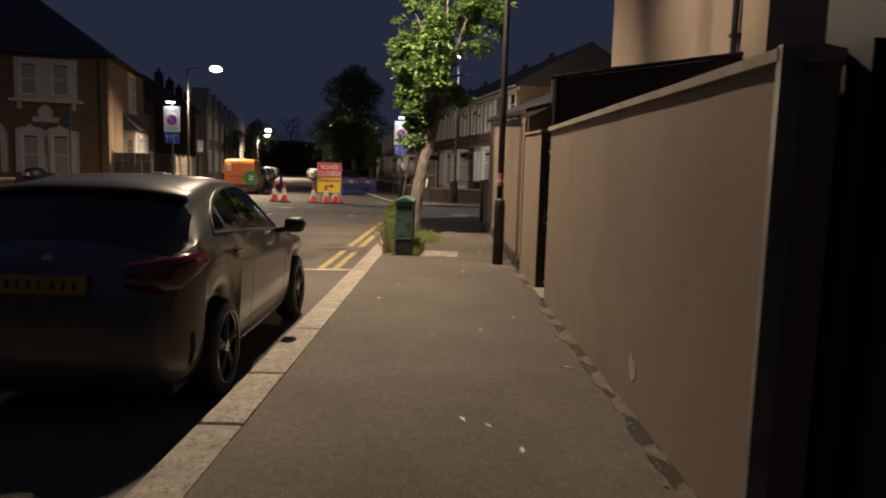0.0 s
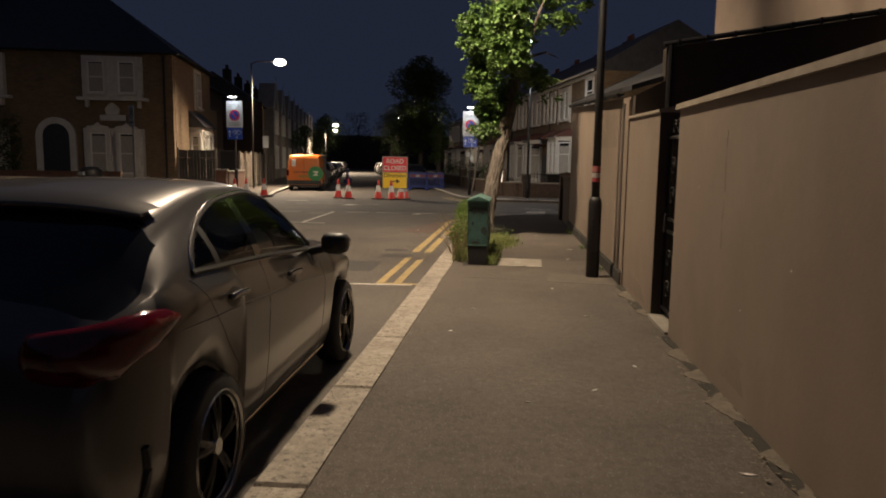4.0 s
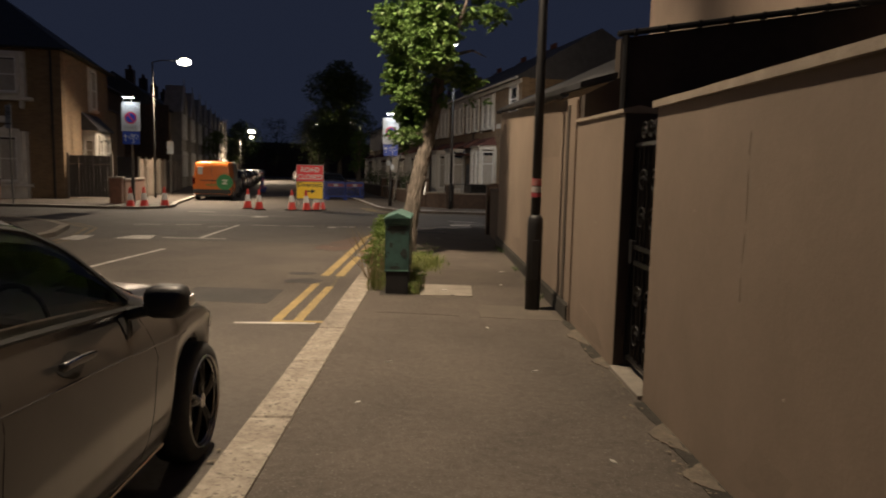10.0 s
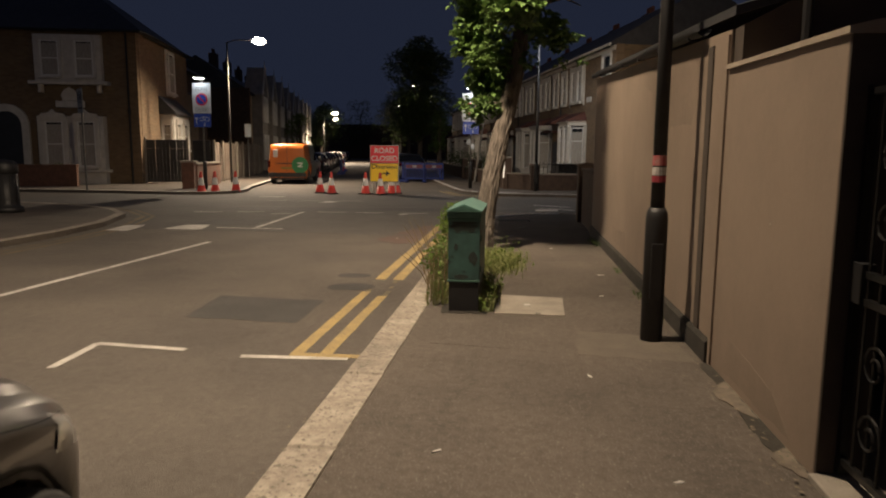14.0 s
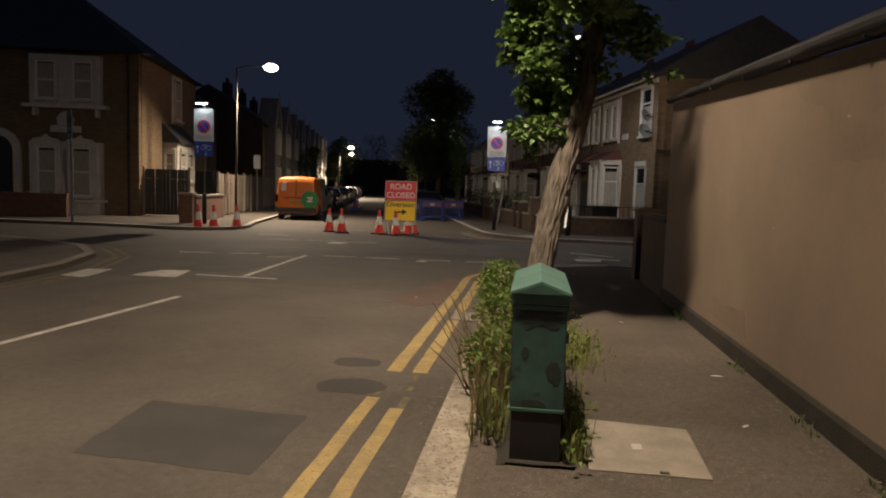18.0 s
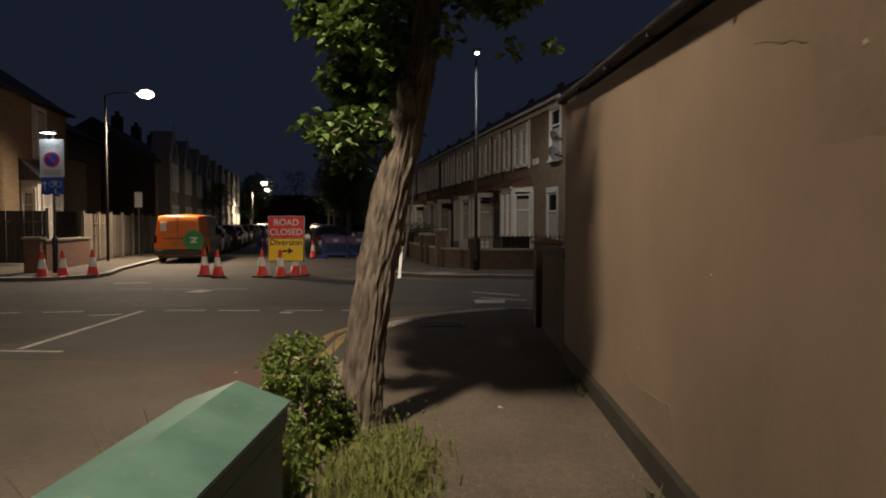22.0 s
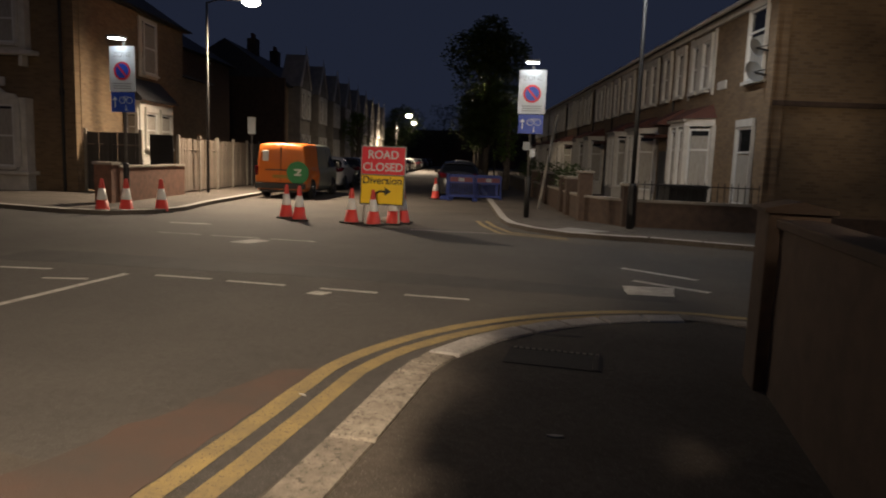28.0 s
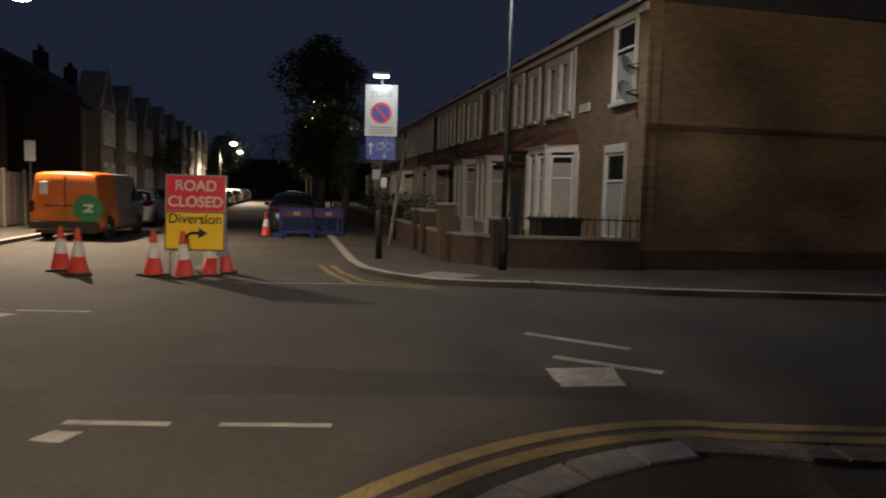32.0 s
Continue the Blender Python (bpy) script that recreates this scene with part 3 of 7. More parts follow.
M_TOUCH = mat("older_render_paint", (0.214, 0.163, 0.121), (0.174, 0.132, 0.098), 0.85, 1.3, 60, 0.1, stretch=(1, 1, .45), mid=0.07)
for pts in ([(12.0, 1.74), (14.15, 1.77), (14.22, 2.14), (14.5, 2.2), (14.68, 2.24), (14.9, 2.42), (13.4, 2.36), (12.0, 2.28)], [(15.6, .24), (17.4, .26), (17.3, .52), (16.4, .44), (15.7, .50)],
            [(6.0, .10), (7.6, .12), (7.4, .34), (6.7, .26), (6.1, .32)], [(10.1, .05), (11.3, .05), (11.2, .30), (10.4, .22)], [(17.9, 1.5), (18.7, 1.55), (18.6, 2.3), (18.0, 2.25)]):
    part("paint_patch", slab(bmesh.new(), ragged(pts, .012, .07), 0, .0034), M_TOUCH, kind="structure", label="patch of older paint on the rendered wall", m=UPRIGHT)

# the gateway's steel edge and the dark yard entrance where the wall begins
part("gatepost_strip", box(WX - 0.03, WX + 0.05, 3.525, 3.56, -0.02, 1.98), M_STEEL, kind="structure", label="galvanised steel edge at the end of the wall")
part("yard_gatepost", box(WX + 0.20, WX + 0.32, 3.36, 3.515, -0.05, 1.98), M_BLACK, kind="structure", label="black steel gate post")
# gate leaf and back wall take plain black in place of the yard's shade
yard = thing("yard_gate", "tall sheet-metal yard gate coloured black for deep shade", "gate")
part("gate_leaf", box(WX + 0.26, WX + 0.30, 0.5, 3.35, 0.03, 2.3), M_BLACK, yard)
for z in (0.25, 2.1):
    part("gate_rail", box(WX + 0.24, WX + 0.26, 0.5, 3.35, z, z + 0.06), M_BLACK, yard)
part("wall_yard_back", box(WX + 0.325, WX + 0.6, 0.30, 3.9, -0.1, 4.6), M_BLACK, kind="structure", label="yard wall coloured black for the deep shade behind the gate")
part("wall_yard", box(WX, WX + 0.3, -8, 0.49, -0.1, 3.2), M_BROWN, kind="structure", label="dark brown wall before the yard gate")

# garden gate
gate = thing("garden_gate", "ornate black wrought iron gate with scrolls in the wall", "gate")
gx = WX + 0.10
for y in (9.07, 9.79):
    part("gate_stile", box(gx - 0.018, gx + 0.018, y - 0.018, y + 0.018, 0.05, 1.80), M_IRON, gate)
for z in (0.10, 0.86, 0.98, 1.76):
    part("gate_rail", box(gx - 0.014, gx + 0.014, 9.08, 9.78, z, z + 0.03), M_IRON, gate)
for i in range(6):
    y = 9.17 + i * 0.104
    part("gate_bar", tube(bmesh.new(), [(gx, y, 0.1), (gx, y, 1.76)], 0.008, 6), M_IRON, gate)


def scroll(y, z, r, turn=1, way=1):
    bm = bmesh.new()
    pts = []
    for k in range(22):
        a = k / 21 * math.tau * 1.4
        q = r * (1 - 0.72 * k / 21)
        pts.append((gx - 0.012, y + turn * q * math.cos(a), z + way * q * math.sin(a)))
    return tube(bm, pts, 0.007, 5)


for z in (0.32, 0.62, 1.22, 1.5):
    for y, turn in ((9.30, 1), (9.56, -1)):
        part("scroll", scroll(y, z, 0.1, turn), M_IRON, gate)
for y, turn in ((9.28, -1), (9.43, 1), (9.58, -1)):
    part("scroll", scroll(y, 1.87, 0.075, turn), M_IRON, gate)
part("lock_box", box(gx - 0.03, gx + 0.03, 9.70, 9.79, 0.86, 1.04, bevel=0.004), M_BLACK, gate)
part("gate_step", box(WX - 0.03, WX + 0.24, 9.05, 9.82, -0.05, 0.03, bevel=0.008), M_CONCRETE, kind="structure", label="pale concrete step under the garden gate")
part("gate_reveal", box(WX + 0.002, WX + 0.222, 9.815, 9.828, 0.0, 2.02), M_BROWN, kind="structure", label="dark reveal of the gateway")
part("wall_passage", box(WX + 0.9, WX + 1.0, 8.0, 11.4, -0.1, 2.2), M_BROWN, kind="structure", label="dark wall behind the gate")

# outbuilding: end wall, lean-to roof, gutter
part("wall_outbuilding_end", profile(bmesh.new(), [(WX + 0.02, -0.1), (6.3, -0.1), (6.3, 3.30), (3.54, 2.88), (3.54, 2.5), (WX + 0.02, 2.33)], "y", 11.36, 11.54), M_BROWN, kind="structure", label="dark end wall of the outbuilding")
roof = bmesh.new()
rv = [roof.verts.new(p) for p in ((3.17, 11.42, 2.46), (3.17, 19.62, 2.95), (6.3, 19.62, 4.36), (6.3, 11.42, 3.36), (3.17, 11.42, 2.40), (3.17, 19.62, 2.89), (6.3, 19.62, 4.30), (6.3, 11.42, 3.30))]
for q in ((0, 1, 2, 3), (7, 6, 5, 4), (0, 4, 5, 1), (1, 5, 6, 2), (2, 6, 7, 3), (3, 7, 4, 0)):
    roof.faces.new([rv[i] for i in q])
part("roof_outbuilding", roof, M_DARK, kind="structure", label="dark felted lean-to roof")
gut = thing("gutter", "black plastic gutter along the outbuilding eaves", "gutter")
gb = bmesh.new()
prof = [(-0.055 * math.cos(a), -0.055 * math.sin(a)) for a in [i * math.pi / 8 for i in range(9)]]
r0 = [gb.verts.new((3.145 + p, 12.1, 2.43 + q)) for p, q in prof]
r1 = [gb.verts.new((3.145 + p, 19.6, 2.89 + q)) for p, q in prof]
for i in range(8):
    gb.faces.new((r0[i], r0[i + 1], r1[i + 1], r1[i]))
part("channel", gb, M_BLACK, gut)
for i in range(7):
    y = 12.4 + i * 1.18
    z = 2.41 + (y - 12.1) * 0.0613
    part("bracket", box(3.10, 3.19, y, y + 0.03, z - 0.04, z + 0.02), M_BLACK, gut)
verge = thing("verge_gutter", "black gutter with clips along the outbuilding verge", "gutter")
part("channel", tube(bmesh.new(), [(3.50, 11.33, 2.91), (6.4, 11.33, 3.35)], 0.03, 8), M_BLACK, verge)
for i in range(9):
    f = (i + 0.5) / 9
    part("clip", box(3.5 + 2.8 * f, 3.53 + 2.8 * f, 11.29, 11.37, 2.87 + 0.43 * f, 2.94 + 0.43 * f), M_BLACK, verge)
part("downpipe", tube(bmesh.new(), [(3.58, 11.32, 2.90), (3.58, 11.32, 2.2), (3.58, 11.32, 0.0)], 0.035, 8), M_BLACK, verge)

# upper house wall behind
part("wall_house_behind", box(6.3, 12, 10.6, 19.5, -0.1, 6.6), mat("pale_render", (0.52, 0.41, 0.32), (0.43, 0.335, 0.26), 0.85, 0.9, 60, 0.05), kind="structure", label="beige rendered side wall of the house behind")
part("roof_house_behind", profile(bmesh.new(), [(6.0, 6.5), (6.0, 6.65), (9.1, 9.0), (12.2, 6.65), (12.2, 6.5)], "y", 10.4, 19.7), M_DARK, kind="structure", label="dark slate roof")
dp = thing("downpipe", "black downpipe on the rendered house wall", "downpipe")
part("pipe", tube(bmesh.new(), [(6.22, 11.5, 2.9), (6.22, 11.5, 6.4)], 0.05, 10), M_BLACK, dp)
for z in (3.6, 5.2):
    part("pipe_clip", box(6.16, 6.30, 11.43, 11.57, z, z + 0.05), M_BLACK, dp)
part("wall_return", box(7.2, 12, -8, 10.58, -0.1, 6.0), M_BLACK, kind="structure", label="plain black flank of the neighbouring house")

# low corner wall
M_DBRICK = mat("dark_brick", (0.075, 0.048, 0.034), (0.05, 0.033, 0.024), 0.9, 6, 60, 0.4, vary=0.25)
M_MORTAR = mat("mortar", (0.13, 0.11, 0.09), (0.09, 0.08, 0.065), 0.95, 6, 80, 0.4)
part("wall_low", box(WX + 0.02, WX + 0.24, 19.58, 21.95, -0.1, 1.12), M_DBRICK, kind="structure", label="low dark brick boundary wall at the corner")
part("wall_low_coping", box(WX - 0.01, WX + 0.27, 19.58, 21.9, 1.12, 1.18, bevel=0.01), M_DBRICK, kind="structure", label="dark coping on the boundary wall")
part("wall_pier", box(WX - 0.06, WX + 0.32, 21.85, 22.23, -0.1, 1.22, bevel=0.008), M_DBRICK, kind="structure", label="dark brick end pier of the boundary wall")
part("pier_cap", profile(bmesh.new(), [(WX - 0.09, 1.22), (WX + 0.35, 1.22), (WX + 0.35, 1.25), (WX + 0.13, 1.30), (WX - 0.09, 1.25)], "y", 21.82, 22.26), M_DBRICK, kind="structure", label="weathered cap on the pier")
part("wall_side_street", box(WX + 0.32, 30, 21.98, 22.2, -0.1, 1.0), M_DBRICK, kind="structure", label="dark boundary wall along the side street")
part("wall_side_coping", box(WX + 0.32, 30, 21.95, 22.23, 1.0, 1.06, bevel=0.01), M_COPING, kind="structure", label="pale coping along the side street wall")

# boundary wall of the house across the road
M_WORNY = mat("faded_yellow_paint", (0.17, 0.125, 0.06), (0.085, 0.072, 0.056), 0.85, 2.5, 70, 0.3)
for x0, x1, y0, y1 in ((-11.12, -10.9, 14.6, 21.8), (-30, -11.13, 21.58, 21.8)):
    part("wall_opposite_low", box(x0, x1, y0, y1, -0.05, .86), M_DBRICK, kind="structure", label="low brick boundary wall across the road")
    part("wall_opposite_coping", box(x0 - .03, x1 + .03, y0, y1 + .03, .863, .93, bevel=.01), M_COPING, kind="structure", label="pale coping on the boundary wall across the road")
for off in (.35, .58):
    part("yellow_line", strip(bmesh.new(), [(-6.6 + off, 15.5), (-6.6 + off, 18.6), (-6.8 + off, 20.25), (-7.5 + off * .9, 22.3 + off * .4), (-8.7 + off * .6, 23.65 + off * .8), (-10.5 + off * .2, 24.62 + off), (-14, 25.42 + off)], 0.1), M_WORNY, kind="structure", label="worn double yellow line round the opposite corner")

# ---- vehicles ----
M_GLASS = bpy.data.materials.new("tinted_glass")
M_GLASS.use_nodes = True
gp = M_GLASS.node_tree.nodes["Principled BSDF"]
gp.inputs["Base Color"].default_value = (0.30, 0.33, 0.32, 1)
gp.inputs["Roughness"].default_value, gp.inputs["IOR"].default_value, gp.inputs["Transmission Weight"].default_value = 0.03, 1.15, 1.0
M_DGLASS = mat("dark_glass", (0.006, 0.007, 0.008), (0.009, 0.01, 0.011), 0.06, 2, 20, 0.0)
M_TYRE = mat("tyre_rubber", (0.016, 0.016, 0.016), (0.024, 0.023, 0.022), 0.8, 12, 90, 0.3)
M_RIM = mat("alloy", (0.45, 0.44, 0.43), (0.35, 0.34, 0.33), 0.25, 9, 90, 0.0, metal=0.9)
M_RIMDARK = mat("dark_alloy", (0.03, 0.03, 0.03), (0.05, 0.05, 0.05), 0.3, 9, 90, 0.0, metal=0.7)
M_CHROME = mat("chrome", (0.7, 0.69, 0.67), (0.6, 0.59, 0.58), 0.12, 9, 90, 0.0, metal=1.0)
M_TRIM = mat("black_plastic", (0.014, 0.014, 0.014), (0.02, 0.02, 0.02), 0.5, 9, 120, 0.1)
M_TAIL = mat("tail_light_red", (0.10, 0.003, 0.006), (0.06, 0.002, 0.004), 0.10, 5, 50, 0.0, coat=0.5)
M_PLATE = mat("yellow_plate", (0.30, 0.20, 0.03), (0.26, 0.17, 0.028), 0.4, 6, 60, 0.0)
M_WPLATE = mat("white_plate", (0.6, 0.6, 0.57), (0.5, 0.5, 0.47), 0.4, 6, 60, 0.0)
M_SEAT = mat("grey_upholstery", (0.16, 0.15, 0.135), (0.11, 0.10, 0.09), 0.85, 8, 120, 0.2)
M_LAMP = mat("headlamp_lens", (0.50, 0.50, 0.48), (0.35, 0.35, 0.34), 0.08, 8, 60, 0.0, metal=0.5)


def between(table, y):
    """A smooth curve through the pairs of a table, without overshoot."""
    n = len(table)
    if y <= table[0][0]:
        return table[0][1]
    for i in range(n - 1):
        (a, p), (b, q) = table[i], table[i + 1]
        if y <= b:
            step = (q - p) / (b - a)
            before = (p - table[i - 1][1]) / (a - table[i - 1][0]) if i else step
            after = (table[i + 2][1] - q) / (table[i + 2][0] - b) if i + 2 < n else step
            t0 = 2 * before * step / (before + step) if before * step > 0 else 0
            t1 = 2 * after * step / (after + step) if after * step > 0 else 0
            f, h = (y - a) / (b - a), b - a
            return p * (1 + 2 * f) * (1 - f) ** 2 + h * t0 * f * (1 - f) ** 2 + q * f * f * (3 - 2 * f) + h * t1 * f * f * (f - 1)
    return table[-1][1]


HATCH = dict(
    top=[(-.70, .58), (-.685, .80), (-.64, .98), (-.56, 1.085), (-.42, 1.20), (-.14, 1.43), (0, 1.465), (.5, 1.505), (.9, 1.50), (1.3, 1.455), (1.5, 1.385), (2.1, 1.07), (2.4, 1.03), (2.75, .95), (3.0, .86), (3.13, .74), (3.20, .55)],
    belt=[(-.70, .52), (-.685, .72), (-.64, .90), (-.56, 1.0), (-.42, 1.07), (-.14, 1.115), (.2, 1.10), (.7, 1.075), (1.7, 1.0), (2.1, .965), (2.4, .925), (2.75, .84), (3.0, .755), (3.13, .65), (3.20, .48)],
    mid=[(-.70, .60), (-.68, .70), (-.60, .79), (-.44, .85), (-.1, .885), (.5, .885), (2.0, .885), (2.55, .89), (2.8, .85), (3.0, .75), (3.13, .60), (3.20, .46)],
    roof=[(-.70, .50), (-.62, .60), (-.45, .74), (-.14, .665), (.5, .62), (1.3, .60), (2.1, .71), (2.7, .71), (3.0, .60), (3.20, .40)],
    glass=[(-.07, .98), (-.06, 1.10), (.03, 1.19), (.16, 1.26), (.31, 1.325), (.56, 1.385), (1.0, 1.405), (1.34, 1.38), (1.52, 1.31), (1.65, 1.20), (1.80, 1.01), (1.83, .98)],
    axles=(0.0, 2.53), radius=0.33, sill=0.21, arch=0.365, ends=(-.70, 3.20), side=(-.06, 1.80),
    windscreen=(1.33, 2.08), rear=(-.53, -.13))
VAN = dict(
    top=[(-1.0, .75), (-.98, 1.1), (-.90, 1.86), (-.80, 1.93), (0, 1.97), (2.2, 1.97), (2.75, 1.93), (3.0, 1.82), (3.55, 1.22), (3.75, 1.10), (3.95, .95), (4.0, .7)],
    belt=[(-1.0, .62), (-.98, .9), (-.90, 1.06), (2.6, 1.08), (3.4, 1.06), (3.6, 1.0), (3.95, .85), (4.0, .6)],
    mid=[(-1.0, .86), (-.97, .92), (-.85, .95), (3.2, .95), (3.6, .90), (3.9, .76), (4.0, .62)],
    roof=[(-1.0, .76), (-.9, .78), (2.6, .77), (3.0, .74), (3.6, .74), (4.0, .55)],
    axles=(0.0, 3.0), radius=0.34, sill=0.26, arch=0.39, ends=(-1.0, 4.0), side=(2.1, 3.35),
    windscreen=(3.0, 3.55), rear=None)


class Shell:
    """The skin of a vehicle, drawn through cross sections along its length."""

    def __init__(self, spec):
        self.s = spec

    def sill(self, y):
        z = self.s["sill"]
        for a in self.s["axles"]:
            if abs(y - a) < self.s["arch"]:
                z = max(z, self.s["radius"] + math.sqrt(self.s["arch"] ** 2 - (y - a) ** 2))
        lo, hi = self.s["ends"]
        return max(z, z + 0.06 - min(y - lo, hi - y) * 0.5)

    def section(self, y):
        s = self.s
        w, wr, zb, zt = (between(s[k], y) for k in ("mid", "roof", "belt", "top"))
        zs = min(self.sill(y), zb - 0.05)
        wr = min(wr, w * 0.93)
        out = []
        for f, k in ((0, .865), (.08, .925), (.20, .958), (.38, .978), (.56, .986), (.72, .992), (.80, .985), (.90, .960), (1, .915)):
            out.append((w * k, zs + (zb - zs) * f))
        soft = 0.07 + 0.09 * min(1, max(0, (0.5 - y) / 0.6)) if "glass" in s else 0.07
        x0, zr = w * .915, max(zb + 0.005, zt - soft)
        for i in range(1, 8):
            f = i / 7
            out.append((x0 + (wr - x0) * (f ** 1.35), zb + (zr - zb) * f))
        for k, d in ((.975, .052), (.92, .036), (.80, .021), (.55, .009), (.28, .002), (0, 0)):
            out.append((wr * (1 - (1 - k) * (1 + (soft - .07) * 5 * k)), max(zr, zt - d * soft / .07)))
        return out

    def side(self, y, z):
        sec = self.section(y)
        for (xa, za), (xb, zb) in zip(sec, sec[1:]):
            if z <= zb and zb > za:
                return xa + (xb - xa) * max(0, (z - za) / (zb - za))
        return sec[-1][0]

    def window_top(self, y):
        lo, hi = self.s["side"]
        zb, zt = between(self.s["belt"], y), between(self.s["top"], y)
        if "glass" in self.s:
            return min(zt - 0.085, between(self.s["glass"], y))
        return min(zt - 0.075, zb + 0.02 + 0.62 * max(0, y - lo) ** 0.55, zb + 0.02 + (hi - y) * 0.72)

    def pane(self, y0, y1, grow=0.0, out=0.004, sgn=1):
        """The side window between two stations, as a thin pane that follows the skin."""
        bm = bmesh.new()
        n = max(3, int((y1 - y0) / 0.07))
        rows = []
        for i in range(n + 1):
            y = y0 + (y1 - y0) * i / n
            zb = between(self.s["belt"], y) + 0.02 - grow
            zt = max(self.window_top(y) + grow, zb + 0.004)
            rows.append([bm.verts.new((sgn * (self.side(y, zb + (zt - zb) * j / 5) + out), y, zb + (zt - zb) * j / 5)) for j in range(6)])
        for a, b in zip(rows, rows[1:]):
            for j in range(5):
                bm.faces.new((a[j], a[j + 1], b[j + 1], b[j]))
        return bm

    def line(self, pts, radius, sgn=1, out=0.0):
        bm = bmesh.new()
        fine = []
        for (ya, za), (yb, zb) in zip(pts, pts[1:]):
            for i in range(5):
                y, z = ya + (yb - ya) * i / 5, za + (zb - za) * i / 5
                fine.append((sgn * (self.side(y, z) + out), y, z))
        fine.append((sgn * (self.side(*pts[-1]) + out), *pts[-1]))
        return tube(bm, fine, radius, 5)

    def skin(self, y0, y1, z0, z1, out=0.006, sgn=1, n=8):
        bm = bmesh.new()
        g = [[bm.verts.new((sgn * (self.side(y0 + (y1 - y0) * i / n, z0(i / n) + (z1(i / n) - z0(i / n)) * j / 4) + out), y0 + (y1 - y0) * i / n, z0(i / n) + (z1(i / n) - z0(i / n)) * j / 4)) for j in range(5)] for i in range(n + 1)]
        for i in range(n):
            for j in range(4):
                bm.faces.new((g[i][j], g[i + 1][j], g[i + 1][j + 1], g[i][j + 1]))
        return bm

    def build(self, parent, paint, paint2=None, split=9.0):
        s = self.s
        lo, hi = s["ends"]
        ys = sorted({round(lo + (hi - lo) * i / 72, 4) for i in range(73)} | {a + s["arch"] * k for a in s["axles"] for k in (-1, -.97, -.88, .88, .97, 1)} | {y for k in ("top",) for y, _ in s[k]})
        secs = [self.section(y) for y in ys]
        kinds = {}
        for i in range(len(ys) - 1):
            ym = (ys[i] + ys[i + 1]) / 2
            for j in range(len(secs[0]) - 1):
                zm = (secs[i][j][1] + secs[i][j + 1][1] + secs[i + 1][j][1] + secs[i + 1][j + 1][1]) / 4
                kind = "body" if ym < split else "front_body"
                if 8 <= j < 15 and s["side"][0] + 0.06 < ym < s["side"][1] - 0.05 and zm < self.window_top(ym) - 0.02 and zm > between(s["belt"], ym) + 0.03:
                    kind = None
                elif j >= 15 and s["windscreen"][0] < ym < s["windscreen"][1]:
                    kind = "windscreen"
                elif j >= 14 and s["rear"] and s["rear"][0] < ym < s["rear"][1]:
                    kind = "rear_window"
                if kind:
                    kinds.setdefault(kind, []).append((i, j))
        made = {}
        for kind, cells in kinds.items():
            bm, seen = bmesh.new(), {}

            def vert(i, j, sg):
                if (i, j, sg) not in seen:
                    x, z = secs[i][j]
                    if x == 0:
                        sg = 1
                    if (i, j, sg) not in seen:
                        seen[(i, j, sg)] = bm.verts.new((sg * x, ys[i], z))
                return seen[(i, j, sg)]
            for i, j in cells:
                for sg in (1, -1):
                    q = [vert(i, j, sg), vert(i + 1, j, sg), vert(i + 1, j + 1, sg), vert(i, j + 1, sg)]
                    bm.faces.new(q if sg > 0 else q[::-1])
            for e in (0, len(ys) - 1):
                if kind == ("body" if ys[e] < split else "front_body"):
                    ring = [vert(e, j, 1) for j in range(len(secs[0]))] + [vert(e, j, -1) for j in range(len(secs[0]) - 2, -1, -1)]
                    bm.faces.new(ring)
            m = {"body": paint, "front_body": paint2 or paint}.get(kind, M_GLASS if kind == "windscreen" else M_DGLASS)
            made[kind] = part(kind, bm, m, parent, smooth=True)
        return made


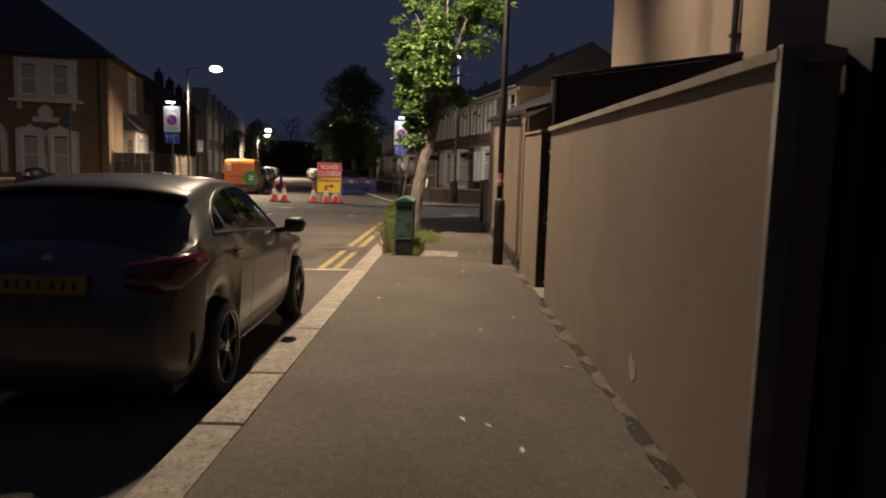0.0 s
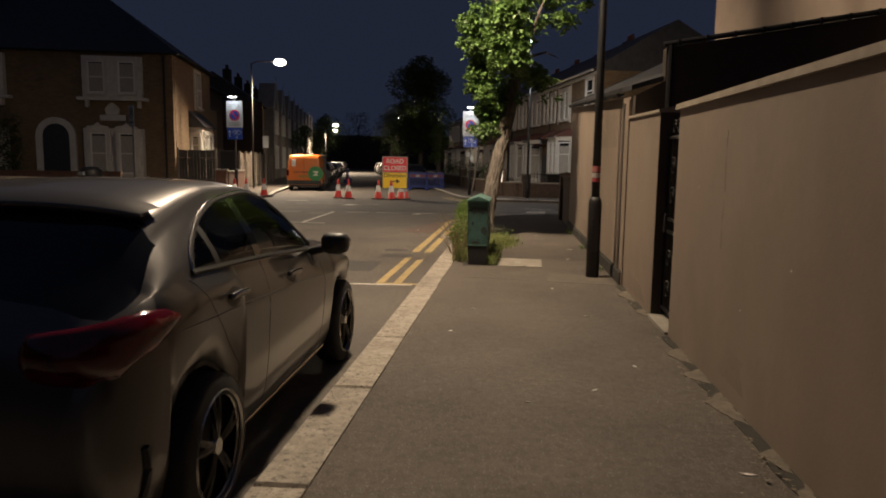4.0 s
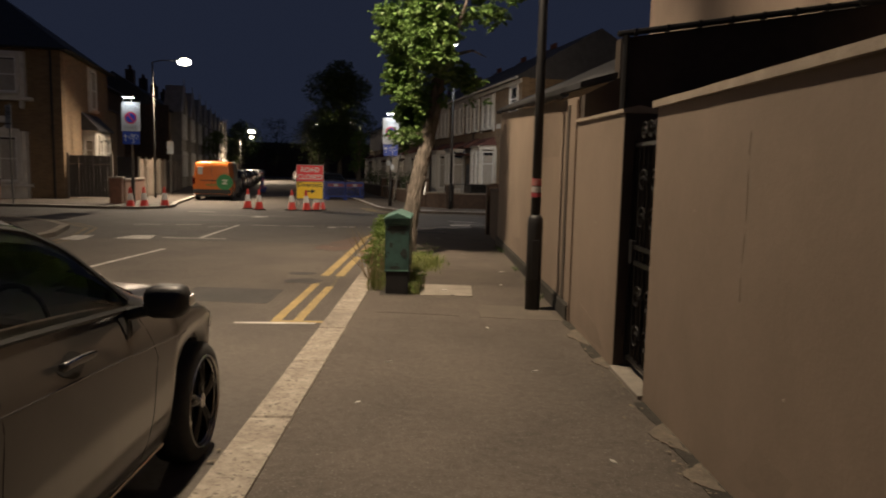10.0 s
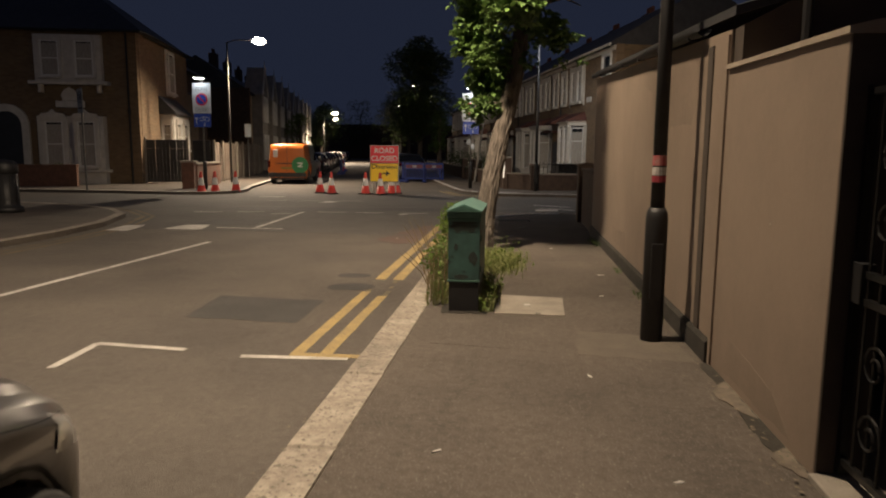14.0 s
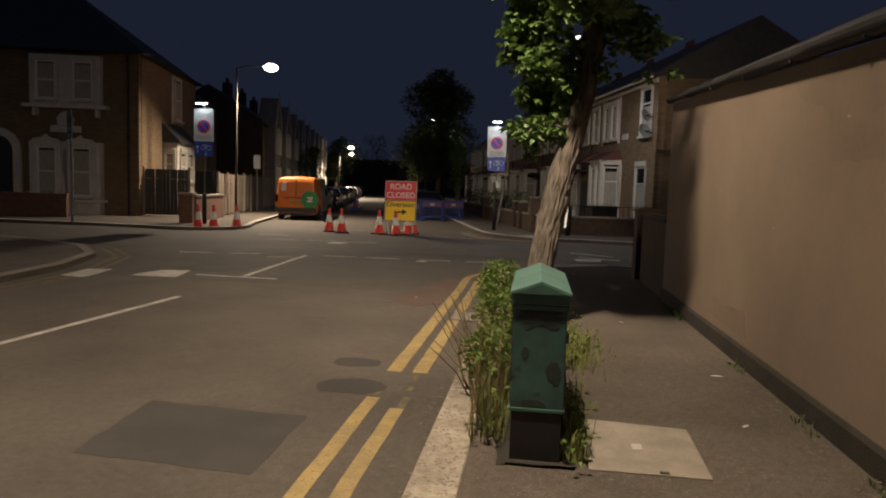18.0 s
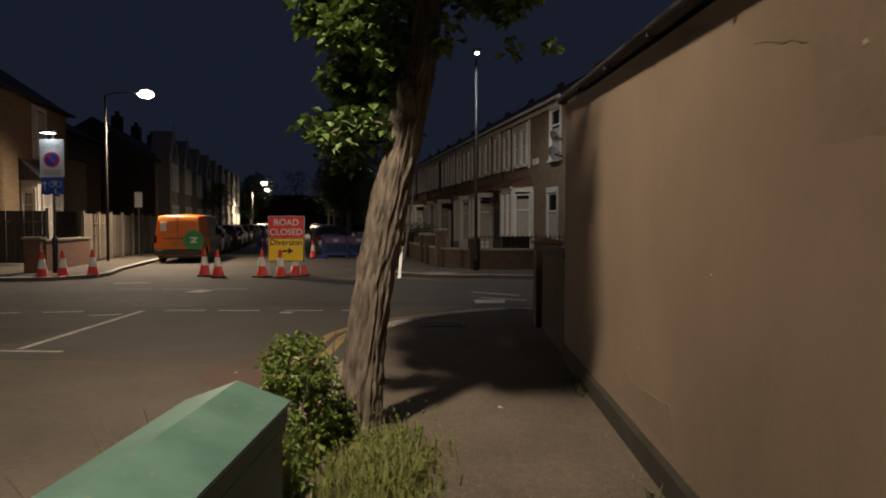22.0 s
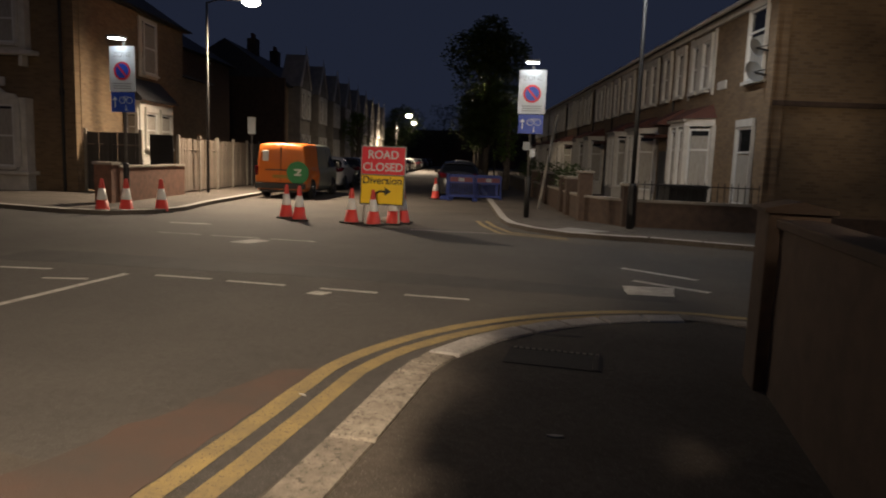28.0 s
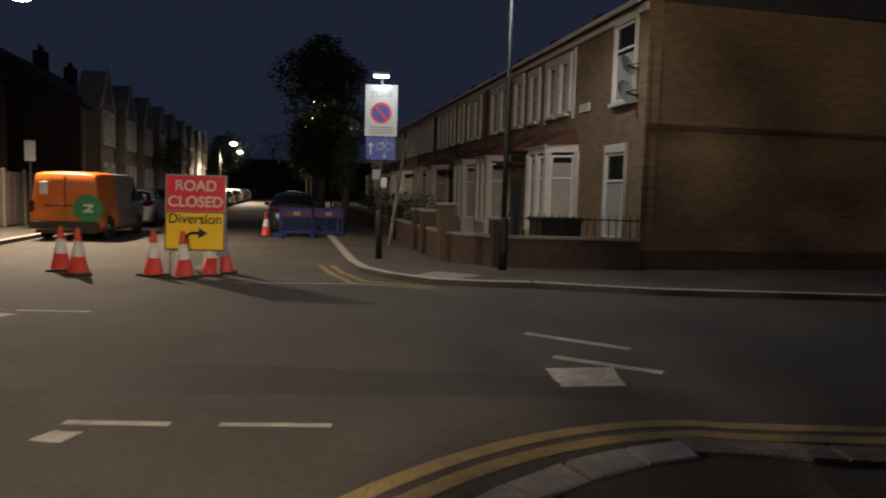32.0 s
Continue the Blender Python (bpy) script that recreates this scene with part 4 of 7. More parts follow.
def wheel(parent, x, y, r, sgn, spokes=5):
    w = part("tyre", bmesh.new(), M_TYRE, parent)
    bm = bmesh.new()
    prof = [(-.10, r * .70), (-.105, r * .80), (-.095, r * .95), (-.07, r), (.07, r), (.095, r * .95), (.105, r * .80), (.10, r * .70)]
    n = 28
    rings = [[bm.verts.new((a, q * math.cos(k * math.tau / n), q * math.sin(k * math.tau / n))) for a, q in prof] for k in range(n)]
    for k in range(n):
        for j in range(len(prof) - 1):
            bm.faces.new((rings[k][j], rings[k][j + 1], rings[(k + 1) % n][j + 1], rings[(k + 1) % n][j]))
    w.data = mesh_of(bm, "tyre", M_TYRE, True)
    w.location = (x, y, r)
    rim = bmesh.new()
    for a, b, q0, q1 in ((.100 * sgn, .112 * sgn, r * .79, r * .765), (.112 * sgn, .085 * sgn, r * .765, r * .70)):
        ra = [rim.verts.new((a, q0 * math.cos(k * math.tau / n), q0 * math.sin(k * math.tau / n))) for k in range(n)]
        rb = [rim.verts.new((b, q1 * math.cos(k * math.tau / n), q1 * math.sin(k * math.tau / n))) for k in range(n)]
        for k in range(n):
            rim.faces.new((ra[k], ra[(k + 1) % n], rb[(k + 1) % n], rb[k]))
    part("rim", rim, M_RIM, w, smooth=True)
    part("barrel", tube(bmesh.new(), [(.07 * sgn, 0, 0), (-.05 * sgn, 0, 0)], r * .66, n, False), M_RIMDARK, w, smooth=True)
    back = bmesh.new()
    bmesh.ops.create_circle(back, cap_ends=True, radius=r * .64, segments=n, matrix=Matrix.Translation((-.01 * sgn, 0, 0)) @ Matrix.Rotation(math.pi / 2, 4, "Y"))
    part("brake_disc", back, M_TRIM, w)
    for k in range(spokes):
        for d in (-.14, .14):
            a = k * math.tau / spokes + 0.3
            c0, s0, c1, s1 = math.cos(a), math.sin(a), math.cos(a + d), math.sin(a + d)
            part("spoke", tube(bmesh.new(), [(.075 * sgn, r * .12 * c0, r * .12 * s0), (.085 * sgn, r * .40 * math.cos(a + d * .8), r * .40 * math.sin(a + d * .8)), (.078 * sgn, r * .69 * c1, r * .69 * s1)], [.022, .017, .015], 6), M_RIMDARK, w)
    hub = bmesh.new()
    bmesh.ops.create_cone(hub, cap_ends=True, segments=14, radius1=r * .15, radius2=r * .12, depth=.03, matrix=Matrix.Translation((.08 * sgn, 0, 0)) @ Matrix.Rotation(math.pi / 2 * sgn, 4, "Y"))
    part("hub_cap", hub, M_RIM, w)
    return w


def seat(parent, x, y):
    bm = bmesh.new()
    bx(bm, x - .25, x + .25, y - .25, y + .27, .42, .58, bevel=.05)
    part("seat", bm, M_SEAT, parent)
    part("seat_back", profile(bmesh.new(), [(y - .22, .5), (y - .10, .5), (y - .22, 1.08), (y - .33, 1.08)], "x", x - .23, x + .23), M_SEAT, parent)
    part("headrest", bx(bmesh.new(), x - .13, x + .13, y - .36, y - .26, 1.10, 1.28, bevel=.03), M_SEAT, parent)


def tail_light(sgn):
    """A lamp glass that wraps round the rear corner."""
    bm = bmesh.new()
    rows = []
    for x, y, z0, z1 in ((.47, -.690, .87, .95), (.50, -.698, .83, .985), (.58, -.698, .81, 1.0), (.69, -.675, .80, 1.015), (.785, -.60, .82, 1.03), (.835, -.47, .87, 1.04), (.862, -.36, .93, 1.035), (.868, -.30, .97, 1.015)):
        out = Vector((x - .2, y + .1, 0)).normalized()
        zm = (z0 + z1) / 2
        rows.append([bm.verts.new((sgn * (x - out.x * d), y - out.y * d, z)) for z, d in ((z0, .05), (z0 + .012, .006), (zm, -.004), (z1 - .012, .012), (z1, .06))])
    for a, b in zip(rows, rows[1:]):
        for j in range(4):
            bm.faces.new((a[j], a[j + 1], b[j + 1], b[j]))
    bm.faces.new(rows[0])
    bm.faces.new(rows[-1])
    return bm


def spoiler():
    """The curved lip that carries the roof on over the rear window."""
    bm = bmesh.new()
    rows = []
    for i in range(17):
        x = -.64 + i * .08
        k = abs(x) / .64
        y0, z0 = -.245 + .09 * k ** 2.5, 1.415 - .05 * k ** 3
        rows.append([bm.verts.new(p) for p in ((x, .02, 1.470 - .075 * k ** 3), (x, y0, z0 + .014), (x, y0 - .008, z0), (x, y0 + .02, z0 - .018), (x, -.10, 1.39 - .06 * k ** 3))])
    for a, b in zip(rows, rows[1:]):
        for j in range(4):
            bm.faces.new((a[j], a[j + 1], b[j + 1], b[j]))
    return bm


def hatchback(m, paint, label, near=False, plate=True):
    c = thing("car", label, "car", m=m)
    sh = Shell(HATCH)
    sh.build(c, paint)
    for sgn in (1, -1):
        for y0, y1 in ((-.055, .20), (.24, .70), (.77, 1.79)):
            part("side_window", sh.pane(y0, y1, sgn=sgn, out=.002), M_GLASS if near else M_DGLASS, c)
        ring = [(y, between(HATCH["belt"], y) + .012) for y in [-.07 + i * .104 for i in range(19)]]
        part("window_trim", sh.line(ring, .014, sgn, .004), M_TRIM, c)
        top = [(y, sh.window_top(y) + .012) for y in [-.06, -.05, -.03, .0, .04] + [.08 + i * .057 for i in range(31)]]
        part("window_seal", sh.line(top, .013, sgn, .001), M_TRIM, c)
        part("chrome_strip", sh.line([(y, z + .012) for y, z in top], .005, sgn, .006), M_CHROME, c)
        part("pillar", sh.pane(.69, .79, .0, .006, sgn), M_DGLASS, c)
        part("window_divider", sh.pane(.195, .245, .0, .006, sgn), M_TRIM, c)
        for y in HATCH["axles"]:
            wheel(c, sgn * .785, y, .33, sgn)
            arch = bmesh.new()
            pts = [(y + .372 * math.cos(a), .325 + .372 * math.sin(a)) for a in [i * math.pi / 10 for i in range(11)]]
            tube(arch, [(sgn * (sh.side(min(max(p, -.6), 3.1), q + .01) - .02), p, q) for p, q in pts], .02, 5)
            part("arch_lip", arch, M_TRIM, c)
            part("wheel_housing", bx(bmesh.new(), *sorted((sgn * .35, sgn * .62)), y - .37, y + .37, .2, .72), M_TRIM, c)
        part("tail_light", tail_light(sgn), M_TAIL, c, smooth=True)
        part("headlight", sh.skin(2.74, 3.12, lambda f: .70 - .05 * f, lambda f: .83 - .17 * f, .006, sgn), M_LAMP, c, smooth=True)
        mirror = part("door_mirror", bx(bmesh.new(), *sorted((sgn * .91, sgn * 1.09)), 1.62, 1.78, .985, 1.125, bevel=.045), M_TRIM, c, smooth=True)
        part("mirror_arm", tube(bmesh.new(), [(sgn * .80, 1.72, .985), (sgn * .94, 1.70, 1.02)], .028, 8), M_TRIM, mirror)
        part("mirror_trim", bx(bmesh.new(), *sorted((sgn * 1.075, sgn * 1.095)), 1.70, 1.77, 1.03, 1.075, bevel=.006), M_CHROME, mirror)
        part("mirror_panel", sh.skin(1.62, 1.78, lambda f: .90 + .02 * f, lambda f: .995 - .01 * f, .005, sgn, 4), M_TRIM, c)
        for y, d in ((.13, .13), (1.06, .085)):
            part("handle_recess", sh.skin(y, y + .20, lambda f: .835 + d - .045 * math.sin(f * math.pi), lambda f: .845 + d + .04 * math.sin(f * math.pi), .003, sgn), M_TRIM, c)
            h = part("door_handle", sh.line([(y - .01, .858 + d), (y + .1, .856 + d), (y + .21, .848 + d)], .017, sgn, .028), paint, c, smooth=True)
            part("handle_trim", sh.line([(y - .01, .868 + d), (y + .1, .866 + d), (y + .21, .858 + d)], .006, sgn, .041), M_CHROME, h)
        for seam in ([(.74, 1.07), (.72, .7), (.71, .30)], [(1.80, .97), (1.90, .75), (1.87, .45), (1.80, .30)], [(-.12, 1.10), (-.02, .98), (.14, .82), (.33, .62), (.40, .36)], [(.4, .285), (1.1, .285), (1.8, .285)],
                     [(2.12, .925), (2.5, .868), (2.85, .79)], [(-.46, 1.04), (-.42, 1.0)]):
            part("seam", sh.line(seam, .004, sgn, -.002), M_TRIM, c)
        part("sill_trim", sh.skin(.40, 2.10, lambda f: .20, lambda f: .245, .012, sgn), M_TRIM, c)
        part("sill_line", sh.line([(.42, .25), (1.2, .25), (2.1, .25)], .006, sgn, .014), M_CHROME, c)
        part("vent", sh.line([(-.50, .34), (-.49, .44), (-.51, .54)], .018, sgn, .0), M_TRIM, c)
        part("body_crease", sh.line([(-.30, .93), (.4, .905), (1.2, .86), (2.0, .80), (2.3, .78)], .004, sgn, -.001), paint, c)
    part("underbody", box(-.72, .72, -.60, 2.95, .17, .30), M_TRIM, c)
    part("rear_diffuser", box(-.56, .56, -.685, -.5, .24, .40, bevel=.03), M_TRIM, c)
    part("spoiler", spoiler(), paint, c, smooth=True)
    part("number_plate", box(-.26, .26, -.715, -.675, .80, .91), M_PLATE, c, "yellow rear number plate")
    for k in range(7):
        x = -.215 + k * .062 + (.02 if k > 3 else 0)
        part("plate_mark", box(x + .008, x + .030, -.718, -.714, .83, .88), M_TRIM, c)
    part("badge", tube(bmesh.new(), [(0, -.632, 1.0), (0, -.58, 1.0)], .034, 18), M_CHROME if near else M_TRIM, c)
    part("grille", box(-.40, .40, 3.10, 3.19, .42, .58, bevel=.03), M_TRIM, c)
    part("front_plate", box(-.26, .26, 3.18, 3.20, .44, .55), M_WPLATE, c)
    part("interior_floor", box(-.70, .70, -.55, 2.1, .30, .36), M_TRIM, c)
    part("dashboard", box(-.68, .68, 1.55, 2.05, .62, .92, bevel=.05), M_TRIM, c)
    if near:
        for x in (-.36, .36):
            seat(c, x, .90)
        part("rear_bench", box(-.62, .62, -.05, .36, .40, .58, bevel=.05), M_SEAT, c)
        part("rear_backrest", box(-.62, .62, -.24, -.08, .50, 1.04, bevel=.05), M_SEAT, c)
        ringm = bmesh.new()
        tube(ringm, [(.36 + .18 * math.cos(k * math.tau / 20), 1.45 + .06 * math.sin(k * math.tau / 20), .90 + .17 * math.sin(k * math.tau / 20)) for k in range(21)], .014, 6)
        part("steering_wheel", ringm, M_TRIM, c)
    return c


car_near = hatchback(pose(-0.40, 5.68, ROAD, 0, 0, 0.6), M_CAR, "grey metallic hatchback car parked at the kerb", near=True)

# ---- van ----
M_ORANGE = mat("orange_van_paint", (0.62, 0.16, 0.018), (0.56, 0.14, 0.016), 0.35, 3, 200, 0.0, coat=0.4)
M_SILVER = mat("silver_green_van_paint", (0.30, 0.33, 0.29), (0.26, 0.29, 0.25), 0.3, 3, 200, 0.0, metal=0.4, coat=0.4)
M_GREEN = mat("green_decal", (0.03, 0.22, 0.07), (0.025, 0.19, 0.06), 0.5, 4, 60, 0.0)
M_DECAL = mat("pale_decal", (0.62, 0.64, 0.55), (0.55, 0.57, 0.5), 0.5, 4, 60, 0.0)
van = thing("van", "orange and grey delivery van parked at the kerb", "van", m=FAR @ pose(-8.02, 7.0, ROAD, 0, 0, -3.5))
sv = Shell(VAN)
sv.build(van, M_ORANGE, M_SILVER, 0.75)
for sgn in (1, -1):
    part("side_window", sv.pane(2.2, 3.35, sgn=sgn), M_DGLASS, van)
    for y in VAN["axles"]:
        wheel(van, sgn * .83, y, .34, sgn, 6)
        part("wheel_housing", bx(bmesh.new(), *sorted((sgn * .35, sgn * .70)), y - .4, y + .4, .2, .75), M_TRIM, van)
    part("tail_light", bx(bmesh.new(), *sorted((sgn * .80, sgn * .93)), -1.0, -.90, .80, 1.12, bevel=.02), M_TAIL, van)
    part("door_mirror", bx(bmesh.new(), *sorted((sgn * .97, sgn * 1.16)), 2.95, 3.08, 1.08, 1.32, bevel=.03), M_TRIM, van)
    for seam in ([(.75, .35), (.75, 1.0), (.75, 1.85)], [(2.1, .4), (2.1, 1.0), (2.1, 1.85)], [(.75, 1.05), (2.1, 1.05)]):
        part("seam", sv.line(seam, .007, sgn, -.001), M_TRIM, van)
part("rear_bumper", box(-.90, .90, -1.08, -.95, .34, .56, bevel=.03), M_TRIM, van)
part("door_seam", box(-.006, .006, -1.004, -.9, .6, 1.80), M_TRIM, van)
part("door_window", box(-.66, -.44, -.985, -.93, 1.30, 1.66, bevel=.02), M_WPLATE, van, "pale notice in the rear door window")
part("tailgate_strip", box(-.55, .55, -1.03, -.96, .98, 1.02, bevel=.008), M_TRIM, van)
part("number_plate", box(-.28, .28, -1.03, -.98, .72, .83), M_PLATE, van)
disc = bmesh.new()
bmesh.ops.create_circle(disc, cap_ends=True, radius=.40, segments=32)
decal = part("round_decal", disc, M_GREEN, van, "round green emblem", m=Matrix.Translation((.62, -1.035, .92)) @ Matrix.Rotation(math.pi / 2, 4, "X"))
for pts in ([(-.13, .13), (.13, .13), (.13, .07), (-.13, .07)], [(.13, .07), (.04, .07), (-.13, -.10), (-.04, -.10)], [(-.13, -.04), (.13, -.04), (.13, -.10), (-.13, -.10)]):
    part("decal_bar", slab(bmesh.new(), pts, 0.002, 0.006 + 0.001 * random.random()), M_DECAL, decal)
part("underbody", box(-.8, .8, -.9, 3.8, .22, .40), M_TRIM, van)

# ---- cars parked along the far street ----
M_CWHITE = mat("white_car_paint", (0.62, 0.62, 0.60), (0.55, 0.55, 0.53), 0.3, 3, 200, 0.0, coat=0.5)
M_CDARK = mat("dark_car_paint", (0.03, 0.032, 0.04), (0.025, 0.026, 0.03), 0.25, 3, 200, 0.0, coat=0.6)
M_CBLUE = mat("blue_car_paint", (0.05, 0.07, 0.13), (0.04, 0.06, 0.11), 0.25, 3, 200, 0.0, coat=0.6)
white_car = hatchback(FAR @ pose(-8.0, 14.2, ROAD), M_CWHITE, "white car parked along the far street")
dark_car = hatchback(FAR @ pose(-7.95, 19.6, ROAD), M_CDARK, "dark car parked along the far street")
for v, src in ((24.8, white_car), (30.0, dark_car), (35.4, dark_car), (40.8, white_car), (46.5, dark_car)):
    copy_thing(src, FAR @ pose(-8.0 + 0.1 * random.random(), v, ROAD))
blue_car = hatchback(FAR @ pose(-1.85, 11.0, ROAD), M_CDARK, "dark car parked behind blue barriers")
for v, src in ((16.5, white_car), (22.0, dark_car), (28.0, white_car), (34, dark_car), (40, dark_car)):
    copy_thing(src, FAR @ pose(-1.8 + 0.1 * random.random(), v, ROAD))
def far_car(m, paint, label):
    """A parked car seen only from far off."""
    c = thing("car", label, "car", "cars down the street", m=m)
    sh = Shell(HATCH)
    sh.build(c, paint)
    for sgn in (1, -1):
        part("side_window", sh.pane(-.05, 1.79, sgn=sgn, out=.004), M_DGLASS, c)
        part("tail_light", tail_light(sgn), M_TAIL, c)
        for y in HATCH["axles"]:
            part("tyre", tube(bmesh.new(), [(sgn * .68, y, .33), (sgn * .88, y, .33)], .33, 18), M_TYRE, c)
    part("number_plate", box(-.26, .26, -.715, -.675, .80, .91), M_PLATE, c)
    return c


far_light = far_car(FAR @ pose(-8.0, 52.0, ROAD), M_CWHITE, "pale car parked far down the street")
far_dark = far_car(FAR @ pose(-7.95, 57.6, ROAD), M_CDARK, "dark car parked far down the street")
for i in range(10):
    copy_thing((far_light, far_dark, far_dark)[(i * 7) % 3], FAR @ pose(-8.0 + .12 * random.random(), 63 + i * 5.5, ROAD))
for i in range(6):
    copy_thing((far_dark, far_light)[i % 2], FAR @ pose(-1.8 + .1 * random.random(), 46 + i * 5.6, ROAD))
opp_car = hatchback(pose(-5.6, 8.6, ROAD), M_CWHITE, "white car parked across the road")

# ---- writing ----
def words(text, size, material, parent, m, name="lettering", bold=0.0):
    """Flat raised letters in the built-in font, as a mesh."""
    cu = bpy.data.curves.new("letters", "FONT")
    cu.body, cu.size, cu.align_x, cu.align_y, cu.extrude, cu.offset = text, size, "CENTER", "CENTER", 0.002, bold
    tmp = bpy.data.objects.new("letters", cu)
    scene.collection.objects.link(tmp)
    bpy.context.view_layer.update()
    me = bpy.data.meshes.new_from_object(tmp.evaluated_get(bpy.context.evaluated_depsgraph_get()))
    bpy.data.objects.remove(tmp)
    me.materials.clear()
    me.materials.append(material)
    ob = new(name, me)
    ob.matrix_basis, ob.parent = m, parent
    return ob


FRONT = Matrix.Rotation(math.pi / 2, 4, "X")    # lays a flat drawing upright, facing the walker


def disc(r, z0=0.0, z1=0.004, n=32):
    return slab(bmesh.new(), [(r * math.cos(k * math.tau / n), r * math.sin(k * math.tau / n)) for k in range(n)], z0, z1)


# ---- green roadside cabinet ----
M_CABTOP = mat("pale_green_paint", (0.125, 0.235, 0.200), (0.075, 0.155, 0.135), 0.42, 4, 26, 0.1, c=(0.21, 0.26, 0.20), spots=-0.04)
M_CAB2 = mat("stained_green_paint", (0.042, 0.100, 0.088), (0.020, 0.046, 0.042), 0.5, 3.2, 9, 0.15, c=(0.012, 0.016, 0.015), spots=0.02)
cab = thing("roadside_cabinet", "dark green metal utility cabinet with a pitched top on the footway", "cabinet", m=pose(1.30, 13.0, 0, 0, 0, -0.5))
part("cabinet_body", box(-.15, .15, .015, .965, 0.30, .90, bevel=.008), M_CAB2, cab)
part("cabinet_base", box(-.14, .14, .02, .96, 0.0, .30), M_BLACK, cab, "black lower panel")
part("base_rim", box(-.155, .155, .008, .975, .285, .305, bevel=.003), M_CAB, cab)
part("collar", box(-.157, .157, .004, .98, .865, .89, bevel=.004), M_CAB, cab)
part("lid_skirt", box(-.162, .162, -.008, .985, .895, .955, bevel=.006), M_CAB, cab)
lid = bmesh.new()
profile(lid, [(-.168, .952), (.168, .952), (.168, .962), (0, 1.025), (-.168, .962)], "y", -.014, .995)
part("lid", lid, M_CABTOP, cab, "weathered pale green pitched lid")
part("gable_plate", profile(bmesh.new(), [(-.152, .956), (.152, .956), (0, 1.012)], "y", -.020, -.013), M_CAB, cab)
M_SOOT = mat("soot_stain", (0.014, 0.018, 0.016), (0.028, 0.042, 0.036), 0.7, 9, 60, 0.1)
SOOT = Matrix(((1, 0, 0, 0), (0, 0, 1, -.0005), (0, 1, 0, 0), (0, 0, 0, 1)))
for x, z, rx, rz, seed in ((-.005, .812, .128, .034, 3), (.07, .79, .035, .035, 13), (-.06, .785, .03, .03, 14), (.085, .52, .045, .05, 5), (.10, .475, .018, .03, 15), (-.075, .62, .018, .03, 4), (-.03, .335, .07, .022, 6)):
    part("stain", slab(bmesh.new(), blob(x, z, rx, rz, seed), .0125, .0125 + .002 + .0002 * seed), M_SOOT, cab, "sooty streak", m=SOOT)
part("vent_slot", box(-.11, .12, .010, .014, .842, .856), M_BLACK, cab)
part("door_gap", box(-.153, -.149, .05, .93, .32, .86), M_BLACK, cab)
for z in (.40, .70):
    part("hinge", tube(bmesh.new(), [(.155, .08, z - .03), (.155, .08, z + .03)], .009, 8), M_CAB, cab)
part("lock", tube(bmesh.new(), [(-.149, .5, .55), (-.165, .5, .55)], .014, 10), M_STEEL, cab)
patch("cabinet_footing", [(1.08, 12.92), (1.53, 12.92), (1.5, 14.1), (1.1, 14.1)], 0.0, M_PLINTH, "dark footing round the cabinet", 0.01)

# ---- lamp columns ----
M_LED = glow("lamp_glow", (1.0, 0.86, 0.66), 25)
M_LEDW = glow("cool_lamp_glow", (0.92, 0.97, 1.0), 16)
M_GREY = mat("grey_galvanised", (0.16, 0.16, 0.155), (0.11, 0.11, 0.105), 0.5, 6, 70, 0.1, metal=0.5)


def column(name, label, foot, top, arm, head, paint, base=True, bulb=1.0):
    c = thing(name, label, "street lamp")
    x, y = foot
    if base:
        part("base", tube(bmesh.new(), [(x, y, -.02), (x, y, .99), (x, y, 1.04), (x, y, 1.08)], [.088, .088, .082, .062], 16), paint, c, smooth=True)
        part("base_door", box(x - .045, x + .045, y - .089, y - .07, .35, .80, bevel=.006), paint, c)
    part("shaft", tube(bmesh.new(), [(x, y, .0 if not base else 1.0), (x, y, 2.6), (x, y, top)], [.055, .052, .038], 12), paint, c, smooth=True)
    ax, ay = arm
    if math.dist(arm, foot) > 0.05:
        part("arm", tube(bmesh.new(), [(x, y, top - .02), (x + (ax - x) * .3, y + (ay - y) * .3, top + .12), (ax, ay, top + .16)], .026, 8), paint, c, smooth=True)
    d = Vector((ax - x, ay - y, 0))
    d = d.normalized() if d.length > 0.05 else Vector((-1, 0, 0))
    ang = math.degrees(math.atan2(d.y, d.x))
    h = part("lantern", box(-.05, .45, -.13, .13, 0, .09, bevel=.03), paint, c, m=pose(ax, ay, top + .14, 0, 0, ang))
    bowl = bmesh.new()
    bmesh.ops.create_uvsphere(bowl, u_segments=16, v_segments=10, radius=1, matrix=Matrix.Translation((.24, 0, -.002)) @ Matrix.Diagonal((.19 * bulb, .12 * bulb, .10 * bulb, 1)))
    part("lens", bowl, head, h, "glowing lens", smooth=True)
    return c


column("street_lamp", "black street lamp column on the footway beside the wall", (2.895, 12.22), 7.4, (0.75, 11.78), M_LED, M_BLACK)
part("sticker", tube(bmesh.new(), [(2.895, 12.22, 1.41), (2.895, 12.22, 1.49)], .0555, 14, cap=False), mat("torn_sticker", (0.34, 0.035, 0.05), (0.30, 0.16, 0.14), 0.7, 16, 60, 0.0), scene.objects["street_lamp"], "torn red and white sticker")
part("sticker", tube(bmesh.new(), [(2.895, 12.22, 1.28), (2.895, 12.22, 1.33)], .0557, 14, cap=False), mat("red_sticker", (0.34, 0.035, 0.05), (0.22, 0.03, 0.04), 0.6, 16, 60, 0.0), scene.objects["street_lamp"], "red sticker")
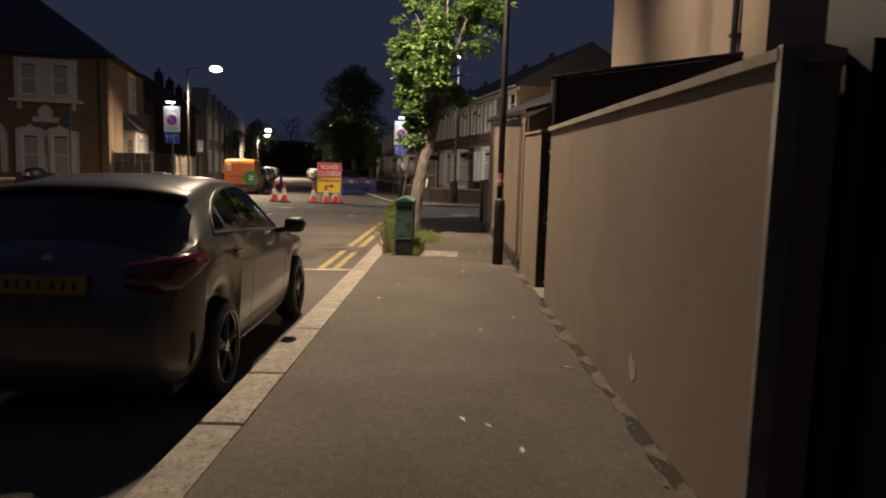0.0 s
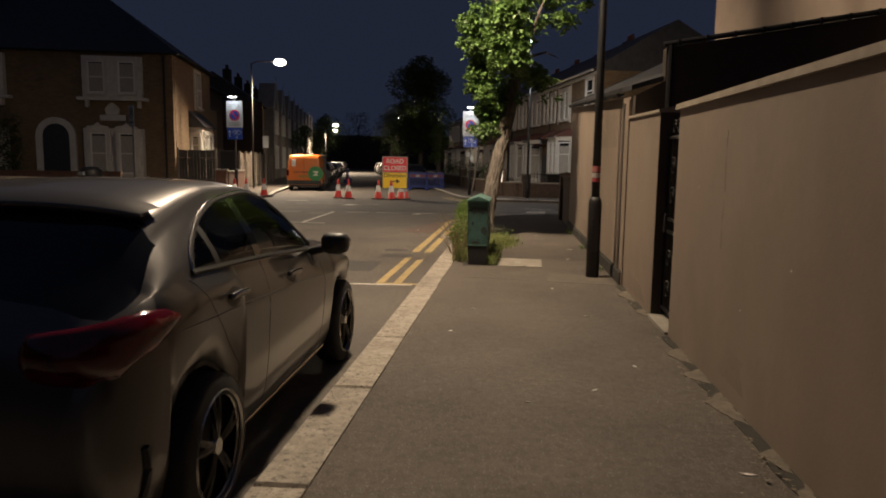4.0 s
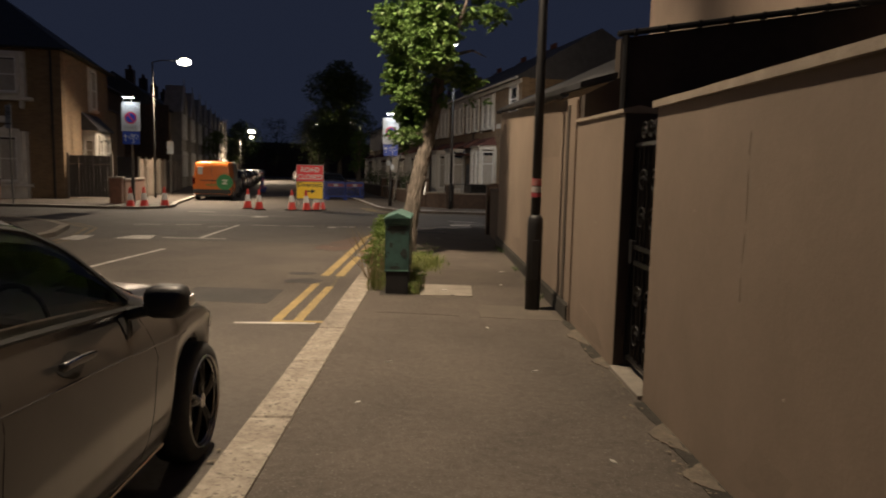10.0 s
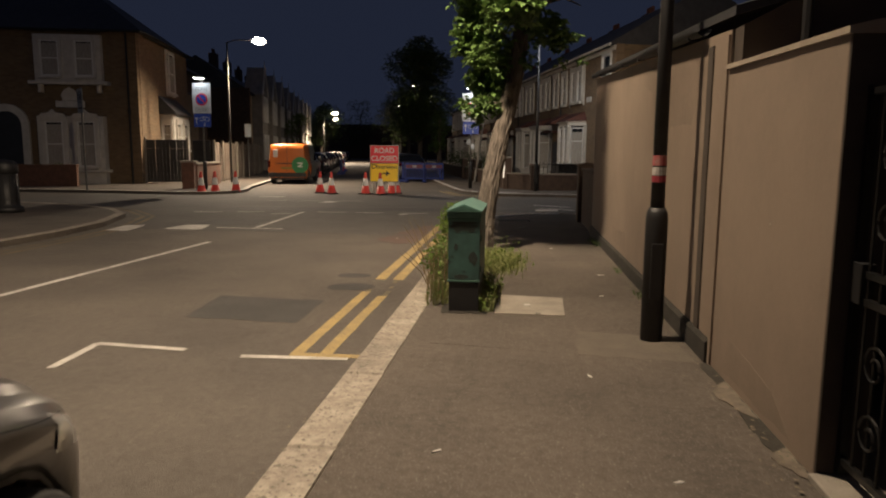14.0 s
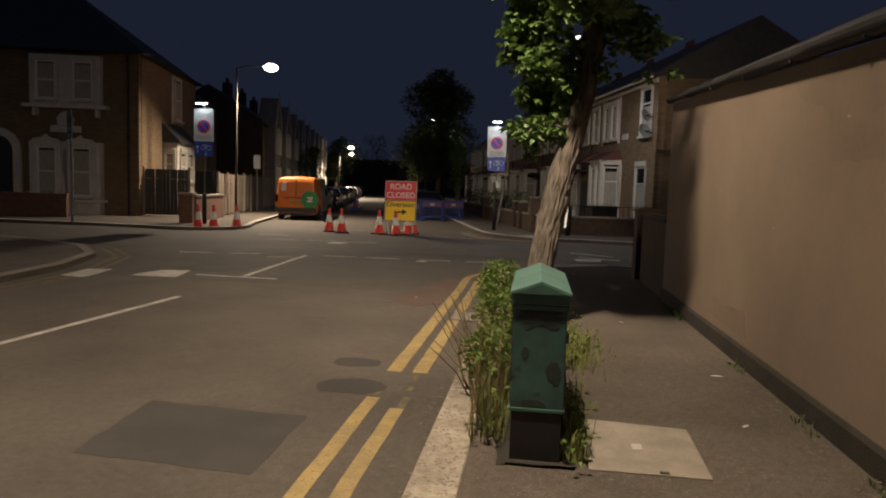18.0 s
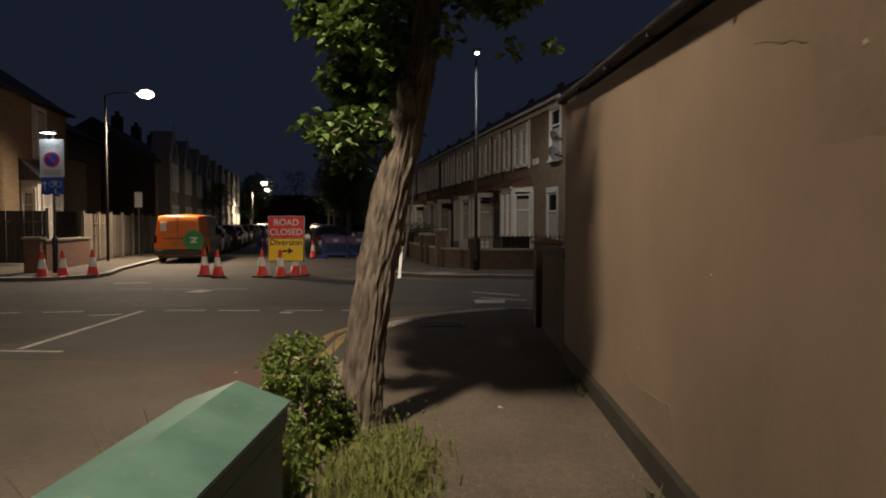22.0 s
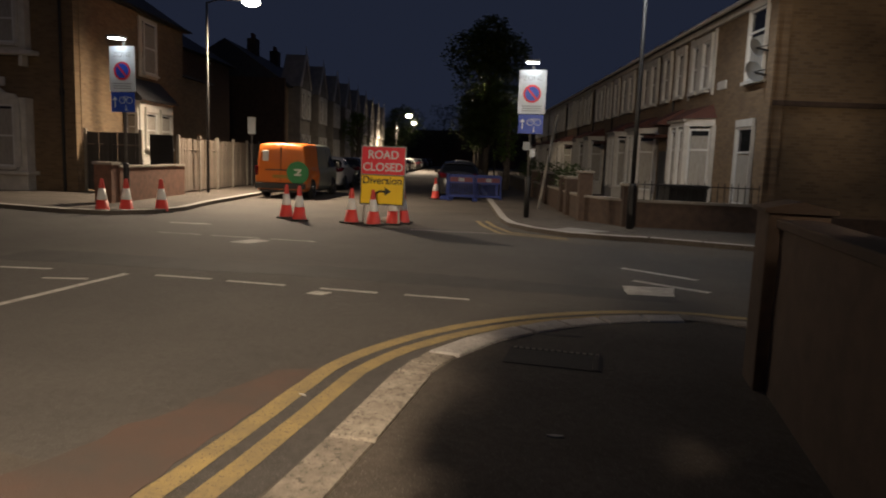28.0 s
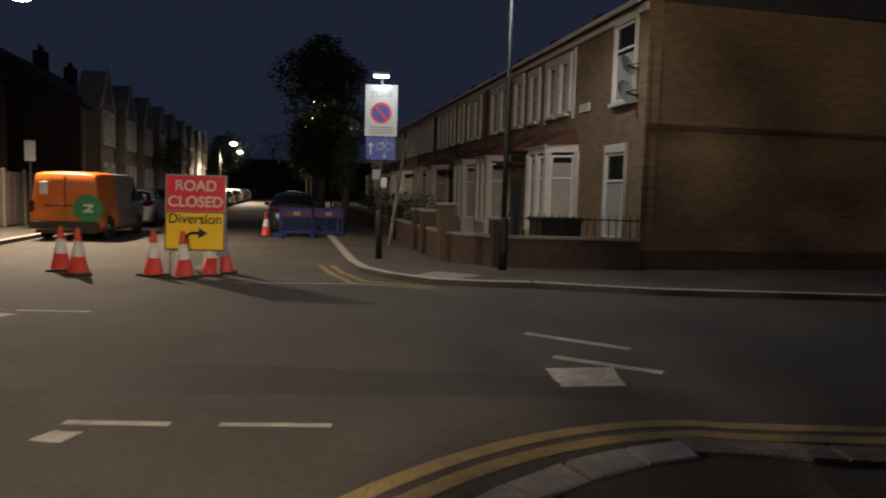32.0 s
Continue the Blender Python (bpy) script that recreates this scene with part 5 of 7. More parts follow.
part("sticker", tube(bmesh.new(), [(2.895, 12.22, 1.335), (2.895, 12.22, 1.40)], .0555, 14, cap=False), mat("pale_sticker", (0.45, 0.43, 0.40), (0.25, 0.22, 0.2), 0.7, 16, 60, 0.0), scene.objects["street_lamp"])
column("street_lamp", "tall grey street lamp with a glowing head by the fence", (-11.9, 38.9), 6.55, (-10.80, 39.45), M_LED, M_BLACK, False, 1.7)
column("street_lamp", "black street lamp column before the corner house", (2.56, 33.9), 6.55, (2.56, 33.3), M_LEDW, M_BLACK, True, .6)
for u, v, du in ((-9.6, 66, 1.2), (0.3, 24.5, -.7), (-10.0, 84, 1.0), (0.3, 48, -.7)):
    column("street_lamp", "distant street lamp with a glowing head", far(u, v)[:2], 6.3, far(u + du, v)[:2], M_LED, M_BLACK, False, 2.1 if du > 0 else .9)

# ---- entry signs on posts, each with its own light ----
M_SIGNW = mat("sign_white", (0.58, 0.62, 0.65), (0.50, 0.54, 0.57), 0.45, 3, 40, 0.0)
M_SIGNB = mat("sign_blue", (0.02, 0.07, 0.42), (0.018, 0.06, 0.36), 0.45, 3, 40, 0.0)
M_SIGNR = mat("sign_red", (0.70, 0.03, 0.05), (0.62, 0.025, 0.045), 0.45, 3, 40, 0.0)
M_SIGNY = mat("sign_yellow", (0.85, 0.58, 0.012), (0.80, 0.53, 0.012), 0.45, 3, 40, 0.0)
M_SIGNG = mat("sign_grey", (0.30, 0.32, 0.33), (0.26, 0.28, 0.29), 0.5, 3, 40, 0.0)
M_INK = mat("sign_black", (0.012, 0.012, 0.012), (0.016, 0.016, 0.016), 0.5, 3, 40, 0.0)


def zone_sign(label, x, y, base_y, top, tilt, small):
    s = thing("zone_sign", label, "road sign", "entry signs", m=pose(x, y, 0, 0, 0, tilt))
    part("post_sleeve", tube(bmesh.new(), [(0, .07, 0), (0, .07, 1.05), (0, .07, 1.1)], [.075, .075, .05], 14), M_BLACK, s, smooth=True)
    part("post", tube(bmesh.new(), [(0, .07, 1.0), (0, .07, top + .18)], .038, 12), M_GREY, s, smooth=True)
    p = part("zone_plate", box(-.36, .36, -.012, .012, top - 1.14, top, bevel=.006), M_SIGNW, s, "pale plate with a blue and red roundel")
    part("roundel_ring", disc(.235), M_SIGNR, p, m=Matrix.Translation((0, -.013, top - .62)) @ FRONT)
    part("roundel", disc(.185, .004, .008), M_SIGNB, p, m=Matrix.Translation((0, -.013, top - .62)) @ FRONT)
    part("roundel_bar", slab(bmesh.new(), [(-.15, .13), (-.11, .16), (.15, -.13), (.11, -.16)], .008, .011), M_SIGNR, p, m=Matrix.Translation((0, -.013, top - .62)) @ FRONT)
    words("ZONE", .19, M_SIGNG, p, Matrix.Translation((0, -.013, top - .22)) @ FRONT)
    for z in (.94, 1.00, 1.06):
        part("text_bar", box(-.26, .26, -.0155, -.012, top - z - .014, top - z + .014), M_SIGNG, p)
    q = part("cycle_plate", box(-.33, .33, -.012, .012, top - 1.66, top - 1.16, bevel=.006), M_SIGNB, s, "blue cycle lane plate")
    part("arrow_shaft", box(-.235, -.205, -.0155, -.012, top - 1.55, top - 1.33), M_SIGNW, q)
    part("arrow_head", slab(bmesh.new(), [(-.07, 0), (0, .09), (.07, 0)], 0, .004), M_SIGNW, q, m=Matrix.Translation((-.22, -.0125, top - 1.36)) @ FRONT)
    for cx in (-.01, .19):
        ring = bmesh.new()
        tube(ring, [(cx + .08 * math.cos(k * math.tau / 18), -.014, top - 1.36 + .08 * math.sin(k * math.tau / 18)) for k in range(19)], .009, 5, False)
        part("cycle_wheel", ring, M_SIGNW, q)
    part("cycle_frame", tube(bmesh.new(), [(-.01, -.014, top - 1.36), (.05, -.014, top - 1.26), (.15, -.014, top - 1.26), (.09, -.014, top - 1.36), (.05, -.014, top - 1.26)], .008, 5), M_SIGNW, q)
    part("arrow_shaft", box(.08, .10, -.0155, -.012, top - 1.60, top - 1.47), M_SIGNW, q)
    part("arrow_head", slab(bmesh.new(), [(-.045, 0), (.045, 0), (0, -.05)], 0, .004), M_SIGNW, q, m=Matrix.Translation((.09, -.0125, top - 1.58)) @ FRONT)
    for z in (.2, .9, 1.35):
        part("bracket", box(-.06, .06, .012, .075, top - z - .02, top - z + .02), M_STEEL, s)
    h = part("sign_light", box(-.19, .19, -.38, -.02, top + .16, top + .22, bevel=.02), M_GREY, s, "small lit canopy over the sign")
    part("light_lens", box(-.16, .16, -.35, -.06, top + .148, top + .158), M_LEDW, h)
    if small:
        part("small_plate", box(-.17, .01, -.012, .012, 1.80, 2.02), M_SIGNG, s)
        part("small_plate", box(.02, .16, -.012, .012, 1.62, 1.84), M_SIGNW, s)
    place = Matrix(s.matrix_basis) @ Vector((0, -.30, top + .13))
    lamp("sign_lamp", "SPOT", place, 3.2, (0.85, 0.94, 1.0), .06, Matrix(s.matrix_basis).to_3x3() @ Vector((0, .16, -.9)), 120)
    return s


zone_sign("tall blue and white parking zone sign on a lit post", -0.12, 35.55, 0, 3.90, 2, True)
zone_sign("tall blue and white parking zone sign beside a brick pier", -10.3, 32.55, 0, 4.05, 4, False)

# ---- road closed sign ----
rc = thing("road_closed_sign", "red and yellow road closed sign on a folding frame", "road sign", m=pose(-3.17, 32.37, ROAD, -4, 0, 0))
part("board_backing", box(-.555, .555, .0, .02, .45, 1.84, bevel=.006), M_SIGNG, rc)
red = part("red_board", box(-.53, .53, -.008, .0, 1.18, 1.815), M_SIGNR, rc)
ylw = part("yellow_board", box(-.54, .54, -.008, .0, .47, 1.165), M_SIGNY, rc)
words("ROAD", .27, M_SIGNW, red, Matrix.Translation((0, -.009, 1.63)) @ FRONT, bold=.004)
words("CLOSED", .27, M_SIGNW, red, Matrix.Translation((0, -.009, 1.34)) @ FRONT, bold=.004)
words("Diversion", .25, M_INK, ylw, Matrix.Translation((0, -.009, 1.03)) @ FRONT, bold=.004)
for k, (a, b, c, d) in enumerate(((-.53, .53, .468, .488), (-.53, .53, 1.148, 1.165), (-.54, -.52, .47, 1.165), (.52, .54, .47, 1.165))):
    part("border", box(a, b, -.011 - .0005 * k, -.008, c, d), M_INK, ylw)
part("arrow_shaft", tube(bmesh.new(), [(-.16, -.012, .64), (-.13, -.012, .74), (-.05, -.012, .78), (.08, -.012, .78)], .03, 6), M_INK, ylw)
part("arrow_head", slab(bmesh.new(), [(0, .1), (.16, 0), (0, -.1)], 0, .006), M_INK, ylw, m=Matrix.Translation((.07, -.009, .78)) @ FRONT)
for x in (-.44, .44):
    part("front_leg", box(x - .02, x + .02, .0, .03, .0, .46), M_STEEL, rc)
    part("back_leg", tube(bmesh.new(), [(x, .03, 1.6), (x, .62, .05)], .016, 6), M_STEEL, rc)
bag = bmesh.new()
bmesh.ops.create_uvsphere(bag, u_segments=12, v_segments=8, radius=.22, matrix=Matrix.Diagonal((1.15, .7, .42, 1)))
tagged(part("sandbag", bag, mat("sandbag_cloth", (0.36, 0.34, 0.30), (0.25, 0.23, 0.2), 0.9, 10, 90, 0.4), smooth=True, m=pose(-2.98, 32.55, ROAD + .09)), "pale sandbag weighing down the sign", "sandbag")

# ---- cones ----
M_CONE = mat("cone_red", (0.60, 0.050, 0.036), (0.48, 0.040, 0.030), 0.5, 5, 60, 0.05)
M_SLEEVE = mat("cone_sleeve", (0.66, 0.64, 0.60), (0.52, 0.50, 0.46), 0.5, 6, 60, 0.05)


def lathe(prof, n=20):
    bm = bmesh.new()
    rings = [[bm.verts.new((r * math.cos(k * math.tau / n), r * math.sin(k * math.tau / n), z)) for k in range(n)] for r, z in prof]
    for a, b in zip(rings, rings[1:]):
        for k in range(n):
            bm.faces.new((a[k], a[(k + 1) % n], b[(k + 1) % n], b[k]))
    bm.faces.new(rings[-1])
    return bm


cone = thing("traffic_cone", "red and white traffic cone standing on the road", "traffic cone", "traffic cones", m=pose(-9.74, 31.03, ROAD))
part("foot", box(-.21, .21, -.21, .21, 0, .045, bevel=.012), M_TYRE, cone)
part("cone_body", lathe([(.175, .045), (.165, .06), (.118, .33)]), M_CONE, cone, smooth=True)
part("sleeve", lathe([(.120, .33), (.072, .60)]), M_SLEEVE, cone, "white reflective sleeve", smooth=True)
part("tip", lathe([(.070, .60), (.040, .81), (.034, .83), (.0, .832)]), M_CONE, cone, smooth=True)
for x, y in ((-9.40, 31.45), (-8.83, 32.03), (-5.70, 32.57), (-5.12, 32.10), (-3.85, 32.24), (-3.23, 32.06), (-2.90, 32.50), (-2.78, 32.9)):
    copy_thing(cone, pose(x, y, ROAD, random.uniform(-1.5, 1.5), random.uniform(-1.5, 1.5), random.uniform(0, 90)))
for u, v in ((-2.75, 9.2), (-6.1, 26), (-6.1, 31)):
    copy_thing(cone, FAR @ pose(u, v, ROAD, 0, 0, 30))

# ---- blue barriers ----
M_BARR = mat("barrier_blue", (0.012, 0.035, 0.22), (0.01, 0.028, 0.17), 0.5, 4, 60, 0.05)
barrier = thing("road_barrier", "dark blue plastic road works barrier with a faded red band", "barrier", "blue barriers", m=FAR @ pose(-2.25, 8.7, ROAD))
part("top_rail", box(0, 1.0, -.03, .03, .94, 1.02, bevel=.015), M_BARR, barrier)
part("bottom_rail", box(0, 1.0, -.03, .03, .14, .24, bevel=.015), M_BARR, barrier)
for x in (0.0, .96):
    part("upright", box(x, x + .06, -.03, .03, .1, 1.0, bevel=.01), M_BARR, barrier)
    part("foot", box(x - .02, x + .08, -.26, .26, 0, .11, bevel=.02), M_BARR, barrier)
for i in range(9):
    part("bar", box(.10 + i * .095, .13 + i * .095, -.015, .015, .22, .70), M_BARR, barrier)
part("panel", box(.03, .97, -.02, .02, .68, .95), M_BARR, barrier)
M_BAND = mat("faded_reflective_red", (0.16, 0.03, 0.045), (0.11, 0.025, 0.04), 0.5, 6, 60, 0.0)
part("reflector", box(.06, .94, -.0255, -.0205, .74, .91), M_BAND, barrier, "faded red reflective band")
part("reflector", box(.40, .62, -.030, -.0255, .76, .89), mat("dull_reflective_white", (0.30, 0.30, 0.31), (0.22, 0.22, 0.23), 0.5, 6, 60, 0.0), barrier, "dull white reflective block")
for u, v, a in ((-1.2, 8.75, 3), (-2.3, 9.0, 88), (-2.3, 10.1, 92), (-.35, 9.0, 85), (-6.0, 20, 90), (-6.0, 21.2, 90), (-6.05, 24.5, 90), (-6.0, 28.5, 90), (-6.0, 29.7, 92)):
    copy_thing(barrier, FAR @ pose(u, v, ROAD, 0, 0, a))

# ---- litter bin on the opposite corner ----
lb = thing("litter_bin", "black cast litter bin beside the low wall across the road", "bin", m=pose(-10.35, 21.95, 0, 0, 0, -30))
part("bin_body", tube(bmesh.new(), [(0, 0, 0), (0, 0, .12), (0, 0, .14), (0, 0, .30), (0, 0, .92)], [.36, .36, .29, .27, .27], 20), M_BLACK, lb, smooth=True)
part("hood", tube(bmesh.new(), [(0, 0, .92), (0, 0, .95), (0, 0, 1.14), (0, 0, 1.22), (0, 0, 1.25)], [.27, .30, .30, .22, .05], 20), M_BLACK, lb, smooth=True)
part("aperture", box(-.16, .16, -.315, -.26, 1.0, 1.10, bevel=.01), M_SIGNG, lb)
for a in range(0, 360, 30):
    part("rib", box(-.012, .012, -.285, -.26, .18, .88), M_BLACK, lb, m=pose(0, 0, 0, 0, 0, a))

# ---- houses ----
def brickwork(name, c1, c2, mortar, along):
    """Coursed brickwork on a wall that runs along x or y."""
    m = mat(name, c1, c2, 0.9, 1.2, 60, 0.2)
    n, l = m.node_tree.nodes, m.node_tree.links
    p = n["Principled BSDF"]
    tc = n.new("ShaderNodeTexCoord")
    sep, com = n.new("ShaderNodeSeparateXYZ"), n.new("ShaderNodeCombineXYZ")
    l.new(tc.outputs["Object"], sep.inputs[0])
    l.new(sep.outputs["X" if along == "x" else "Y"], com.inputs["X"])
    l.new(sep.outputs["Z"], com.inputs["Y"])
    br = n.new("ShaderNodeTexBrick")
    br.inputs["Scale"].default_value = 1.0
    br.inputs["Brick Width"].default_value, br.inputs["Row Height"].default_value = 0.225, 0.075
    br.inputs["Mortar Size"].default_value, br.inputs["Bias"].default_value = 0.008, -0.2
    br.inputs["Color1"].default_value, br.inputs["Color2"].default_value, br.inputs["Mortar"].default_value = (*c1, 1), (*c2, 1), (*mortar, 1)
    l.new(com.outputs[0], br.inputs["Vector"])
    old = p.inputs["Base Color"].links[0].from_socket
    mx = n.new("ShaderNodeMixRGB")
    mx.blend_type = "MULTIPLY"
    mx.inputs[0].default_value = 0.6
    l.new(br.outputs["Color"], mx.inputs[1])
    gray = n.new("ShaderNodeMixRGB")
    gray.inputs[0].default_value = 0.3
    gray.inputs[2].default_value = (max(c1) * .82, max(c1) * .82, max(c1) * .82, 1)
    l.new(old, gray.inputs[1])
    sc = n.new("ShaderNodeVectorMath")
    sc.operation = "SCALE"
    sc.inputs["Scale"].default_value = 1.0 / max(c1)
    l.new(gray.outputs[0], sc.inputs[0])
    l.new(sc.outputs[0], mx.inputs[2])
    l.new(mx.outputs[0], p.inputs["Base Color"])
    return m


M_BRY = brickwork("stock_brick_front", (0.25, 0.19, 0.125), (0.165, 0.122, 0.080), (0.19, 0.165, 0.135), "y")
M_BRX = brickwork("stock_brick_side", (0.21, 0.158, 0.098), (0.14, 0.103, 0.065), (0.19, 0.16, 0.125), "x")
M_STONE = mat("painted_stone", (0.62, 0.60, 0.55), (0.50, 0.48, 0.44), 0.7, 3, 50, 0.15)
M_FRAME = mat("white_frame", (0.70, 0.70, 0.68), (0.62, 0.62, 0.60), 0.5, 5, 50, 0.05)
M_TILE = mat("red_tiles", (0.12, 0.045, 0.032), (0.08, 0.032, 0.024), 0.8, 6, 40, 0.4)
M_SLATE = mat("roof_slate", (0.045, 0.045, 0.05), (0.028, 0.028, 0.032), 0.65, 4, 30, 0.4)
M_CURTAIN = mat("net_curtain", (0.42, 0.40, 0.36), (0.28, 0.26, 0.23), 0.9, 9, 60, 0.2, stretch=(6, 6, 0.6))
M_PANE = mat("night_pane", (0.012, 0.013, 0.015), (0.02, 0.02, 0.022), 0.05, 3, 20, 0.0)
M_RBRICK = mat("red_brick", (0.145, 0.072, 0.048), (0.095, 0.05, 0.035), 0.9, 6, 60, 0.4, vary=0.2)
M_FENCE = mat("fence_timber", (0.20, 0.165, 0.13), (0.13, 0.105, 0.085), 0.9, 4, 50, 0.4, stretch=(4, 4, 0.6), vary=0.18)
M_DOOR = mat("dark_door", (0.035, 0.04, 0.05), (0.025, 0.03, 0.036), 0.5, 5, 50, 0.1)


def sash(parent, m, w, h, curtain=True, surround=0.12, rail=0.5):
    """A sash window in the plane x-z of m (outside towards -y), with its foot at z = 0."""
    win = part("window", box(-w / 2, w / 2, .05, .07, 0, h), M_PANE, parent, m=m)
    for x in (-w / 2, w / 2 - .06):
        part("window_frame", box(x, x + .06, .0, .07, 0, h), M_FRAME, win)
    for z, t in ((0, .07), (h * rail - .025, .05), (h - .06, .06)):
        part("window_rail", box(-w / 2 + .06, w / 2 - .06, .01, .068, z, z + t), M_FRAME, win)
    part("window_sill", box(-w / 2 - .08, w / 2 + .08, -.09, .07, -.09, -.005, bevel=.01), M_STONE, win)
    if surround:
        part("lintel", box(-w / 2 - surround, w / 2 + surround, -.04, .05, h + .004, h + .20, bevel=.01), M_STONE, win)
        for x in (-w / 2 - surround, w / 2 + .003):
            part("jamb", box(x, x + surround - .003, -.03, .06, 0, h), M_STONE, win)
    if curtain:
        part("curtain", box(-w / 2 + .06, w / 2 - .06, .046, .049, .08, h * (.95 if curtain is True else curtain)), M_CURTAIN, win)
    return win


def bay(parent, m, w, depth, h, base=0.55, roof_h=0.55, tile=None, faces=3):
    """A canted bay: painted stone walls with sash windows and a hipped roof."""
    b = part("bay", bmesh.new(), M_STONE, parent, m=m)
    cant = depth
    outer = [(-w / 2, 0), (-w / 2 + cant, -depth), (w / 2 - cant, -depth), (w / 2, 0)]
    bm = bmesh.new()
    slab(bm, outer, 0, base)
    part("bay_head", slab(bmesh.new(), outer, h - .22, h), M_STONE, b)
    b.data = mesh_of(bm, "bay", M_STONE)
    for i, (xa, ya) in enumerate(outer):
        part("bay_pier", box(xa - .09, xa + .09, ya - .02 if 0 < i < 3 else ya - .10, ya + .14, base - .002, h - .2), M_STONE, b)
    fw = (w - 2 * cant) / 2
    for k in range(2):
        xm = -w / 2 + cant + fw * (k + .5)
        part("bay_mullion", box(-.07, .07, -depth - .015, -depth + .12, base, h - .22), M_STONE, b) if k == 0 else None
        sash(b, Matrix.Translation((xm, -depth + .02, base + .05)), fw - .26, h - base - .34, .9, 0, .70)
    for sgn in (-1, 1):
        mid = (sgn * (w / 2 - cant / 2), -depth / 2)
        ang = sgn * math.degrees(math.atan2(depth, cant))
        sash(b, pose(mid[0], mid[1] + .02, base + .05, 0, 0, ang), cant * 1.414 - .26, h - base - .34, .9, 0, .70)
    rf = bmesh.new()
    e = .12
    low = [rf.verts.new(p) for p in ((-w / 2 - e, .02, h), (-w / 2 + cant - e * .4, -depth - e, h), (w / 2 - cant + e * .4, -depth - e, h), (w / 2 + e, .02, h))]
    up = [rf.verts.new((x, .02, h + roof_h)) for x in (-w / 2 + .25, w / 2 - .25)]
    rf.faces.new((low[1], low[2], up[1], up[0]))
    rf.faces.new((low[0], low[1], up[0]))
    rf.faces.new((low[2], low[3], up[1]))
    rf.faces.new(low[::-1])
    part("bay_roof", rf, tile or M_TILE, b)
    part("bay_cornice", box(-w / 2 + cant - .1, w / 2 - cant + .1, -depth - .07, -depth + .03, h - .07, h - .004), M_STONE, b)
    return b


def chimney(parent, x, y, z, h=1.1):
    c = part("chimney", box(x - .3, x + .3, y - .45, y + .45, z - .6, z + h), M_DBRICK, parent)
    for k in (-.28, 0, .28):
        part("chimney_pot", tube(bmesh.new(), [(x, y + k, z + h), (x, y + k, z + h + .35)], [.1, .08], 10), M_TILE, c)


# right-hand terrace; its front runs along the far street, local x across the street, y along it
TURN = Matrix.Rotation(-math.pi / 2, 4, "Z")   # a window's outside (-y) turned to face -x
UF = 5.4


def front(v, z):
    """The pose on the terrace front for a window whose outside faces the street."""
    return Matrix.Translation((UF - .078, v, z)) @ TURN


def on_wall(v):
    return Matrix.Translation((UF, v, 0)) @ TURN


def terrace_house(label, v0, v1, m, mirror=False, corner=False):
    h = thing("terraced_house", label, "house", "terraced houses", m=m)
    eave = 5.72
    part("front_wall", box(UF, UF + .3, v0, v1, 0, eave), M_BRY, h)
    part("house_body", box(UF + .3, UF + 8, v0 + .02, v1 - .004, 0, eave - .02), M_BRX, h, "plain brick flank wall")
    rf = profile(bmesh.new(), [(UF - .25, eave - .02), (UF - .25, eave + .05), (UF + 3.6, eave + 2.3), (UF + 7.6, eave + .1), (UF + 7.6, eave)], "y", v0 + .002, v1 - .002)
    part("roof", rf, M_SLATE, h)
    part("gutter", tube(bmesh.new(), [(UF - .28, v0, eave - .02), (UF - .28, v1, eave - .02)], .06, 8), M_FRAME, h)
    part("cornice", box(UF - .10, UF, v0, v1, eave - .22, eave - .05), M_STONE, h)
    chimney(h, UF + 4.4, v1 - .05, eave + 1.9, .7)
    part("downpipe", tube(bmesh.new(), [(UF - .06, v1 - .12, eave - .1), (UF - .06, v1 - .12, 0)], .04, 8), M_BLACK, h)
    return h


corner = terrace_house("yellow brick corner house with a white bay window", -1.42, 6.1, FAR)
part("flank_band", box(UF + .02, UF + 8, -1.45, -1.40, 3.02, 3.14), M_DBRICK, corner)
part("flank_plinth", box(UF - .01, UF + 8, -1.46, -1.40, 0, .42), M_DBRICK, corner)
part("quoin", box(UF - .03, UF + .02, -1.45, -1.10, .42, 5.7), M_BRY, corner)
sash(corner, front(-.48, 3.70), .98, 1.72, .62, 0.03, .68)
sash(corner, front(-.24, .58), .98, 1.98, .66, 0.03, .68)
for v in (3.05, 3.95):
    sash(corner, front(v, 3.80), .52, 1.40, .9, .22)
sash(corner, front(5.45, 3.80), .55, 1.40, .9, .22)
part("window_surround", box(UF - .045, UF + .01, 2.40, 2.54, 3.62, 5.5), M_STONE, corner)
part("window_surround", box(UF - .045, UF + .01, 4.46, 4.60, 3.62, 5.5), M_STONE, corner)
part("house_plate", box(UF - .03, UF, 1.42, 2.05, 3.70, 3.92), M_STONE, corner)
bay(corner, on_wall(3.42), 2.75, .66, 2.92, roof_h=.42)
part("front_door", box(UF - .02, UF + .02, 5.05, 5.95, 0, 2.05), M_DOOR, corner)
part("hood", profile(bmesh.new(), [(UF - .85, 2.86), (UF - .85, 2.92), (UF - .01, 3.38), (UF - .01, 2.86)], "y", 4.86, 6.1), M_TILE, corner)


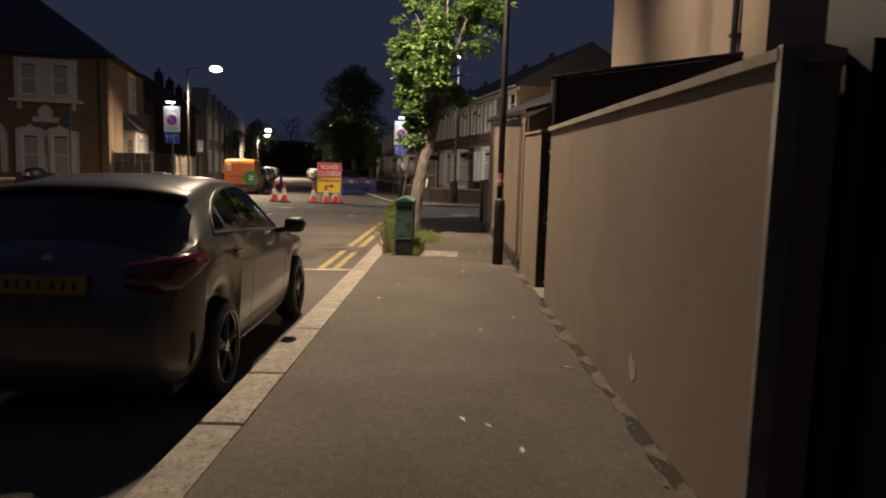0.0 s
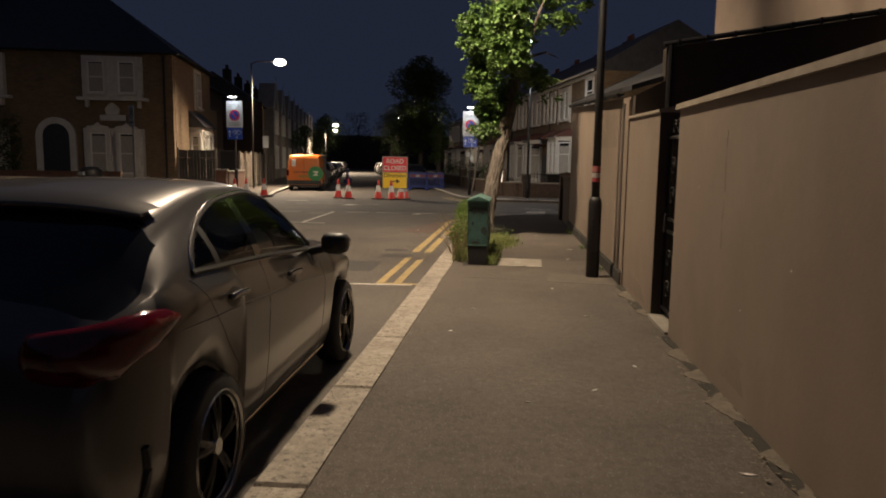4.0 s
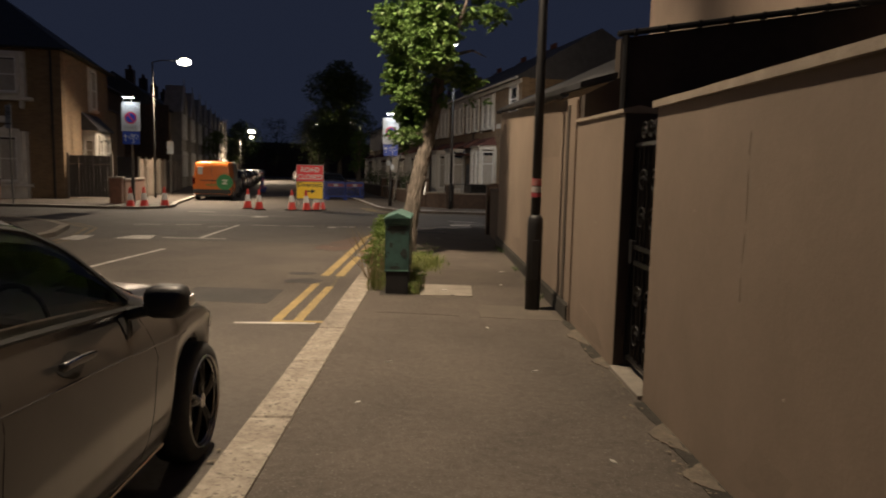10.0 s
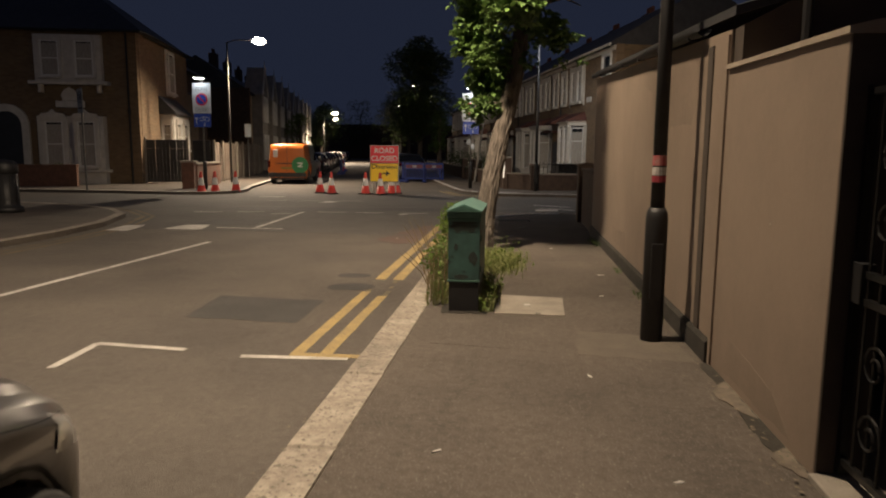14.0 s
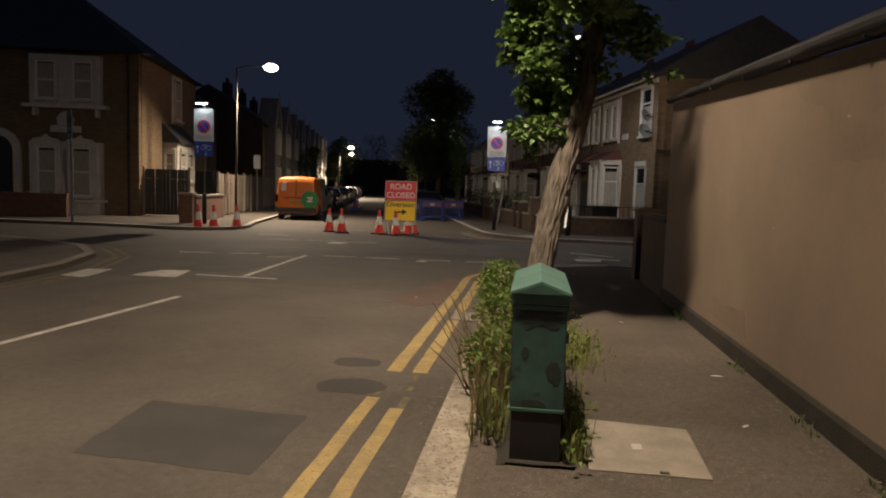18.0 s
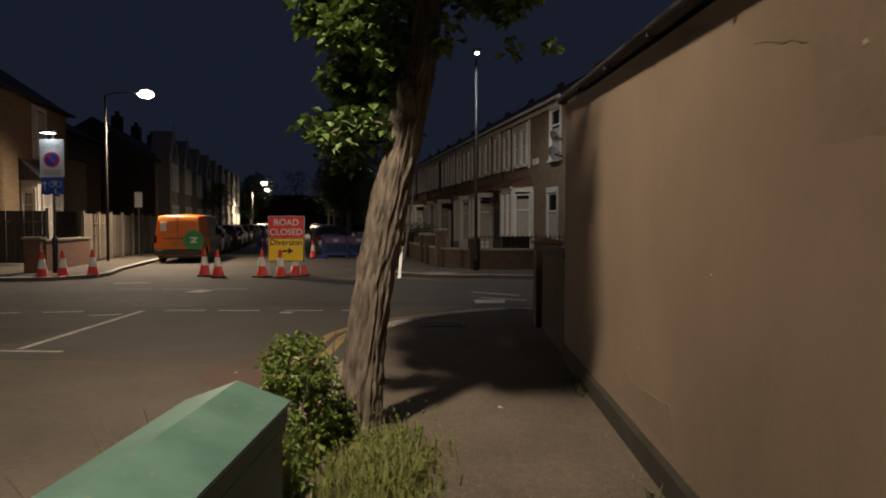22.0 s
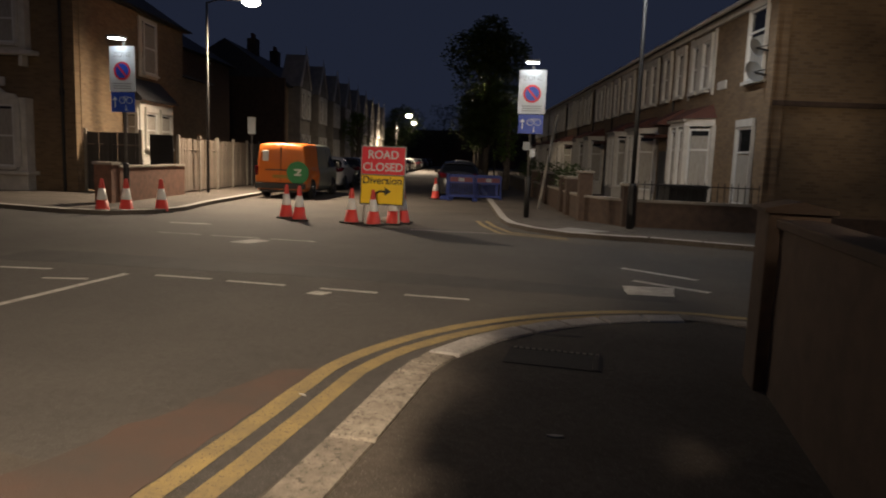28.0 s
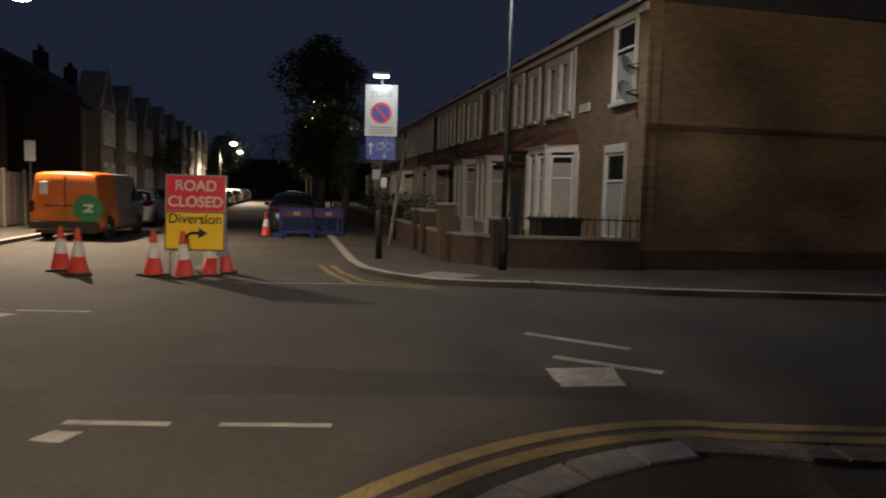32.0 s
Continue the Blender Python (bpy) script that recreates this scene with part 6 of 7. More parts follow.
def dish(parent, v, z, r, tilt):
    bm = bmesh.new()
    n, rings = 18, []
    for k in range(5):
        q = r * k / 4
        rings.append([bm.verts.new((q * math.cos(a), q * math.sin(a), .18 * q * q / r)) for a in [i * math.tau / n for i in range(n)]] if k else [bm.verts.new((0, 0, 0))])
    for i in range(n):
        bm.faces.new((rings[0][0], rings[1][i], rings[1][(i + 1) % n]))
    for a, b in zip(rings[1:], rings[2:]):
        for i in range(n):
            bm.faces.new((a[i], b[i], b[(i + 1) % n], a[(i + 1) % n]))
    d = part("satellite_dish", bm, M_SIGNG, parent, "grey satellite dish", m=Matrix.Translation((UF - .35, v, z)) @ Euler((radians(70), 0, radians(tilt))).to_matrix().to_4x4())
    part("dish_arm", tube(bmesh.new(), [(0, 0, .02), (0, -.1, .35)], .012, 6), M_BLACK, d)
    part("dish_bracket", tube(bmesh.new(), [(UF - .30, v, z), (UF, v, z - .05)], .02, 6), M_BLACK, parent)


dish(corner, -1.12, 4.36, .23, 30)
dish(corner, -1.12, 3.80, .27, 20)
v0 = 6.1
for i in range(9):
    v1 = v0 + 4.75
    flip = i % 2 == 0
    h = terrace_house("yellow brick terraced house with a white bay window", v0, v1, FAR)
    bc = v0 + (3.0 if flip else 1.75)
    bay(h, on_wall(bc), 2.7, .66, 2.92, roof_h=.42)
    for d in (-.55, .55):
        sash(h, front(bc + d, 3.8), .6, 1.45, .9, .22)
    dv = v0 + (.85 if flip else 3.95)
    part("front_door", box(UF - .02, UF + .02, dv - .45, dv + .45, 0, 2.05), M_DOOR, h)
    part("door_hood", box(UF - .55, UF, dv - .7, dv + .7, 2.5, 2.6), M_TILE, h)
    sash(h, front(dv, 3.8), .6, 1.45, .9, .22)
    v0 = v1

# garden walls and railings before the right-hand terrace
gw = thing("garden_wall", "low brick garden wall round the corner house", "wall", m=FAR)
run = [(5.35, -1.50), (2.35, -1.0), (1.5, .3), (1.45, 40)]
for (ua, va), (ub, vb) in zip(run, run[1:]):
    d = Vector((ub - ua, vb - va))
    s = Vector((-d.y, d.x)).normalized() * .11
    part("wall_panel", slab(bmesh.new(), [(ua + s.x, va + s.y), (ub + s.x, vb + s.y), (ub - s.x, vb - s.y), (ua - s.x, va - s.y)], 0, .62), M_DBRICK, gw)
    s = s * 1.2
    part("wall_cap", slab(bmesh.new(), [(ua + s.x, va + s.y), (ub + s.x, vb + s.y), (ub - s.x, vb - s.y), (ua - s.x, va - s.y)], .62, .68), M_CONCRETE, gw)
rail = thing("railing", "black iron railing on the garden wall", "railing", m=FAR)
for k in range(20):
    f = k / 19
    u, v = 5.3 - 2.9 * f, -1.49 + .48 * f
    part("rail_bar", tube(bmesh.new(), [(u, v, .68), (u, v, 1.12), (u, v, 1.16)], [.012, .012, .002], 6), M_IRON, rail)
part("rail_top", tube(bmesh.new(), [(5.33, -1.495, 1.05), (2.37, -1.0, 1.05)], .014, 6), M_IRON, rail)
for u, v, t in ((2.35, -1.0, 1.0), (1.5, .3, 1.25), (1.45, 2.2, 1.05), (1.45, 3.4, 1.05), (1.45, 7.2, 1.1), (1.45, 8.4, 1.1), (1.45, 12, 1.1)):
    pier = thing("gate_pier", "brick gate pier with a stone cap", "pier", "gate piers", m=FAR @ pose(u, v, 0))
    part("pier_shaft", box(-.17, .17, -.17, .17, 0, t), M_DBRICK, pier)
    part("pier_cap", box(-.20, .20, -.20, .20, t, t + .07, bevel=.02), M_CONCRETE, pier)
for u, v in ((3.6, -.45), (4.1, -.4)):
    bin_ = thing("wheelie_bin", "dark green wheelie bin behind the garden railing", "bin", "bins", m=FAR @ pose(u, v, 0, 0, 0, 8))
    part("bin_body", profile(bmesh.new(), [(-.24, .06), (.24, .06), (.29, .98), (-.29, .98)], "x", -.25, .25), M_TRIM, bin_)
    part("bin_lid", box(-.29, .29, -.33, .33, .98, 1.06, bevel=.025), M_TRIM, bin_)
    for x in (-.2, .2):
        part("bin_wheel", tube(bmesh.new(), [(x, .22, .1), (x + .05, .22, .1)], .1, 12), M_TYRE, bin_)

# left-hand corner house, in its own frame: x along the front, y into the depth
LEFT = pose(-14.69, 35.63, 0, 0, 0, 12.5)
LY = .35
lh = thing("corner_house", "large brick corner house with white stone window surrounds", "house", m=LEFT)
part("front_wall", box(-13, -.02, LY, LY + .3, 0, 6.6), M_BRX, lh)
part("house_body", box(-13, 0, LY + .3, 9, 0, 6.55), M_BRY, lh)
rf = bmesh.new()
q = [rf.verts.new(p) for p in ((-13.3, LY - .35, 6.55), (.35, LY - .35, 6.55), (.35, 9.3, 6.55), (-13.3, 9.3, 6.55), (-12.4, 4.6, 10.0), (-4.3, 4.6, 10.0))]
for f in ((0, 1, 5, 4), (1, 2, 5), (2, 3, 4, 5), (3, 0, 4), (3, 2, 1, 0)):
    rf.faces.new([q[i] for i in f])
part("roof", rf, M_SLATE, lh)
part("gutter", tube(bmesh.new(), [(-13, LY - .35, 6.55), (.3, LY - .35, 6.55), (.38, LY, 6.55), (.38, 9, 6.55)], .055, 8), M_BLACK, lh)
chimney(lh, -9.6, 4.6, 9.7)
part("downpipe", tube(bmesh.new(), [(-.41, LY - .07, 6.5), (-.41, LY - .07, 0)], .05, 8), M_BLACK, lh)
part("pipe_joint", tube(bmesh.new(), [(-.41, LY - .07, 3.05), (-.41, LY - .07, 3.25)], .075, 8), M_BLACK, lh)
for x0 in (-2.76, -9.0):
    wb = part("window_bay", box(x0 - 1.36, x0 + 1.36, LY - .42, LY, 0, 2.92), M_STONE, lh, "white stone window bay")
    part("bay_sill", box(x0 - 1.5, x0 + 1.5, LY - .58, LY, .50, .62, bevel=.02), M_STONE, wb)
    for d in (-.66, .66):
        sash(wb, Matrix.Translation((x0 + d, LY - .50, .75)), .74, 1.95, .93, .18)
        part("pediment", slab(bmesh.new(), [(-.56, 0), (.56, 0), (.46, .15), (.14, .2), (0, .33), (-.14, .2), (-.46, .15)], -.03, .08), M_STONE, wb, m=Matrix.Translation((x0 + d, LY - .52, 2.86)) @ FRONT)
    part("ornament_panel", box(x0 - .70, x0 + .50, LY - .09, LY, 3.30, 3.58, bevel=.03), M_STONE, wb)
    part("ornament_urn", slab(bmesh.new(), [(-.28, 0), (.28, 0), (.34, .26), (.2, .46), (0, .58), (-.2, .46), (-.34, .26)], 0, .1), M_STONE, wb, m=Matrix.Translation((x0 - .1, LY - .004, 3.59)) @ FRONT)
    ub = part("upper_bay", box(x0 - 1.36, x0 + 1.36, LY - .3, LY, 4.40, 6.35), M_STONE, lh, "pale upper window bay")
    part("upper_sill", box(x0 - 1.62, x0 + 1.62, LY - .42, LY, 4.26, 4.40, bevel=.02), M_STONE, ub)
    for d in (-.70, .70):
        sash(ub, Matrix.Translation((x0 + d, LY - .375, 4.6)), .76, 1.5, .93, .1)
    for d in (-1.2, 1.2):
        part("bracket", box(x0 + d - .06, x0 + d + .06, LY - .34, LY, 3.92, 4.26, bevel=.02), M_STONE, ub)
arch = bmesh.new()
ring = [(.92 * math.cos(a), 2.5 + .92 * math.sin(a)) for a in [math.pi * k / 14 for k in range(15)]]
ring_in = [(.62 * math.cos(a), 2.5 + .62 * math.sin(a)) for a in [math.pi * k / 14 for k in range(15)]]
slab(arch, [(.92, 0)] + ring + [(-.92, 0), (-.62, 0)] + ring_in[::-1] + [(.62, 0)], -.02, .14)
porch = part("porch_arch", arch, M_STONE, lh, "white stone porch arch", m=Matrix.Translation((-5.5, LY, 0)) @ FRONT)
part("front_door", box(-.62, .62, -.08, -.03, 0, 3.1), M_DOOR, porch, m=Matrix.Rotation(-math.pi / 2, 4, "X"))
# the side towards the far street: a tall window over a square bay
SIDE = Matrix.Rotation(math.pi / 2, 4, "Z")
part("side_window_surround", box(0, .05, 4.75, 6.35, 4.2, 6.45), M_STONE, lh)
sash(lh, Matrix.Translation((.125, 5.55, 4.35)) @ SIDE, 1.1, 1.95, .95, .0)
sb = part("side_bay", box(0, .62, 3.5, 6.4, 0, 3.22), M_STONE, lh, "cream square bay on the side of the house")
sash(sb, Matrix.Translation((.31, 3.42, 1.75)), .40, 1.0, .9, .06)
for k in (4.3, 5.6):
    sash(sb, Matrix.Translation((.695, k, 1.5)) @ SIDE, .9, 1.3, .9, .08)
part("side_bay_roof", profile(bmesh.new(), [(.001, 3.22), (.78, 3.22), (.78, 3.30), (.001, 4.10)], "y", 3.3, 6.6), M_SLATE, sb)
part("rear_wing", box(-8, -.6, 9.02, 14, 0, 4.8), M_BRY, lh)
part("rear_roof", profile(bmesh.new(), [(-8.2, 4.8), (-.45, 4.8), (-.45, 4.9), (-8.2, 6.4)], "y", 9.02, 14.2), M_SLATE, lh)

# left boundary: red brick wall, pier, fences
lw = thing("front_wall_left", "red brick front garden wall with planting behind", "wall", m=LEFT)
part("wall_panel", box(-13, -1.85, -2.1, -1.88, 0, .82), M_RBRICK, lw)
part("wall_cap", box(-13, -1.82, -2.13, -1.85, .82, .89), M_RBRICK, lw)
bw = thing("corner_garden_wall", "low red brick wall with piers at the far corner", "wall", m=LEFT)
part("wall_panel", box(3.0, 3.22, -3.4, 1.0, 0, .94), M_RBRICK, bw)
part("wall_cap", box(2.97, 3.25, -3.4, 1.0, .94, 1.0), M_CONCRETE, bw)
part("end_pier", box(2.72, 3.18, -3.8, -3.36, 0, 1.02), M_RBRICK, bw)
part("end_pier_cap", box(2.68, 3.22, -3.84, -3.32, 1.02, 1.09), M_CONCRETE, bw)


def fence(label, a, b, h, board=0.14, material=None):
    f = thing("fence", label, "fence", "fences")
    a, b = Vector((*a[:2], 0)), Vector((*b[:2], 0))
    d = (b - a).normalized()
    ang = math.degrees(math.atan2(d.y, d.x))
    n = int((b - a).length / board)
    bm = box(0.004, board - .004, -.012, .012, .05, h)
    me = mesh_of(bm, "board", material or M_FENCE)
    for i in range(n):
        p = a + d * (i * board)
        o = new("board", me)
        o.matrix_basis, o.parent = pose(p.x, p.y, 0.02 * random.random(), random.uniform(-1, 1), 0, ang), f
    m = int((b - a).length / 1.83)
    for i in range(m + 1):
        p = a + d * (i * 1.83)
        part("fence_post", box(-.05, .05, -.07, .03, 0, h + .12), M_CONCRETE, f, m=pose(p.x, p.y, 0, 0, 0, ang))
    part("fence_rail", tube(bmesh.new(), [a + Vector((0, 0, h * .8)), b + Vector((0, 0, h * .8))], .03, 4), M_FENCE, f)
    return f


fence("grey timber fence panels along the far street", far(-11.25, 4.9), far(-11.15, 19.5), 1.85)
fence("dark timber fence beside the corner house", (LEFT @ Vector((.02, .8, 0)))[:], (LEFT @ Vector((1.9, .85, 0)))[:], 1.95, 0.15, mat("dark_timber", (0.075, 0.068, 0.06), (0.05, 0.045, 0.04), 0.9, 4, 50, 0.3, vary=0.15))
tagged(part("side_gate", box(2.0, 2.78, 1.15, 1.2, .05, 1.95, bevel=.01), M_BLACK, m=LEFT), "black garden side gate", "gate")

# left-hand terrace with gabled bays further up
UL = -12.6
M_GABLE = mat("grey_rendered_gable", (0.27, 0.25, 0.22), (0.19, 0.175, 0.155), 0.9, 2, 50, 0.2)
gable_front = Matrix.Rotation(math.pi / 2, 4, "Z")
v0 = 24.7
part("wall_gable_end", box(UL - 9, UL - .02, v0 - .3, v0 - .02, 0, 6.0), M_DBRICK, kind="structure", label="dark gable end of the far terrace", m=FAR)
for i in range(9):
    h = thing("gabled_house", "dark terraced house with a pointed gable bay", "house", "gabled houses", m=FAR @ pose(0, v0, 0))
    part("front_wall", box(UL - .3, UL, 0, 5.6, 0, 5.6), M_BRY, h)
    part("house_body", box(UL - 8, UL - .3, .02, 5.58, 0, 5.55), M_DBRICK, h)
    part("roof", profile(bmesh.new(), [(UL + .3, 5.5), (UL + .3, 5.58), (UL - 3.8, 8.3), (UL - 8, 5.6), (UL - 8, 5.5)], "y", .003, 5.597), M_SLATE, h)
    gb = part("gable_bay", box(UL, UL + .75, .5, 3.3, 0, 5.6), M_GABLE, h)
    part("gable", profile(bmesh.new(), [(.4, 5.6), (3.4, 5.6), (1.9, 7.7)], "x", UL - .5, UL + .78), M_GABLE, gb)
    for k in (.4, 3.4):
        part("barge_board", tube(bmesh.new(), [(UL + .82, k, 5.6), (UL + .82, 1.9, 7.72)], .06, 4), M_STONE, gb)
    part("finial", tube(bmesh.new(), [(UL + .8, 1.9, 7.6), (UL + .8, 1.9, 8.2)], [.05, .015], 6), M_STONE, gb)
    for z in (.9, 3.7):
        for k in (1.2, 2.6):
            sash(gb, Matrix.Translation((UL + .825, k, z)) @ gable_front, .75, 1.6, .9, .22)
    part("front_door", box(UL - .01, UL + .03, 4.0, 4.9, 0, 2.1), M_DOOR, h)
    sash(h, Matrix.Translation((UL + .075, 4.4, 3.7)) @ gable_front, .75, 1.6, .9, .12)
    chimney(h, UL - 3.6, 5.3, 8.0)
    v0 += 5.6
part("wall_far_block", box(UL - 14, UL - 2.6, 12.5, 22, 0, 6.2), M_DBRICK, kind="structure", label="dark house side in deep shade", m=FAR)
part("roof_far_block", profile(bmesh.new(), [(UL - 14, 6.2), (UL - 2.2, 6.2), (UL - 7.5, 9.2)], "y", 12.2, 22.2), M_SLATE, kind="structure", label="dark roof of the far block", m=FAR)
part("notice_plate", box(-.17, .17, -.01, .01, 2.25, 2.95), M_SIGNW, thing("parking_plate", "small white plate on a thin post by the fence", "road sign", m=FAR @ pose(-10.75, 11.5, 0)))
part("post", tube(bmesh.new(), [(0, .03, 0), (0, .03, 3.0)], .03, 8), M_GREY, scene.objects["parking_plate"])
sp = thing("street_notice", "weathered pale notice plate on a thin grey post", "road sign", m=pose(-13.6, 30.0, 0, 0, 0, -38))
part("post", tube(bmesh.new(), [(0, .04, 0), (0, .04, 3.68)], .035, 10), M_GREY, sp)
pl = part("plate", box(-.25, .25, -.01, .01, 2.78, 3.62, bevel=.005), M_SIGNG, sp)
ring = bmesh.new()
tube(ring, [(.19 * math.cos(k * math.tau / 24), -.012, 3.33 + .19 * math.sin(k * math.tau / 24)) for k in range(25)], .016, 6, False)
part("ring", ring, M_DOOR, pl)
words("30", .24, M_INK, pl, Matrix.Translation((0, -.011, 3.33)) @ FRONT, bold=.004)
part("text_bar", box(-.18, .18, -.014, -.010, 2.92, 2.97), M_INK, pl)

# plain buildings that close the place
part("wall_opposite_terrace", box(-19, -11.2, -30, 14.5, 0, 6.0), M_DBRICK, kind="structure", label="dark terrace across the road")
part("wall_street_end", box(-60, 20, 0, 1, 0, 7), M_DBRICK, kind="structure", label="dark houses closing the far end", m=FAR @ pose(0, 118, 0))
part("wall_side_street_left", box(-60, -30, 36, 44, 0, 6.5), M_DBRICK, kind="structure", label="dark houses along the side street")

# ---- plants ----
def leaf_mat(name, a, b):
    m = mat(name, a, b, 0.55, 9, 40, 0.0)
    n, l = m.node_tree.nodes, m.node_tree.links
    p = n["Principled BSDF"]
    tr = n.new("ShaderNodeBsdfTranslucent")
    tr.inputs["Color"].default_value = (*[min(1, v * 1.6) for v in a], 1)
    mx = n.new("ShaderNodeMixShader")
    mx.inputs[0].default_value = 0.15
    l.new(p.outputs[0], mx.inputs[1])
    l.new(tr.outputs[0], mx.inputs[2])
    l.new(mx.outputs[0], n["Material Output"].inputs["Surface"])
    return m


M_LEAFA = leaf_mat("tree_leaf", (0.086, 0.150, 0.033), (0.040, 0.075, 0.019))
M_LEAFB = leaf_mat("shrub_leaf", (0.128, 0.195, 0.036), (0.075, 0.122, 0.026))
M_LEAFC = leaf_mat("dark_leaf", (0.065, 0.095, 0.03), (0.042, 0.062, 0.022))
M_GRASS = leaf_mat("grass_blade", (0.155, 0.18, 0.05), (0.10, 0.105, 0.036))
M_DRY = leaf_mat("dry_stalk", (0.20, 0.15, 0.08), (0.13, 0.10, 0.05))


class Leaves:
    """Many small leaves gathered in one mesh."""

    def __init__(self, seed):
        self.r, self.v, self.f = random.Random(seed), [], []

    def leaf(self, p, size, droop=0.5):
        r = self.r
        a = r.uniform(0, math.tau)
        d = Vector((math.cos(a), math.sin(a), r.uniform(-droop - .3, .5 - droop))).normalized()
        s = d.cross(Vector((r.uniform(-.4, .4), r.uniform(-.4, .4), 1))).normalized()
        up = s.cross(d)
        w = size * r.uniform(.30, .42)
        n = len(self.v)
        base = Vector(p)
        self.v += [base, base + d * size * .45 + s * w + up * .02, base + d * size, base + d * size * .45 - s * w + up * .02, base + d * size * .5 - up * size * .06]
        self.f += [(n, n + 1, n + 4), (n + 1, n + 2, n + 4), (n + 2, n + 3, n + 4), (n + 3, n, n + 4)]

    def flat(self, p, size, _):
        r = self.r
        a, n = r.uniform(0, math.tau), len(self.v)
        d, s = Vector((math.cos(a), math.sin(a), r.uniform(-.05, .25))), Vector((-math.sin(a), math.cos(a), 0))
        p = Vector(p)
        self.v += [p, p + d * size * .5 + s * size * .35, p + d * size, p + d * size * .5 - s * size * .35]
        self.f += [(n, n + 3, n + 2, n + 1)]

    def clump(self, c, radius, count, size, squash=(1, 1, 1), droop=.5):
        r = self.r
        for _ in range(count):
            d = Vector((r.gauss(0, 1), r.gauss(0, 1), r.gauss(0, 1))).normalized() * radius * r.uniform(.35, 1) ** .6
            self.leaf((c[0] + d.x * squash[0], c[1] + d.y * squash[1], c[2] + d.z * squash[2]), size * r.uniform(.7, 1.25), droop)

    def blade(self, p, h, lean, w=.006):
        r = self.r
        a = r.uniform(0, math.tau)
        d = Vector((math.cos(a), math.sin(a), 0))
        s = Vector((-d.y, d.x, 0)) * w
        p = Vector(p)
        n = len(self.v)
        m, t = p + d * lean * .35 + Vector((0, 0, h * .62)), p + d * lean + Vector((0, 0, h * r.uniform(.75, 1)))
        self.v += [p - s, p + s, m + s * .8, m - s * .8, t]
        self.f += [(n, n + 1, n + 2, n + 3), (n + 3, n + 2, n + 4)]

    def part(self, name, material, parent=None, label="", kind="stuff"):
        me = bpy.data.meshes.new(name)
        me.from_pydata([tuple(p) for p in self.v], [], self.f)
        me.materials.append(material)
        ob = new(name, me)
        ob.parent = parent
        return tagged(ob, label, kind=kind)


# street tree: leaning trunk with furrowed bark
tree = thing("street_tree", "leaning street tree with furrowed bark at the kerb", "tree", m=pose(.05, -.40, 0))
path = [Vector(p) for p in ((1.25, 17.10, -.05), (1.25, 17.10, .12), (1.29, 17.08, .6), (1.36, 17.05, 1.1), (1.46, 17.02, 1.6), (1.58, 17.0, 2.1), (1.68, 17.0, 2.6), (1.74, 17.0, 3.1), (1.80, 17.05, 3.6))]
rad = [.20, .152, .130, .124, .120, .114, .108, .098, .07]
bm = bmesh.new()
SIDES, STEP = 96, 14
rings = []
for i in range(len(path) - 1):
    for k in range(STEP):
        f = k / STEP
        c = path[i].lerp(path[i + 1], f)
        r = rad[i] + (rad[i + 1] - rad[i]) * f
        ring = []
        for s in range(SIDES):
            a = s * math.tau / SIDES
            q = Vector((math.cos(a) * 1.5, math.sin(a) * 1.5, c.z * .75))
            wv = noise.noise(q * 1.1 + Vector((5, 0, 0))) * .35
            ridge = abs(math.sin((a + wv + .4 * math.sin(c.z * 2.3)) * 7 + 3.4 * noise.noise(Vector((math.cos(a) * 3, math.sin(a) * 3, c.z * 4.2)))))
            d = .031 * (ridge ** .6 - .62) + .022 * noise.noise(Vector((math.cos(a) * 9, math.sin(a) * 9, c.z * 6)))
            d += .03 * max(0, noise.noise(Vector((math.cos(a) * 1.3, math.sin(a) * 1.3, c.z * 1.4 + 7))) - .25)
            ring.append(bm.verts.new((c.x + (r + d) * math.cos(a), c.y + (r + d) * math.sin(a), c.z)))
        rings.append(ring)
for a, b in zip(rings, rings[1:]):
    for s in range(SIDES):
        bm.faces.new((a[s], a[(s + 1) % SIDES], b[(s + 1) % SIDES], b[s]))
part("trunk", bm, M_BARK, tree, "furrowed grey-brown bark", smooth=True)
part("stub", tube(bmesh.new(), [(1.62, 16.97, 2.2), (1.60, 16.85, 2.38), (1.61, 16.80, 2.46)], [.07, .055, .03], 9), M_BARK, tree, smooth=True)
